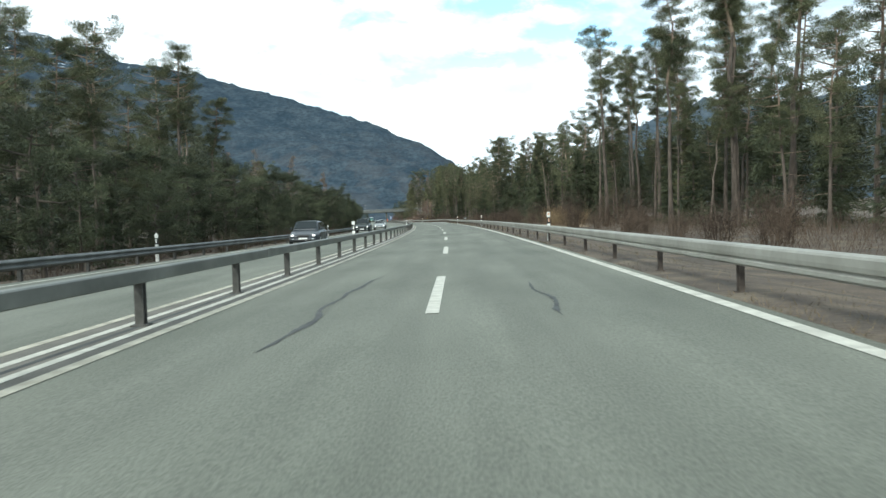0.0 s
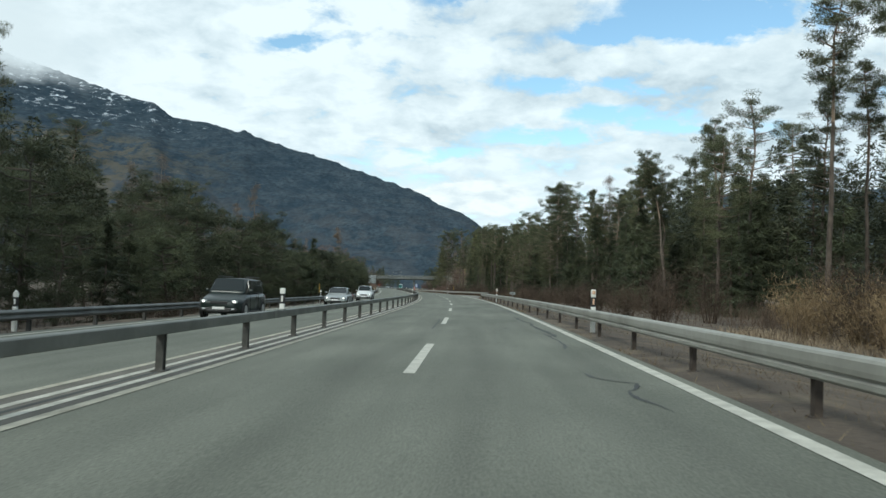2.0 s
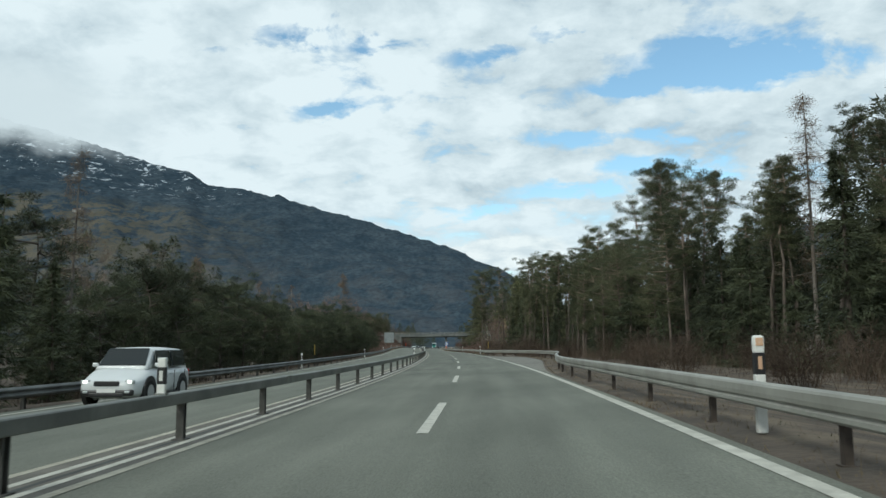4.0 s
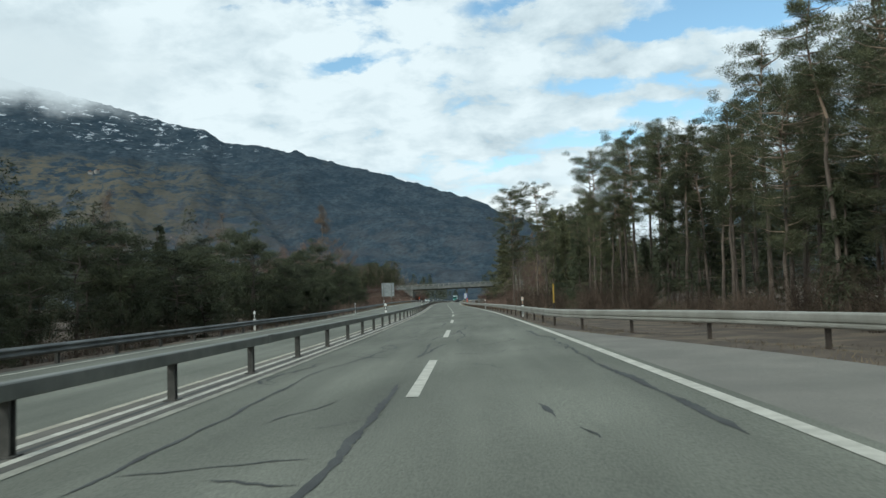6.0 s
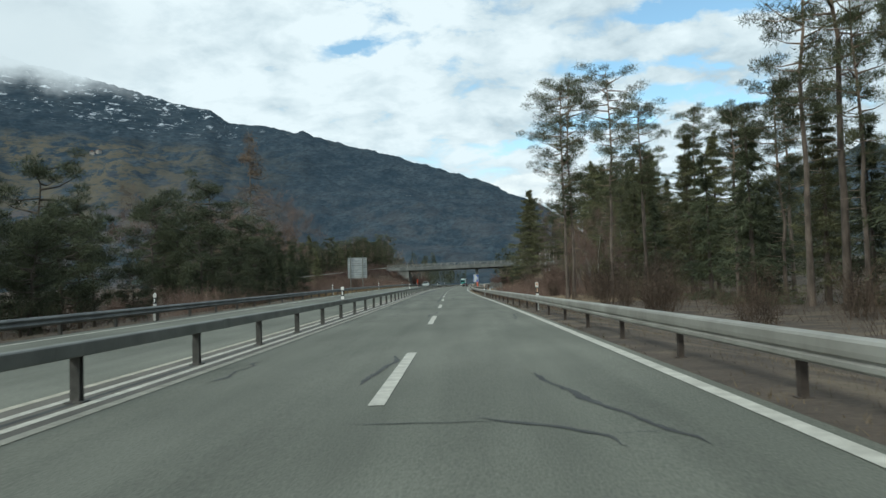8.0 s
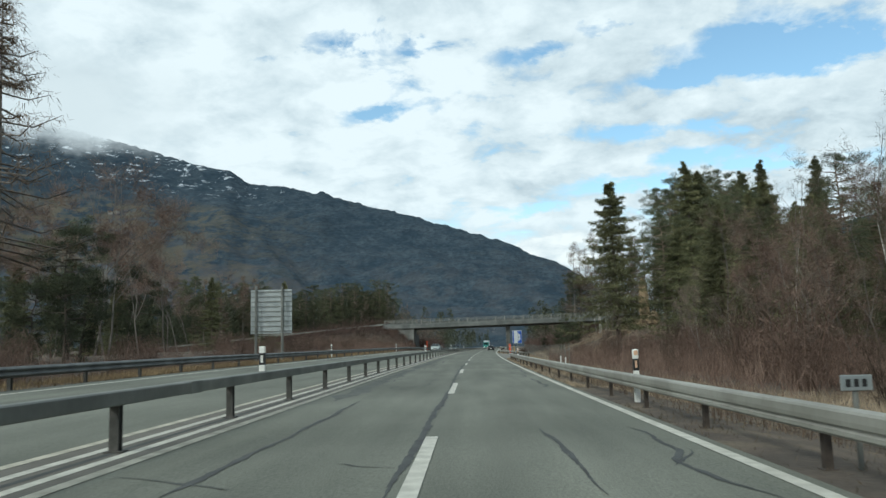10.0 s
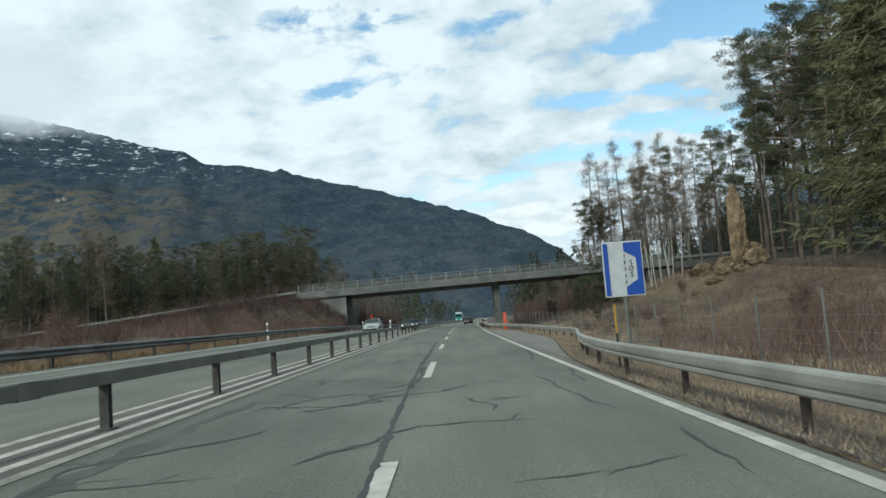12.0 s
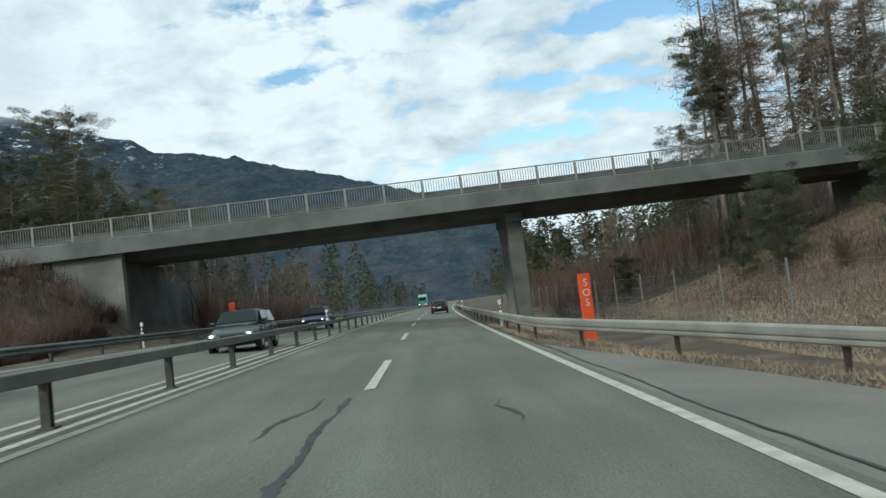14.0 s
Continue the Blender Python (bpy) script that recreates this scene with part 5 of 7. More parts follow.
for s, d in ((491, 25.5), (492.5, 24.6), (493.5, 26.8), (490, 27.4), (495, 25.8), (489, 25.0), (494, 28), (491.5, 26.4), (490.4, 24.8), (492.8, 27.6), (488.6, 26.6), (493.0, 25.4), (489.6, 28.4)):
    plant(SLIM_BIRCHES, s, d, TREE_RNG.uniform(0.55, 0.74))
for s, d, k in ((480, 16, 0.35), (488, 18, 0.62), (489.5, 19.4, 0.7), (487, 20, 0.55), (516, 15, 0.45)):
    plant(BUSHY, s, d, k)
for s in np.arange(432, 500, 4.0):
    plant(RED_SHRUBS if TREE_RNG.random() < 0.4 else SHRUBS, s, TREE_RNG.uniform(15, 30), TREE_RNG.uniform(0.3, 0.6))

# the wood to the left
s = -4.0
while s < 300:
    off = float(outer_line(s)) - 1.2
    for lo, hi in ((3.2, 5.5), (5.5, 9), (9, 14)):
        if TREE_RNG.random() < 0.9:
            plant(BUSHY if TREE_RNG.random() < 0.75 else YOUNG, s + TREE_RNG.uniform(-1.6, 1.6), off - TREE_RNG.uniform(lo, hi), TREE_RNG.uniform(0.55, 1.1) * (0.72 + 0.03 * lo))
    if TREE_RNG.random() < (0.8 if s < 175 else 0.3):
        plant(PINES, s, off - TREE_RNG.uniform(20, 40), TREE_RNG.uniform(0.55, 0.76))
    s += 3.9
for s in np.arange(150, 330, 9):
    plant(BARE if TREE_RNG.random() < 0.6 else LARCHES, s, float(outer_line(s)) - TREE_RNG.uniform(16, 30), TREE_RNG.uniform(0.6, 0.95))
for s, d, k in ((332, -21, 1.0), (337, -24, 1.1), (344, -20, 0.9), (349, -23, 0.95), (356, -19.5, 0.8), (362, -23, 0.9), (398, -27, 1.1), (404, -30, 0.9)):
    plant(BUSHY, s, d - 4, k)
plant(SPRUCES[2], 432, -36, 0.75)
plant(SPRUCES[2], 448, -33, 0.62)
for s in np.arange(300, 492, 2.6):
    plant(RED_SHRUBS if TREE_RNG.random() < 0.6 else SHRUBS, s, float(outer_line(s)) - TREE_RNG.uniform(5, 14), TREE_RNG.uniform(0.5, 1.0))
for s in np.arange(470, 501, 1.3):
    for _ in range(2):
        plant(SHRUBS if TREE_RNG.random() < 0.4 else RED_SHRUBS, s, -TREE_RNG.uniform(17, 62), TREE_RNG.uniform(0.4, 0.7) * (0.45 if s > 490 else 1.0))
for s in np.arange(522, 575, 5.0):
    for _ in range(5):
        plant(PINES if TREE_RNG.random() < 0.7 else SPRUCES, s + TREE_RNG.uniform(-2, 2), -TREE_RNG.uniform(26, 95), TREE_RNG.uniform(0.75, 1.0))
for s, d, k in ((326, -21, 1.2), (331, -19, 1.1), (336, -23, 1.3), (342, -20, 1.1), (348, -26, 1.3), (330, -27, 1.4), (339, -29, 1.3)):
    plant(BUSHY, s, d, k)
for s, d, k in ((352, -31, 0.8), (360, -28, 0.85), (368, -34, 0.8), (375, -38, 0.8)):
    plant(BARE, s, d, k)
for s, d, k in ((42, -21, 0.66), (46, -26, 0.74), (50, -22, 0.68), (54, -29, 0.8), (58, -23, 0.72), (62, -27, 0.84), (66, -22, 0.8), (70, -30, 0.98), (75, -24, 0.86), (80, -28, 0.95), (86, -25, 0.85), (38, -24, 0.7), (34, -28, 0.8)):
    plant(PINES, s, d, k)
for s, d in ((60, -36), (68, -42), (74, -33), (83, -38), (90, -46), (97, -35), (105, -41), (112, -48), (118, -36), (126, -44)):
    plant(PINES, s, d, TREE_RNG.uniform(0.62, 0.8))
for s in np.arange(516, 640, 5.0):
    for _ in range(2):
        plant(BARE if TREE_RNG.random() < 0.6 else SHRUBS, s, -TREE_RNG.uniform(17, 30), TREE_RNG.uniform(0.5, 0.9))
    plant(BARE if s < 560 else PINES, s, TREE_RNG.uniform(13, 24), TREE_RNG.uniform(0.4, 0.6))
for s in np.arange(513, 545, 5.0):
    plant(LARCHES if TREE_RNG.random() < 0.8 else PINES, s, TREE_RNG.uniform(24, 52), TREE_RNG.uniform(0.9, 1.15))
for s, d, k in ((496, 17.0, 0.5), (498, 18.2, 0.6), (500, 16.8, 0.5)):
    plant(BUSHY, s, d, k)
for s, d, k in ((476, 39, 1.3), (479, 42, 1.35), (484, 37, 1.25), (473, 41, 1.35), (482, 45, 1.4), (477, 47, 1.4)):
    plant([PINES[1], PINES[3], PINES[0]], s, d, k)
for s, d, k in ((470, 43, 1.2), (486, 41, 1.25), (474, 36.5, 1.15), (488, 47, 1.3)):
    plant(FULL_PINES, s, d, k)
for s, d, k in ((218, 24.5, 1.08), (222, 27, 1.15), (215, 23.5, 1.05), (226, 27.5, 1.12), (220, 31, 1.15)):
    plant([PINES[1], PINES[3], THIN[0]], s, d, k)
for s, d, k in ((266, 20, 0.92), (270, 22, 0.98), (274, 19.5, 0.92), (278, 22, 0.98), (283, 20, 0.95), (288, 21.5, 1.0), (280, 25, 1.02), (272, 26, 1.0), (294, 19, 1.0), (300, 20, 1.0)):
    plant([PINES[0], PINES[2], PINES[3], PINES[5]], s, d, k)
for s in np.arange(150, 300, 4.4):
    plant(BUSHY, s + TREE_RNG.uniform(-1.5, 1.5), -TREE_RNG.uniform(15.4, 18.5), TREE_RNG.uniform(0.45, 0.75))
for s, d, k in ((346, 21.5, 1.0), (349, 24, 1.05), (343, 23, 1.0), (340, 26, 1.1)):
    plant(NEAR_SPRUCES, s, d, k)
for s in np.arange(482, 497, 0.95):
    for _ in range(2):
        plant(SHRUBS if TREE_RNG.random() < 0.7 else RED_SHRUBS, s, -TREE_RNG.uniform(14.5, 42), TREE_RNG.uniform(0.3, 0.6))
for s, d, k in ((377, -26, 0.95), (380, -28.5, 1.05), (373, -25, 0.85), (376, -29, 0.9)):
    plant(BUSHY, s, d, k)
for s, d, k in ((383, -27, 1.25), (387, -30, 1.35), (391, -28, 1.2), (395, -33, 1.4), (399, -29, 1.2), (404, -35, 1.4), (410, -32, 1.2), (389, -36, 1.45), (401, -41, 1.4), (415, -39, 1.3), (424, -36, 1.1), (432, -42, 1.2), (440, -38, 1.0)):
    plant(BROWN_BARE, s, d, k)
# lone spruces in the valley beyond the bridge ramp
for s, d, k in ((571.5, -85.3, 1.25), (587, -126, 1.3), (590, -131, 1.2)):
    plant([SPRUCES[3], SPRUCES[1]], s, d, k)
for s, d, k in ((516, -22.5, 0.6), (518, -25, 0.66), (521, -27, 0.64), (517, -31, 0.68), (523, -24, 0.66), (520, -34.5, 0.7), (519, -29, 0.6), (522, -33, 0.68), (518, -37, 0.62), (524, -40, 0.72), (520, -44, 0.66), (527, -47, 0.74), (530, -36, 0.72), (523, -51, 0.7), (532, -30, 0.7), (534, -43, 0.76), (519, -48, 0.6), (538, -52, 0.78)):
    plant(FULL_PINES, s, d, k)
for s, d, k in ((516, -55, 0.9), (520, -60, 1.0), (518, -66, 0.95), (525, -58, 1.05), (530, -63, 1.1), (522, -71, 1.0), (536, -58, 1.1), (528, -76, 1.0)):
    plant(BROWN_BARE if TREE_RNG.random() < 0.6 else LARCHES[1:2], s, d, k * (1.0 if s < 525 else 0.9))
for s, d, k in ((351, -29, 1.0), (356, -33, 1.1), (360, -27, 0.9), (364, -36, 1.15), (369, -31, 1.0), (374, -39, 1.2), (379, -34, 1.0), (354, -39, 1.2), (347, -33, 1.0)):
    plant(BROWN_BARE, s, d, k)
for s in np.arange(316, 352, 2.4):
    plant(BUSHY if TREE_RNG.random() < 0.5 else YOUNG, s, -TREE_RNG.uniform(15.6, 19.5), TREE_RNG.uniform(0.42, 0.75))
for s, d, k in ((388, -37, 0.6), (394, -41, 0.68), (399, -36, 0.55), (404, -43, 0.7), (410, -39, 0.6), (384, -44, 0.66), (416, -45, 0.66)):
    plant(SPRUCES[2], s, d, k)
for s in np.arange(488, 501, 0.8):
    plant(RED_SHRUBS, s, -TREE_RNG.uniform(13.6, 20), TREE_RNG.uniform(0.35, 0.6))
for s, d, k in ((548, -17.5, 0.8), (556, -18, 0.85), (580, -17, 0.9), (590, -19, 0.85), (566, -16.5, 0.7), (600, 15, 0.8), (585, 14, 0.7), (545, -19, 0.62), (547, -20, 0.6), (575, -18, 0.6), (620, 17, 0.7)):
    plant(BIRCHES, s, d, k)


def far_woods(name, label, boxes, count, seed, low=9, high=17):
    """Woods too far to count: many small conifers in one mesh."""
    rng = np.random.default_rng(seed)
    vs = []
    for s0, s1, d0, d1, share in boxes:
        for _ in range(int(count * share)):
            s_, d_ = rng.uniform(s0, s1), rng.uniform(d0, d1)
            hh = rng.uniform(low, high)
            base = spots(s_, d_, 0)
            near = s0 < 515
            close = 510 <= s0 < 530
            n = 640 if close else 620 if near else 240
            t = rng.random(n) ** 0.7
            wid = (0.30 * hh) * (1 - t) ** rng.uniform(0.4, 0.9) * 0.5 + 0.25
            a = rng.uniform(0, 6.28, n)
            r = wid * np.sqrt(rng.random(n))
            pos = base + np.stack([np.cos(a) * r, np.sin(a) * r, hh * (0.12 + 0.86 * t)], 1)
            d = np.stack([np.cos(a), np.sin(a), rng.normal(-0.1, 0.4, n)], 1) + rng.normal(0, 0.3, (n, 3))
            d /= np.linalg.norm(d, axis=1)[:, None]
            sd = np.cross(d, rng.normal(0, 1, (n, 3)))
            sd /= np.linalg.norm(sd, axis=1)[:, None]
            w_, l_ = (0.06, 0.45) if close else (0.062, 0.45) if near else (0.16, 0.75)
            vs.append(np.stack([pos - sd * w_, pos + sd * w_, pos + d * l_], 1).reshape(-1, 3))
    v = np.concatenate(vs)
    ob = put(name, fast_mesh(name, v, np.arange(len(v)).reshape(-1, 3), NEEDLE_FAR))
    tagged(ob, label, "woods", kind="stuff")


far_woods("far_woods", "dense dark conifer wood beyond the first trees",
          [(-20, 330, 34, 62, 0.30), (118, 236, 25, 42, 0.14), (330, 480, 42, 70, 0.16), (420, 560, 46, 80, 0.14), (44, 130, 34, 46, 0.08), (-20, 300, -70, -34, 0.22), (0, 175, -60, -32, 0.10), (518, 570, -100, -26, 0.16), (330, 500, -120, -60, 0.06), (528, 585, -105, -24, 0.10), (575, 1000, -140, -16, 0.16), (560, 1000, 16, 140, 0.16), (512, 560, 30, 70, 0.05), (560, 660, 14, 50, 0.05), (516, 560, -75, -24, 0.05)], 1500, 5)


# ---------------------------------------------------------------- bridge
BR_S, BR_W, BR_L, BR_R, BR_Z = 507.0, 7.6, -21.8, 31.0, 5.85
bridge = empty("road_bridge", place(BR_S, 0, 0))
bridge.matrix_world = Matrix.Translation((bridge.matrix_world.translation.x, bridge.matrix_world.translation.y, 0.0)) @ Matrix.Rotation(radians(7.25), 4, "Z") @ Matrix.Rotation(radians(-0.8), 4, "Y")
tagged(bridge, "grey concrete road bridge with steel railings over the motorway", "bridge")
L = BR_R - BR_L
MID = (BR_L + BR_R) / 2


def solid(name, profile, length, at, mat, parent, label="", bevel=0.0):
    """Extrude a (y, z) section along x."""
    bm = bmesh.new()
    a = [bm.verts.new((at[0] - length / 2, at[1] + y, at[2] + z)) for y, z in profile]
    b = [bm.verts.new((at[0] + length / 2, at[1] + y, at[2] + z)) for y, z in profile]
    n = len(profile)
    bm.faces.new(a[::-1])
    bm.faces.new(b)
    for i in range(n):
        bm.faces.new((a[i], a[(i + 1) % n], b[(i + 1) % n], b[i]))
    bmesh.ops.recalc_face_normals(bm, faces=bm.faces)
    return part(name, bm, mat, parent, label)


h2 = BR_W / 2
solid("deck", [(-h2, 0.45), (-h2, 0.18), (-h2 + 1.0, 0.12), (-h2 + 1.5, -0.35), (h2 - 1.5, -0.35), (h2 - 1.0, 0.12), (h2, 0.18), (h2, 0.45)], L, (MID, 0, BR_Z), CONCRETE_DARK, bridge, "dark concrete deck slab")
for sgn in (-1, 1):
    solid("edge_beam", [(-0.16, 0.02), (0.16, 0.02), (0.16, 0.86), (0.10, 0.92), (-0.16, 0.92)] if sgn > 0 else [(-0.16, 0.02), (0.16, 0.02), (0.16, 0.92), (-0.10, 0.92), (-0.16, 0.86)],
          L, (MID, sgn * (h2 + 0.02), BR_Z - 0.02), FASCIA, bridge, "weathered grey concrete edge beam")
panel_bm = bmesh.new()
for k in range(15):
    box_bm((0.028, 0.028, 0.84), (-0.98 + 0.14 * k, 0, 0.52), bm=panel_bm)
panel_me = bpy.data.meshes.new("baluster_infill")
panel_bm.to_mesh(panel_me)
panel_me.materials.append(STEEL)
hand_bm = box_bm((2.12, 0.06, 0.06), (0, 0, 1.02), 0.008)
hand_me = bpy.data.meshes.new("top_rail")
hand_bm.to_mesh(hand_me)
hand_me.materials.append(STEEL)
foot_bm = box_bm((2.0, 0.04, 0.04), (0, 0, 0.10))
foot_me = bpy.data.meshes.new("bottom_rail")
foot_bm.to_mesh(foot_me)
foot_me.materials.append(STEEL)
rp_bm = box_bm((0.09, 0.07, 1.10), (0, 0, 0.54), 0.006)
rp_me = bpy.data.meshes.new("railing_post")
rp_bm.to_mesh(rp_me)
rp_me.materials.append(STEEL_PALE)
for sgn in (-1, 1):
    n_p = int(L / 2.08)
    for k in range(n_p):
        x = BR_L + 0.3 + (k + 0.5) * (L - 0.6) / n_p
        for nm, me_ in (("top_rail", hand_me), ("bottom_rail", foot_me), ("baluster_infill", panel_me)):
            ob = put(nm, me_, bridge, Matrix.Translation((x, sgn * h2, BR_Z + 0.9)))
            if nm == "baluster_infill":
                ob["kind"] = "stuff"
    for k in range(n_p + 1):
        put("railing_post", rp_me, bridge, Matrix.Translation((BR_L + 0.3 + k * (L - 0.6) / n_p, sgn * h2, BR_Z + 0.88)))
    solid("crash_beam", [(-0.05, 0.45), (0.05, 0.45), (0.08, 0.53), (0.05, 0.6), (0.08, 0.68), (0.05, 0.76), (-0.05, 0.76)], L, (MID, sgn * (h2 - 0.6), BR_Z + 0.55), STEEL_DARK, bridge)
# near pier in the tone darkened for shade, far pier in the light one
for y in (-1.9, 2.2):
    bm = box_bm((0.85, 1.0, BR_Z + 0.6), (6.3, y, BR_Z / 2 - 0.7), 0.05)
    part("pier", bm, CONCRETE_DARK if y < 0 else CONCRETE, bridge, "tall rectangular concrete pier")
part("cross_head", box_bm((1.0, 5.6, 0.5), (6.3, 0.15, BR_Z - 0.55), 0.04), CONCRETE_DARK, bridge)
# abutments coloured dark for the shade that lies on their faces
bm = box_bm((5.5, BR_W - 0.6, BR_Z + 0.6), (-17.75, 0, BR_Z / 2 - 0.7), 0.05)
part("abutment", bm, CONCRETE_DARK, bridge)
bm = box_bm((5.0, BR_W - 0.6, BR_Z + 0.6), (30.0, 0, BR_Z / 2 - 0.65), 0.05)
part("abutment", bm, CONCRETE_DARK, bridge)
# wing wall greyed down in colour for the cloud shade on its front
for x0, x1, y in ((-18.6, -14.95, -h2 + 0.2),):
    bm = bmesh.new()
    vs = [bm.verts.new(v) for v in ((x0, y, 0.3), (x1, y, -0.6), (x1, y, BR_Z + 0.1), (x0, y, BR_Z + 0.1), (x0, y + 0.5, 0.3), (x1, y + 0.5, -0.6), (x1, y + 0.5, BR_Z + 0.1), (x0, y + 0.5, BR_Z + 0.1))]
    for f in ((0, 1, 2, 3), (7, 6, 5, 4), (0, 4, 5, 1), (1, 5, 6, 2), (2, 6, 7, 3), (3, 7, 4, 0)):
        bm.faces.new([vs[i] for i in f])
    bmesh.ops.recalc_face_normals(bm, faces=bm.faces)
    part("wing_wall", bm, CONCRETE_OLD, bridge, "grey concrete wing wall")
# rear wall, its dark colour standing for the shadow behind the abutment
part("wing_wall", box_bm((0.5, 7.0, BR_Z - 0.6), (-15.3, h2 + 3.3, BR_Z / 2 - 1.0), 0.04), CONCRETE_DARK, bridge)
# the road that leads over the bridge falls away to the west and runs level to the east
WEST = bridge.matrix_world @ Matrix.Translation((BR_L, 0, BR_Z)) @ Matrix.Rotation(radians(-3.6), 4, "Y") @ Matrix.Translation((-62, 0, 0))
EAST = bridge.matrix_world @ Matrix.Translation((BR_R, 0, BR_Z))
for frame_m, ln in ((WEST, 62.0), (EAST, 50.0)):
    g = empty("approach_guardrail", frame_m @ Matrix.Translation((0, -h2 + 0.3, 0.8)))
    tagged(g, "steel guardrail along the road that leads to the bridge", "guardrail")
    solid("beam", [(-0.05, 0.45), (0.05, 0.45), (0.08, 0.53), (0.05, 0.6), (0.08, 0.68), (0.05, 0.76), (-0.05, 0.76)], ln, (ln / 2, 0, -0.3), STEEL, g)
    pm = box_post(0.1, 0.1, 0.75, POST_STEEL)
    for k in range(int(ln / 4)):
        put("post", pm, g, Matrix.Translation((1 + 4 * k, 0.1, -0.35)))
    slab = box_bm((ln, BR_W, 0.9), (ln / 2, 0, 0.0), 0.02)
    r2 = part("road", slab, CONCRETE_DARK, None, "", frame_m.copy())
    tagged(r2, "narrow concrete-edged road that leads to the bridge", "road", kind="structure")
    part("surface", box_bm((ln, BR_W - 0.5, 0.03), (ln / 2, 0, 0.465)), ASPHALT, r2)
part("surface", box_bm((L, BR_W - 0.6, 0.03), (MID, 0, BR_Z + 0.465)), ASPHALT, bridge)


# ---------------------------------------------------------------- posts and signs
def delineator(reflect_side):
    t = empty("delineator_post", Matrix.Translation((0, 0, -500)))
    tagged(t, "white plastic delineator post with black band and reflector", "delineator", "delineators along the road")
    bm = bmesh.new()
    for z0, z1 in ((0, 0.72), (0.98, 1.12)):
        box_bm((0.13, 0.10, z1 - z0), (0, 0, (z0 + z1) / 2), 0.018, bm)
    cyl_bm(0.065, 0.02, 0.07, (0, 0, 1.15), 10, "Z", bm)
    part("post", bm, WHITE_PLASTIC, t)
    part("band", box_bm((0.128, 0.098, 0.27), (0, 0, 0.85), 0.01), BLACK_PLASTIC, t, "black band")
    part("reflector", box_bm((0.05, 0.012, 0.16), (0, -0.052, 0.86), 0.003), REFLECTOR if reflect_side > 0 else WHITE_PLASTIC, t)
    if reflect_side > 0:
        part("guide_head", box_bm((0.14, 0.11, 0.16), (0, 0, 1.12), 0.035), WHITE_PLASTIC, t)
        part("head_reflector", box_bm((0.09, 0.012, 0.10), (0, -0.056, 1.12), 0.003), REFLECTOR, t, "pale orange reflector")
    return t


def rail_delineator():
    t = empty("rail_delineator", Matrix.Translation((0, 0, -500)))
    tagged(t, "short white delineator with black band on top of the median rail", "delineator", "delineators on the median rail")
    bm = box_bm((0.12, 0.08, 0.14), (0, 0, 0.07), 0.015)
    box_bm((0.12, 0.08, 0.14), (0, 0, 0.43), 0.015, bm)
    part("post", bm, WHITE_PLASTIC, t)
    part("band", box_bm((0.118, 0.078, 0.24), (0, 0, 0.25), 0.008), BLACK_PLASTIC, t, "black band")
    part("reflector", box_bm((0.05, 0.012, 0.14), (0, -0.042, 0.25), 0.003), WHITE_PLASTIC, t)
    part("bracket", box_bm((0.16, 0.12, 0.02), (0, 0, 0.0), 0.004), STEEL, t)
    return t


dr, dl, dm = delineator(1), delineator(-1), rail_delineator()
for k in range(0, 11):
    s0 = 33.0 + 51.6 * k
    if k not in (3, 8):
        copy_thing(dr, place(s0, float(rail_right(s0)) + 0.22, -0.02))
    copy_thing(dl, place(s0, float(outer_line(s0)) - 1.2, -0.02))


for s0 in (31, 81, 137, 193, 234.5, 288, 340, 392, 444, 497):
    copy_thing(dm, place(s0, -3.6, 0.715))


def steel_leg(x, height, parent):
    bm = bmesh.new()
    for yy in (0.0, 0.42):
        cyl_bm(0.05, 0.05, height, (x, yy, height / 2), 8, "Z", bm)
    for k in range(int(height / 0.7)):
        bmesh.ops.create_cone(bm, cap_ends=True, segments=5, radius1=0.02, radius2=0.02, depth=0.6,
                              matrix=Matrix.Translation((x, 0.21, 0.5 + 0.7 * k)) @ Matrix.Rotation(radians(45 if k % 2 else -45), 4, "X"))
    return part("mast", bm, STEEL, parent, "lattice steel mast")


big_sign = empty("direction_sign", place(381, -14.2, -0.1, 3))
tagged(big_sign, "large road sign seen from its ribbed grey metal back", "sign")
for x in (-0.95, 0.95):
    steel_leg(x, 5.6 if x > 0 else 5.7, big_sign)
part("board", box_bm((3.0, 0.05, 3.2), (0.1, 0.52, 3.8), 0.01), SIGN_GREY, big_sign, "bare aluminium board")
rib = bpy.data.meshes.new("rib")
bm = box_bm((2.96, 0.06, 0.05), (0.1, 0.47, 0))
bm.to_mesh(rib)
bm.free()
rib.materials.append(STEEL)
for k in range(9):
    put("rib", rib, big_sign, Matrix.Translation((0, 0, 2.37 + 0.36 * k)))
part("cross_bar", box_bm((2.0, 0.08, 0.08), (0, 0.2, 2.1)), STEEL, big_sign)


def flat_shape(name, pts, mat, parent, y, label=""):
    bm = bmesh.new()
    f = bm.faces.new([bm.verts.new((x, y, z)) for x, z in pts])
    r = bmesh.ops.extrude_face_region(bm, geom=[f])
    bmesh.ops.translate(bm, vec=(0, 0.006, 0), verts=[v for v in r["geom"] if isinstance(v, bmesh.types.BMVert)])
    bmesh.ops.recalc_face_normals(bm, faces=bm.faces)
    return part(name, bm, mat, parent, label)


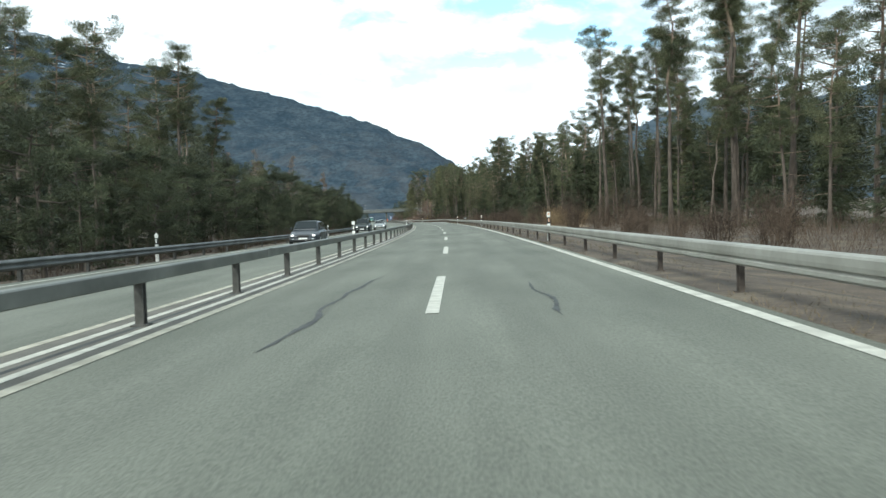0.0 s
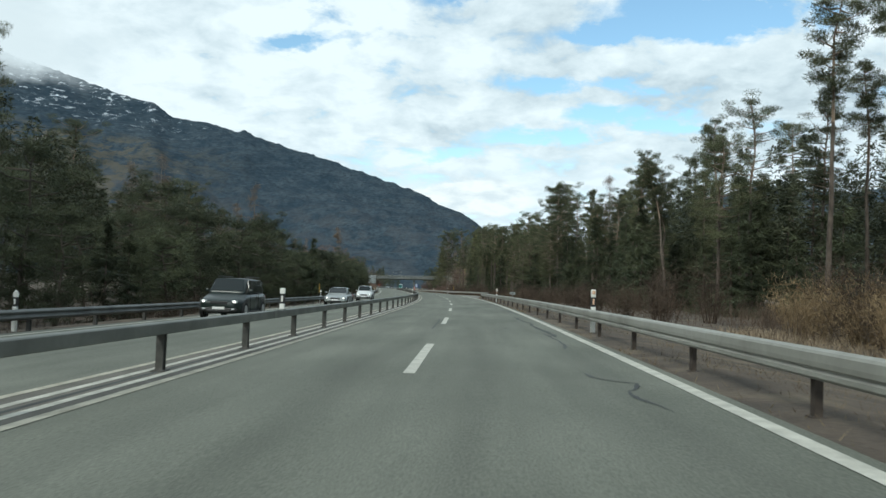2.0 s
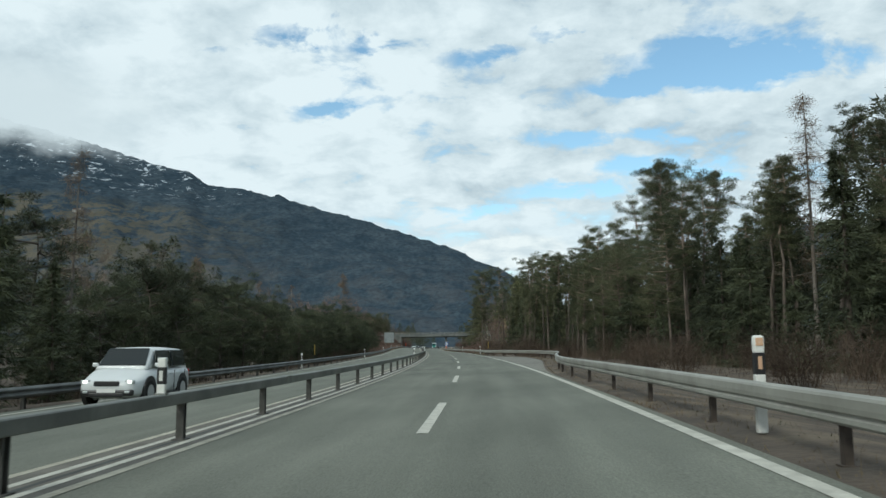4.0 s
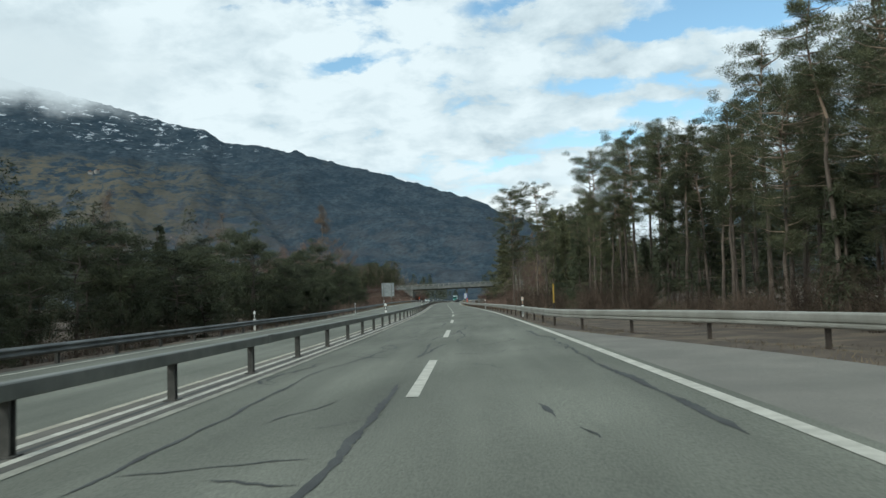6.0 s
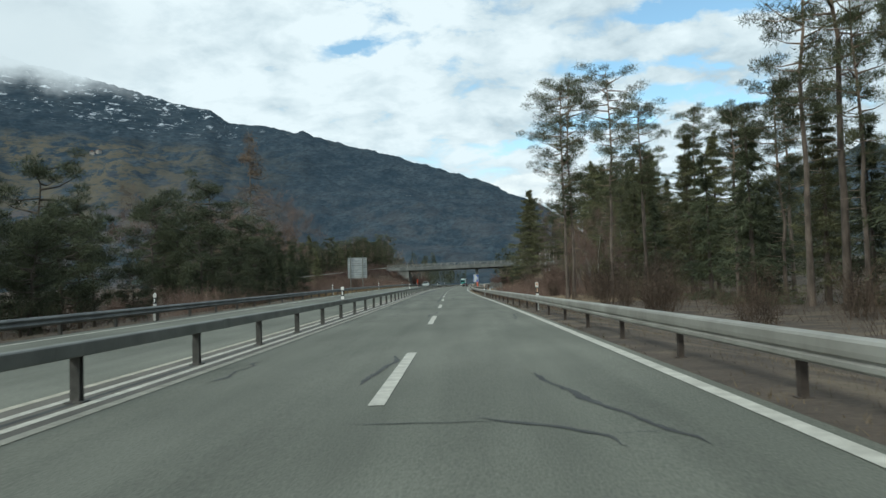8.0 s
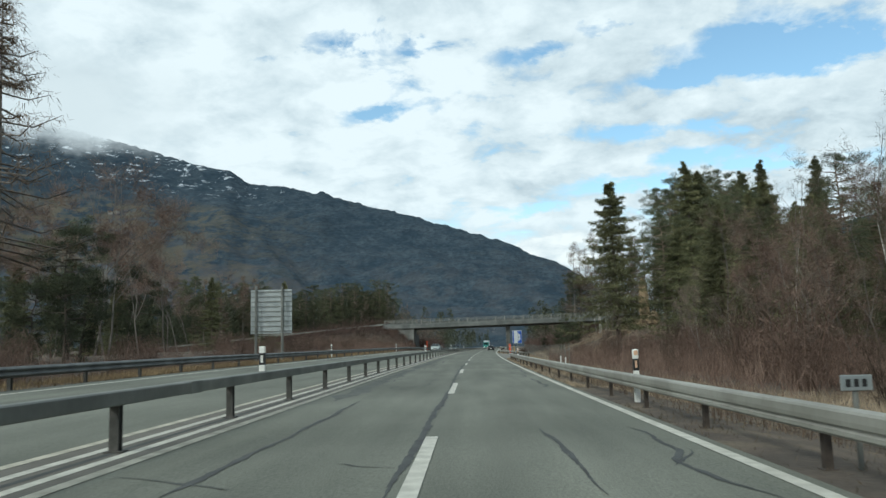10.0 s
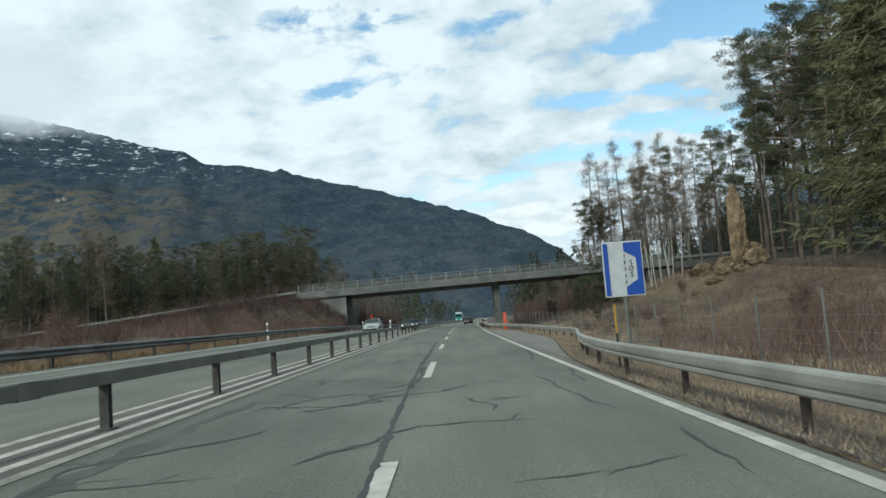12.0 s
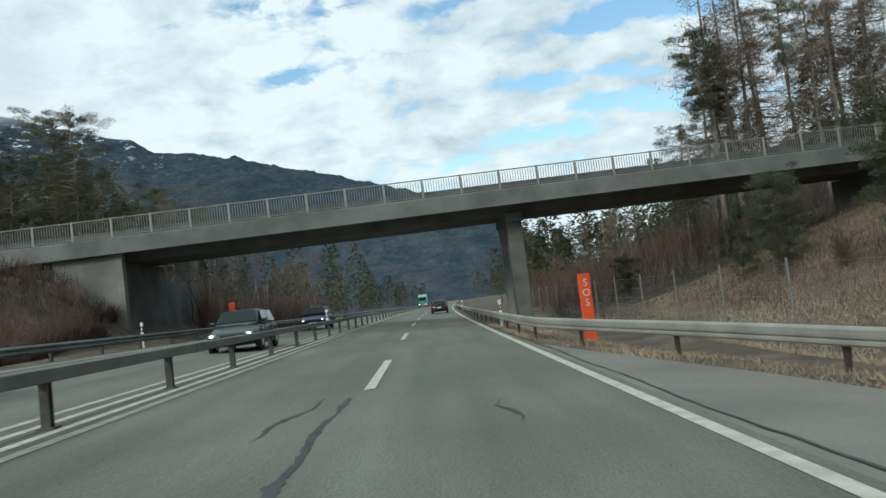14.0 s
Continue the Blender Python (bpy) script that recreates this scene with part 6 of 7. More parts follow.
def lettering(text, size, at, mat, parent):
    cu = bpy.data.curves.new("letter", "FONT")
    cu.body, cu.size, cu.align_x, cu.align_y, cu.extrude = text, size, "CENTER", "CENTER", 0.003
    cu.materials.append(mat)
    tmp = bpy.data.objects.new("letter_source", cu)
    scene.collection.objects.link(tmp)
    me = bpy.data.meshes.new_from_object(tmp.evaluated_get(bpy.context.evaluated_depsgraph_get()))
    bpy.data.objects.remove(tmp)
    return put("letter", me, parent, Matrix.Translation(at) @ Matrix.Rotation(radians(90), 4, "X"))


blue_sign = empty("emergency_bay_sign", place(412.5, 5.1, 0.0, -3))
tagged(blue_sign, "blue and white emergency bay sign on a grey post", "sign")
part("board", box_bm((1.02, 0.04, 1.42), (0, 0.03, 2.45), 0.012), SIGN_WHITE, blue_sign, "white board with frame")
flat_shape("blue_field", [(-0.48, 1.78), (-0.36, 1.78), (-0.36, 3.12), (-0.48, 3.12)], SIGN_BLUE, blue_sign, -0.006)
flat_shape("blue_field", [(0.04, 1.78), (0.48, 1.78), (0.48, 3.12), (0.04, 3.12), (0.04, 2.9), (0.34, 2.72), (0.34, 2.16), (0.04, 1.98)], SIGN_BLUE, blue_sign, -0.006)
for k in range(5):
    flat_shape("dash_mark", [(0.035, 2.06 + 0.17 * k), (0.06, 2.06 + 0.17 * k), (0.06, 2.14 + 0.17 * k), (0.035, 2.14 + 0.17 * k)], BLACK_PLASTIC, blue_sign, -0.007)
for k, ch in enumerate("SOS"):
    lettering(ch, 0.17, (0.2, -0.01, 2.6 - 0.155 * k), BLACK_PLASTIC, blue_sign)
part("post", cyl_bm(0.045, 0.045, 3.1, (0, 0.09, 1.55), 10), STEEL, blue_sign)

sos = empty("emergency_call_pillar", place(487.0, 6.25, -0.05, 8))
tagged(sos, "orange SOS emergency call pillar behind the guardrail", "pillar")
part("body", box_bm((0.38, 0.2, 2.25), (0, 0, 1.13), 0.02), SOS_ORANGE, sos)
for k, ch in enumerate("SOS"):
    lettering(ch, 0.34, (0, -0.106, 1.95 - 0.33 * k), SIGN_WHITE, sos)
sos2 = empty("emergency_call_pillar", place(520.0, -13.6, 0, 180))
tagged(sos2, "orange emergency call pillar beyond the oncoming lanes", "pillar")
part("body", box_bm((0.38, 0.2, 2.2), (0, 0, 1.1), 0.02), SOS_ORANGE, sos2)


def marker_pole(s0, d0, height):
    p = empty("marker_pole", place(s0, d0, -0.1))
    tagged(p, "tall yellow and black marker pole beside the guardrail", "pole")
    bm = cyl_bm(0.028, 0.028, height * 0.55, (0, 0, height * 0.275), 8)
    part("lower_pole", bm, BLACK_PLASTIC, p, "black lower pole")
    part("upper_pole", cyl_bm(0.03, 0.03, height * 0.45, (0, 0, height * 0.775), 8), POLE_YELLOW, p, "yellow upper pole")


marker_pole(224.6, 4.45, 1.75)
marker_pole(137.2, -12.4, 1.9)
marker_pole(195.5, -12.4, 1.9)
marker_pole(412.2, 4.72, 1.6)


def stake(s0, d0, height):
    p = empty("survey_stake", place(s0, d0, -0.1))
    tagged(p, "thin white wooden stake in the thicket beside the road", "stake")
    part("post", box_bm((0.07, 0.07, height), (0, 0, height / 2), 0.006), WHITE_PLASTIC, p)
    part("cap", box_bm((0.09, 0.09, 0.04), (0, 0, height), 0.008), STEEL, p)


stake(379.2, 6.5, 1.15)
stake(376.2, 6.5, 1.1)


def plate_sign(s0, d0, wide, high, z, name, label, board_mat):
    p = empty(name, place(s0, d0, -0.05))
    tagged(p, label, "sign")
    part("board", box_bm((wide, 0.03, high), (0, 0, z), 0.008), board_mat, p)
    part("post", cyl_bm(0.03, 0.03, z, (0, 0.04, z / 2), 8), STEEL, p)
    for k in range(3):
        part("mark", box_bm((wide * 0.14, 0.006, high * 0.5), (-wide * 0.28 + k * wide * 0.26, -0.019, z)), BLACK_PLASTIC, p)
    return p


plate_sign(332.6, 4.5, 0.32, 0.16, 0.9, "distance_plate", "small grey distance plate on a short post", SIGN_GREY)
plate_sign(121.0, 4.5, 0.4, 0.18, 0.92, "distance_plate", "small grey distance plate on a short post", SIGN_GREY)


# wire fence at the foot of the right bank
fence = empty("wire_fence", place(440, 10.6, 0))
tagged(fence, "wire mesh deer fence on thin grey posts", "fence")
inv = fence.matrix_world.inverted()
fp = bpy.data.meshes.new("post")
bm = cyl_bm(0.038, 0.034, 2.25, (0, 0, 1.05), 7)
bm.to_mesh(fp)
fp.materials.append(CONCRETE_OLD)
fence_s = np.arange(402, 540, 5.0)


def fence_d(s):
    return 9.6 + 1.2 * step(s, 400, 440)


for s0 in fence_s:
    put("post", fp, fence, inv @ place(s0, float(fence_d(s0))) @ Matrix.Rotation(0.03 * math.sin(s0), 4, "X"))
for k, z in enumerate((0.15, 0.45, 0.75, 1.1, 1.5, 2.0)):
    verts, faces = [], []
    tube(verts, faces, [tuple(p) for p in spots(fence_s, fence_d(fence_s), z)], [0.005] * len(fence_s), 3)
    w = put("wire", mesh_of("wire", verts, faces, STEEL))
    w.parent, w.matrix_parent_inverse = fence, inv
verts, faces = [], []
for s0 in np.arange(400, 538, 0.6):
    p = spots(s0, fence_d(s0), 0)
    tube(verts, faces, [tuple(p + np.array([0, 0, 0.1])), tuple(p + np.array([0, 0, 2.0]))], [0.003, 0.003], 3)
w = put("wire_mesh", mesh_of("wire_mesh", verts, faces, STEEL))
w.parent, w.matrix_parent_inverse = fence, inv
w["kind"] = "stuff"


# rock pillar on the bank and boulders at its foot
def rock(name, label, s0, d0, rad, height, seed, sharp=1.0):
    rng = np.random.default_rng(seed)
    bm = bmesh.new()
    bmesh.ops.create_icosphere(bm, subdivisions=5, radius=1)
    for v in bm.verts:
        c = v.co.copy()
        n1 = noise.fractal(c * 1.3 + Vector((seed, 0, 0)), 1.0, 2.0, 5)
        n2 = noise.fractal(Vector((c.x * 5, c.y * 5, c.z * 9 + seed)), 1.0, 2.0, 4)
        k = 1 + 0.28 * n1 + 0.10 * n2 * sharp
        taper = 1.0 - 0.1 * max(0, c.z)
        flat = 1.35 if abs(c.z) < 0.8 else 1.0
        sq = min(2.2, max(0.02, 1 - c.z * c.z) ** -0.28) if height > 6 else 1.0
        v.co = Vector((c.x * rad * k * taper * flat * sq, c.y * rad * k * taper * flat * sq, (c.z + 0.85) * height / 1.85 * (1 + 0.06 * n2)))
    ob = part(name, bm, ROCK, None, "", place(s0, d0, -0.9 if height > 6 else -0.3))
    tagged(ob, label, "rock")


rock("rock_pillar", "tall ochre weathered rock pillar on the wooded bank", 480, 32.3, 0.66, 9.8, 4, 2.6)
rock("boulder", "ochre boulder at the foot of the rock pillar", 477.5, 29.6, 0.7, 1.4, 6)
rock("boulder", "ochre boulder at the foot of the rock pillar", 478, 33.4, 0.9, 2.2, 7)
for s0, d0, r0, h0, sd in ((479, 30.4, 0.8, 2.0, 12), (481, 34.2, 0.9, 2.6, 13), (476, 31.0, 0.6, 1.0, 14), (474.5, 27.5, 0.7, 1.0, 15), (483, 29.0, 0.8, 1.6, 16), (472, 25.0, 0.5, 0.7, 17)):
    rock("boulder", "ochre boulder at the foot of the rock pillar", s0, d0, r0, h0, sd, 1.6)
rock("boulder", "small pale boulder on the bank", 466, 22.0, 0.45, 0.6, 8)
rock("boulder", "small pale boulder on the bank", 462, 25.0, 0.4, 0.55, 9)


# ---------------------------------------------------------------- vehicles
def loft(stations, sides=6, power=3.2):
    """Rounded sections (y, half width, bottom, top) joined into a closed hull."""
    bm = bmesh.new()
    rings = []
    n = sides * 4
    for y, w, z0, z1 in stations:
        ring = []
        for k in range(n):
            a = 2 * math.pi * k / n
            c, s_ = math.cos(a), math.sin(a)
            x = math.copysign(abs(c) ** (2 / power), c) * w
            z = (z0 + z1) / 2 + math.copysign(abs(s_) ** (2 / power), s_) * (z1 - z0) / 2
            ring.append(bm.verts.new((x, y, z)))
        rings.append(ring)
    for a, b in zip(rings, rings[1:]):
        for k in range(n):
            bm.faces.new((a[k], a[(k + 1) % n], b[(k + 1) % n], b[k]))
    bm.faces.new(rings[0])
    bm.faces.new(rings[-1][::-1])
    bmesh.ops.recalc_face_normals(bm, faces=bm.faces)
    return bm


def car_paint(name, colour, metal=0.1):
    m = material(name, colour, tuple(min(1, v * 1.06) for v in colour), 2, 0.32, metal, spec=0.45)
    m.node_tree.nodes["Principled BSDF"].inputs["Coat Weight"].default_value = 0.12
    return m


def quad_part(name, pts, mat, parent, thick=0.012, label=""):
    bm = bmesh.new()
    f = bm.faces.new([bm.verts.new(p) for p in pts])
    bm.normal_update()
    nrm = f.normal.copy()
    if nrm.dot(f.calc_center_median() - Vector((0, 0, 0.9))) < 0:
        nrm.negate()
    r = bmesh.ops.extrude_face_region(bm, geom=[f])
    bmesh.ops.translate(bm, vec=nrm * thick, verts=[v for v in r["geom"] if isinstance(v, bmesh.types.BMVert)])
    bmesh.ops.recalc_face_normals(bm, faces=bm.faces)
    return part(name, bm, mat, parent, label)


def car(label, paint, length, width, height, hood, cabin_back, boxy, lights, s0, d0, turn, name="car"):
    """Front towards +y. hood: its length; cabin_back: how far the cabin stops short of the tail."""
    c = empty(name, place(s0, d0, 0.0, turn))
    tagged(c, label, "car", "cars on the road")
    hl, hw, belt = length / 2, width / 2, height * 0.62
    ground_z = 0.2
    st = [(hl - 0.02, hw * 0.70, 0.34, belt * 0.66), (hl - 0.14, hw * 0.88, 0.26, belt * 0.74), (hl - 0.5, hw * 0.98, ground_z, belt * 0.84), (hl - hood * 0.8, hw, ground_z, belt * 0.93),
          (hl - hood, hw, ground_z, belt), (0, hw, ground_z, belt * 1.02), (-hl + cabin_back + 0.2, hw, ground_z, belt * 1.03), (-hl + 0.35, hw * 0.97, ground_z, belt * 1.0), (-hl + 0.1, hw * 0.9, 0.28, belt * 0.94), (-hl, hw * 0.78, 0.36, belt * 0.86)]
    part("body", loft(st, 6, 4.2), paint, c, smooth=True)
    y1, y2 = hl - hood, hl - hood - (0.75 if not boxy else 0.55)
    y4 = -hl + cabin_back
    y3 = y4 + (0.55 if boxy < 2 else 0.25)
    top_w, bot_w = hw * 0.74, hw * 0.93
    zt, zb = height - 0.03, belt * 0.97
    cab = loft([(y1, bot_w * 0.9, zb - 0.05, zb + 0.05), ((y1 + y2) / 2, bot_w * 0.88, zb - 0.1, (zb + zt) / 2 + 0.03), (y2, top_w * 1.04, zb - 0.1, zt - 0.02), ((y2 + y3) / 2, top_w * 1.05, zb - 0.1, zt),
                (y3, top_w * 1.03, zb - 0.1, zt - 0.04), (y4, bot_w * 0.86, zb - 0.08, zb + 0.08)], 6, 5)
    part("cabin", cab, paint, c, smooth=True)
    e = 0.03
    quad_part("windscreen", [(-bot_w * 0.82, y1 - 0.06, zb + 0.10), (bot_w * 0.82, y1 - 0.06, zb + 0.10), (top_w * 0.9, y2 + 0.02, zt - 0.06), (-top_w * 0.9, y2 + 0.02, zt - 0.06)], GLASS_DARK, c, 0.035)
    quad_part("rear_window", [(bot_w * 0.8, y4 + 0.05, zb + 0.14), (-bot_w * 0.8, y4 + 0.05, zb + 0.14), (-top_w * 0.88, y3 - 0.02, zt - 0.09), (top_w * 0.88, y3 - 0.02, zt - 0.09)], GLASS_DARK, c, 0.035)
    ym = (y2 + y3) / 2
    for sg in (-1, 1):
        for a0, a1, b0, b1 in ((y1 - 0.45, ym + 0.05, y2 - 0.08, ym + 0.04), (ym - 0.05, y4 + 0.35, ym - 0.04, y3 + 0.06)):
            pts = [(sg * bot_w * 0.965, a0, zb + 0.06), (sg * bot_w * 0.965, a1, zb + 0.06), (sg * top_w * 1.05, b1, zt - 0.10), (sg * top_w * 1.05, b0, zt - 0.10)]
            quad_part("side_window", pts if sg > 0 else pts[::-1], GLASS_DARK, c, 0.02)
        part("mirror", box_bm((0.16, 0.09, 0.11), (sg * (hw + 0.03), y1 - 0.35, zb + 0.12), 0.03), paint, c)
        lit = HEADLIGHT if lights else SIGN_WHITE
        part("headlight", box_bm((0.27, 0.08, 0.11), (sg * hw * 0.70, hl - 0.09, belt * 0.66), 0.03), SIGN_GREY, c, "headlamp housing")
        part("lamp", box_bm((0.13, 0.05, 0.09), (sg * hw * 0.70, hl - 0.062, belt * 0.66), 0.02), lit, c)
        part("fog_lamp", box_bm((0.14, 0.05, 0.07), (sg * hw * 0.66, hl - 0.005, 0.40), 0.02), SIGN_GREY, c)
        part("sill", box_bm((0.04, length * 0.52, 0.12), (sg * (hw - 0.012), 0, 0.26), 0.015), BLACK_PLASTIC, c)
        for y_ in (y1 - 0.5, (y2 + y3) / 2, y4 + 0.55):
            part("door_seam", box_bm((0.012, 0.014, belt * 0.6), (sg * (hw + 0.0), y_, belt * 0.62)), BLACK_PLASTIC, c)
        part("door_handle", box_bm((0.03, 0.2, 0.035), (sg * (hw + 0.008), (y2 + y3) / 2 + 0.25, belt * 0.82), 0.01), paint, c)
        for yy in (hl - 0.82, -hl + 0.78):
            r_ = 0.31 if height < 1.6 else 0.35
            part("wheel_arch", cyl_bm(r_ * 1.2, r_ * 1.2, 0.12, (sg * (hw - 0.052), yy, r_ + 0.03), 24, "X"), BLACK_PLASTIC, c)
        if boxy == 2 and height > 1.65:
            part("roof_rail", box_bm((0.04, (y2 - y3) * 0.9, 0.04), (sg * top_w * 0.9, (y2 + y3) / 2, height + 0.02), 0.012), BLACK_PLASTIC, c)
        part("tail_light", box_bm((0.22, 0.08, 0.22), (sg * hw * 0.80, -hl + 0.08, belt * 0.80), 0.03), TAIL, c)
    part("grille", box_bm((hw * 0.8, 0.05, 0.13), (0, hl - 0.012, belt * 0.62), 0.02), BLACK_PLASTIC, c)
    part("air_intake", box_bm((hw * 1.1, 0.06, 0.11), (0, hl - 0.0, 0.33), 0.03), BLACK_PLASTIC, c)
    part("bumper", box_bm((hw * 1.66, 0.16, 0.16), (0, hl - 0.07, 0.38), 0.05), BLACK_PLASTIC if boxy == 2 else paint, c)
    part("bumper", box_bm((hw * 1.7, 0.14, 0.18), (0, -hl + 0.05, 0.42), 0.05), BLACK_PLASTIC if boxy == 2 else paint, c)
    part("number_plate", box_bm((0.5, 0.015, 0.1), (0, hl + 0.012, 0.44)), PLATE, c)
    part("number_plate", box_bm((0.4, 0.015, 0.1), (0, -hl - 0.025, 0.62)), PLATE, c)
    r = 0.31 if height < 1.6 else 0.35
    for sg in (-1, 1):
        for yy in (hl - 0.82, -hl + 0.78):
            wh = part("wheel", cyl_bm(r * 0.35, r * 0.35, 0.2, (0, 0, 0), 10, "X"), BLACK_PLASTIC, c, m=Matrix.Translation((sg * (hw - 0.085), yy, r)))
            ty = cyl_bm(r, r, 0.2, (0, 0, 0), 24, "X")
            bmesh.ops.bevel(ty, geom=[e_ for e_ in ty.edges if abs(e_.verts[0].co.x - e_.verts[1].co.x) < 1e-4 and len(e_.link_faces) == 2 and any(len(f.verts) > 4 for f in e_.link_faces)], offset=0.03, segments=2, affect="EDGES")
            part("tyre", ty, RUBBER, wh, smooth=False)
            part("rim", cyl_bm(r * 0.62, r * 0.55, 0.215, (0, 0, 0), 14, "X"), RIM, wh)
    return c


car("black hatchback driving ahead in the same lane", car_paint("black_paint", (0.012, 0.012, 0.014)), 4.1, 1.74, 1.44, 1.0, 0.12, 1, False, 545, 1.75, 0)
car("dark grey hatchback with lit headlights in the oncoming lane", car_paint("dark_grey_paint", (0.035, 0.042, 0.05)), 4.2, 1.76, 1.5, 1.0, 0.12, 1, True, 48, -8.3, 180)
car("dark green off-road car with lit headlights", car_paint("dark_green_paint", (0.012, 0.020, 0.018)), 4.4, 1.8, 1.72, 1.05, 0.08, 2, True, 96.6, -9.3, 180)
car("silver saloon car with lit headlights", car_paint("silver_paint", (0.30, 0.32, 0.32), 0.5), 4.47, 1.74, 1.40, 1.25, 0.75, 0, True, 123, -8.6, 180)
car("white compact van with lit headlights", car_paint("white_paint", (0.58, 0.60, 0.60), 0.0), 4.0, 1.72, 1.62, 0.85, 0.06, 2, True, 149, -9.1, 180)
car("pale silver-green saloon car in the oncoming lane", car_paint("silver_green_paint", (0.34, 0.38, 0.36), 0.4), 4.5, 1.75, 1.42, 1.2, 0.7, 0, False, 473.0, -7.9, 180)
car("dark green hatchback with lit headlights", car_paint("bottle_green_paint", (0.014, 0.03, 0.026)), 4.0, 1.7, 1.42, 1.0, 0.12, 1, True, 488.5, -5.4, 180)
car("dark blue compact car with lit headlights", car_paint("dark_blue_paint", (0.015, 0.022, 0.06)), 3.9, 1.7, 1.5, 0.95, 0.1, 1, True, 513, -6.4, 180)


def truck(s0, d0):
    t = empty("truck", place(s0, d0, 0, 180))
    tagged(t, "green and white lorry in the oncoming lane", "truck")
    green = car_paint("truck_green", (0.05, 0.22, 0.20), 0.0)
    part("cab", box_bm((2.45, 2.0, 2.5), (0, 3.4, 1.85), 0.18), green, t)
    part("windscreen", box_bm((2.1, 0.06, 0.85), (0, 4.42, 2.35), 0.02), GLASS_DARK, t)
    part("cargo_box", box_bm((2.5, 7.4, 2.7), (0, -1.5, 2.4), 0.05), SIGN_WHITE, t, "white cargo box")
    part("chassis", box_bm((2.2, 9.4, 0.3), (0, -0.4, 0.85), 0.03), BLACK_PLASTIC, t)
    part("bumper", box_bm((2.4, 0.2, 0.45), (0, 4.42, 0.65), 0.06), green, t)
    for sg in (-1, 1):
        part("headlight", box_bm((0.35, 0.06, 0.2), (sg * 0.9, 4.53, 0.85), 0.03), HEADLIGHT, t)
        for yy in (3.4, -2.2, -3.5):
            part("wheel", cyl_bm(0.5, 0.5, 0.3, (sg * 1.05, yy, 0.5), 20, "X"), RUBBER, t)


truck(700, -6.0)


# ---------------------------------------------------------------- undergrowth and grass
def thicket(name, label, boxes, count, low, high, width, mat, seed, tilt=0.35):
    """Stems and twigs too many to count, scattered over stretches of ground (s0, s1, d0, d1, share)."""
    rng = np.random.default_rng(seed)
    vs = []
    for s0, s1, d0, d1, share in boxes:
        n = int(count * share)
        # clustered, with gaps
        cs, cd = rng.uniform(s0, s1, max(4, n // 120)), rng.uniform(0, 1, max(4, n // 120))
        pick = rng.integers(0, len(cs), n)
        s_ = np.clip(cs[pick] + rng.normal(0, 1.3, n), s0, s1)
        off = np.clip(cd[pick] + rng.normal(0, 0.16, n), 0, 1)
        d_ = d0(s_) + off * d1 if callable(d0) else d0 + off * (d1 - d0)
        p = spots(s_, d_, -0.05)
        ln = (low + (high - low) * rng.random(n) ** 1.6)[:, None]
        dirv = np.stack([rng.normal(0, tilt, n), rng.normal(0, tilt, n), np.ones(n)], 1)
        dirv /= np.linalg.norm(dirv, axis=1)[:, None]
        lift = (rng.random(n) ** 2 * high * 0.45)[:, None] * np.array([0, 0, 1]) if high > 1 else 0
        p = p + lift
        a = rng.uniform(0, 6.28, n)
        side = np.stack([np.cos(a), np.sin(a), 0 * a], 1) * width * (0.6 + 0.8 * rng.random(n))[:, None]
        vs.append(np.stack([p - side, p + side, p + dirv * ln], 1).reshape(-1, 3))
    v = np.concatenate(vs)
    ob = put(name, fast_mesh(name, v, np.arange(len(v)).reshape(-1, 3), mat))
    tagged(ob, label, "undergrowth", kind="stuff")


GRASS = material("dry_grass_blades", (0.11, 0.085, 0.055), (0.23, 0.18, 0.115), 0.4, 0.9, island=0.35, spec=0.2)
GRASS_GREEN = material("winter_grass_blades", (0.060, 0.055, 0.034), (0.115, 0.098, 0.062), 0.4, 0.9, island=0.35, spec=0.2)


def verge_d(s):
    return pave_right(s) + 0.15


def far_d(s):
    return outer_line(s) - 9.0


def far_strip(s):
    return outer_line(s) - 2.6


thicket("dry_grass", "dry tan winter grass on the verge", [(-5, 420, verge_d, 2.6, 0.45), (408, 545, verge_d, 5.0, 0.3), (235, 480, far_strip, 1.8, 0.25)], 70000, 0.03, 0.17, 0.006, GRASS, 21, 0.6)
thicket("verge_grass", "short brown and olive grass on the verge", [(-5, 545, verge_d, 6.0, 0.7), (0, 480, far_strip, 1.8, 0.3)], 60000, 0.03, 0.14, 0.006, GRASS_GREEN, 22, 0.6)
thicket("undergrowth", "tangled brown leafless undergrowth at the forest edge", [(-5, 335, 11, 23, 0.36), (-5, 320, far_d, 6.0, 0.22), (400, 500, 13, 34, 0.22), (500, 560, 10, 34, 0.16)], 95000, 0.3, 1.7, 0.008, TWIGS, 23, 0.5)
thicket("red_undergrowth", "reddish leafless thicket on the slope beside the road", [(350, 428, 9.8, 26, 0.40), (338, 350, 16, 26, 0.03), (300, 480, far_d, 6.5, 0.14), (472, 493, -46, -15, 0.24)], 95000, 0.3, 1.9, 0.009, TWIGS_RED, 24, 0.55)
thicket("dark_thicket", "dark brown leafless thicket beyond the bridge", [(513, 575, -48, -14, 0.78), (514, 570, 12, 30, 0.22)], 75000, 0.8, 4.2, 0.018, TWIGS_DARK_RED, 27, 0.4)
thicket("embankment_scrub", "low reddish scrub on the bridge embankment", [(481, 499, -85, -14.5, 0.8), (498, 503, -60, -15.5, 0.2)], 95000, 0.3, 1.3, 0.016, TWIGS_DARK_RED, 28, 0.6)
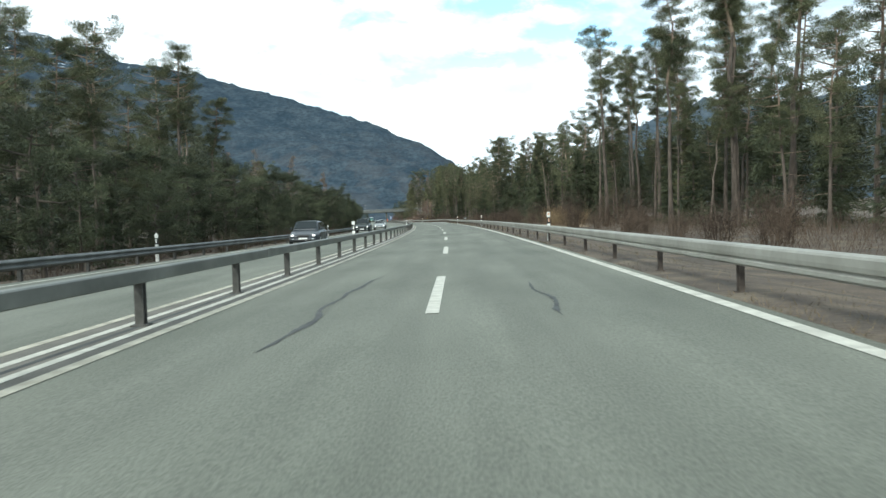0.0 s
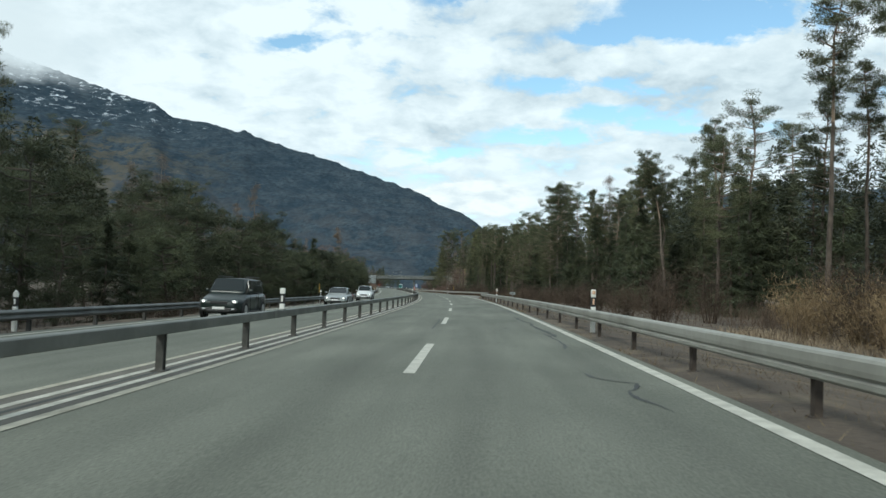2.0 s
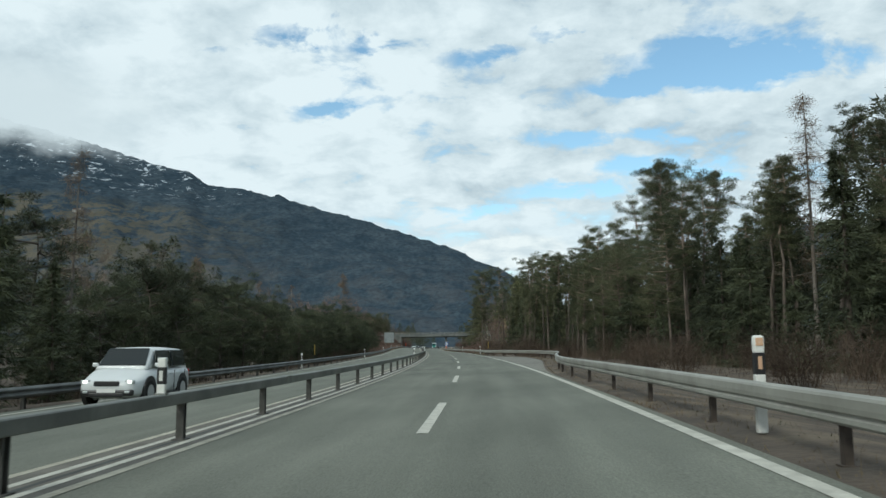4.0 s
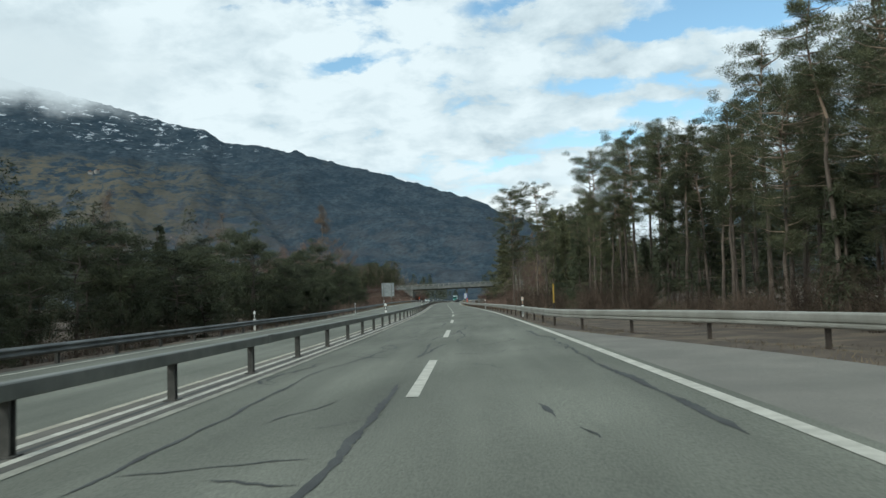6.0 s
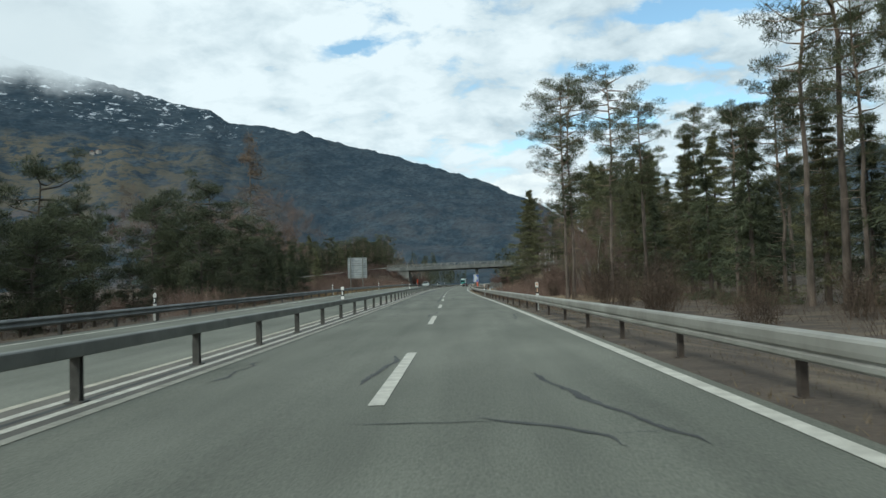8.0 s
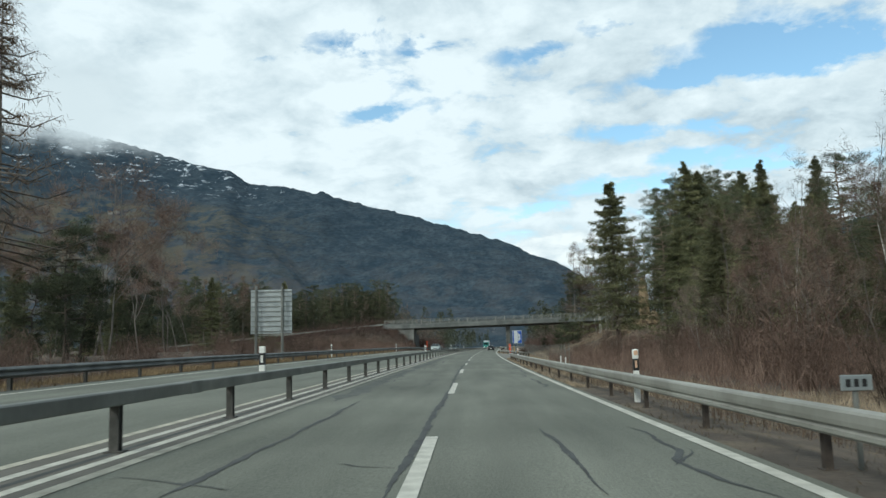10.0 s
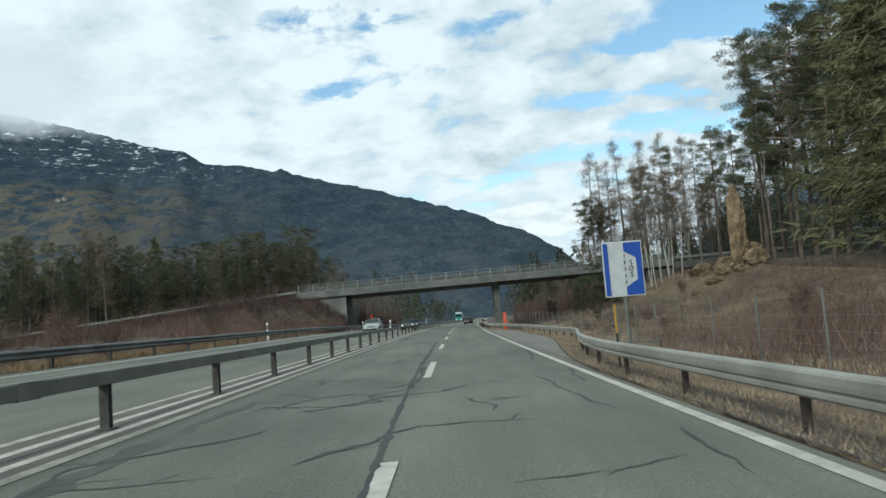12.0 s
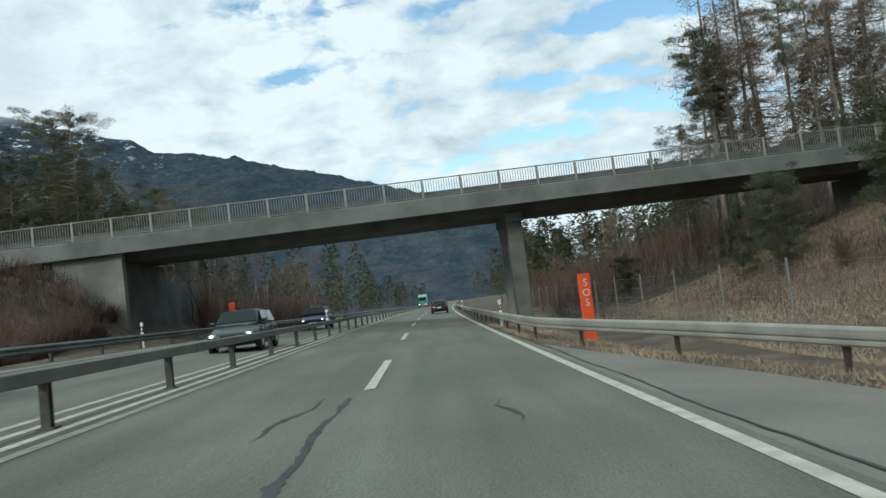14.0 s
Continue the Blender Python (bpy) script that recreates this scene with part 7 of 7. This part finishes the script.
thicket("bank_grass", "tan dry grass and stalks on the bank", [(440, 508, 9.5, 33, 1.0)], 300000, 0.05, 0.26, 0.013, BANK_TAN, 29, 0.6)
thicket("bank_scrub", "low brown scrub scattered over the bank", [(408, 462, 12.5, 34, 0.75), (462, 505, 14, 34, 0.25)], 20000, 0.2, 1.1, 0.012, TWIGS_RED, 31, 0.6)
thicket("far_verge_grass", "tan dry grass beyond the far guardrail", [(335, 445, -14.8, -12.0, 1.0)], 60000, 0.08, 0.36, 0.012, TWIGS_TAN, 32, 0.5)
thicket("verge_stalks", "thin dark stalks on the verge behind the guardrail", [(296, 404, 4.7, 9.0, 1.0)], 9000, 0.2, 0.75, 0.006, TWIGS, 33, 0.3)
thicket("reed_grass", "pale dry grass under the pines", [(322, 352, 7.5, 17, 0.6), (80, 96, 11.5, 15, 0.12), (352, 436, 6.5, 11.5, 0.28)], 52000, 0.12, 0.5, 0.014, BANK_TAN, 25, 0.5)


thicket("roadside_grass", "short pale dry grass under the guardrail", [(350, 436, verge_d, 5.0, 0.7), (436, 500, verge_d, 3.0, 0.3)], 120000, 0.03, 0.2, 0.008, BANK_TAN, 34, 0.6)

# ---------------------------------------------------------------- houses on the far slope
def house(az, r, z, w, l, hgt, turn):
    a = math.radians(az)
    m = Matrix.Translation((MOUNTAIN_EYE[0] - math.sin(a) * r, MOUNTAIN_EYE[1] + math.cos(a) * r, z)) @ Matrix.Rotation(radians(turn), 4, "Z")
    t = empty("house", m)
    tagged(t, "small pale farmhouse on the mountain slope", "house")
    part("wall", box_bm((w, l, hgt + 6), (0, 0, hgt / 2 - 3), 0.05), PLASTER, t)
    bm = bmesh.new()
    e = 0.7
    vs = [bm.verts.new(v) for v in ((-w / 2 - e, -l / 2 - e, hgt - 0.3), (w / 2 + e, -l / 2 - e, hgt - 0.3), (w / 2 + e, l / 2 + e, hgt - 0.3), (-w / 2 - e, l / 2 + e, hgt - 0.3), (0, -l / 2 - e, hgt + w * 0.3), (0, l / 2 + e, hgt + w * 0.3))]
    for f in ((0, 1, 4), (2, 3, 5), (1, 2, 5, 4), (3, 0, 4, 5), (3, 2, 1, 0)):
        bm.faces.new([vs[i] for i in f])
    part("roof", bm, TILE_ROOF, t)
    for k in (-1, 1):
        part("window", box_bm((1.2, 0.08, 1.5), (k * w * 0.22, -l / 2 - 0.03, hgt * 0.6)), GLASS_DARK, t)


bpy.context.view_layer.update()
for az, r, w, l, hgt, turn in ((24.8, 2480, 15, 18, 7, 20), (25.3, 2500, 14, 14, 7, 60), (24.2, 2490, 14, 18, 7, -10), (26.3, 2510, 14, 14, 7, 35), (23.2, 2470, 14, 16, 7, 15), (33.0, 3040, 15, 18, 8, 30), (32.6, 3050, 14, 15, 8, 70)):
    a = math.radians(az)
    x, y = MOUNTAIN_EYE[0] - math.sin(a) * r, MOUNTAIN_EYE[1] + math.cos(a) * r
    hit, spot, *_ = scene.ray_cast(bpy.context.evaluated_depsgraph_get(), Vector((x, y, 2000)), Vector((0, 0, -1)))
    house(az, r, spot.z if hit else 0, w, l, hgt, turn)
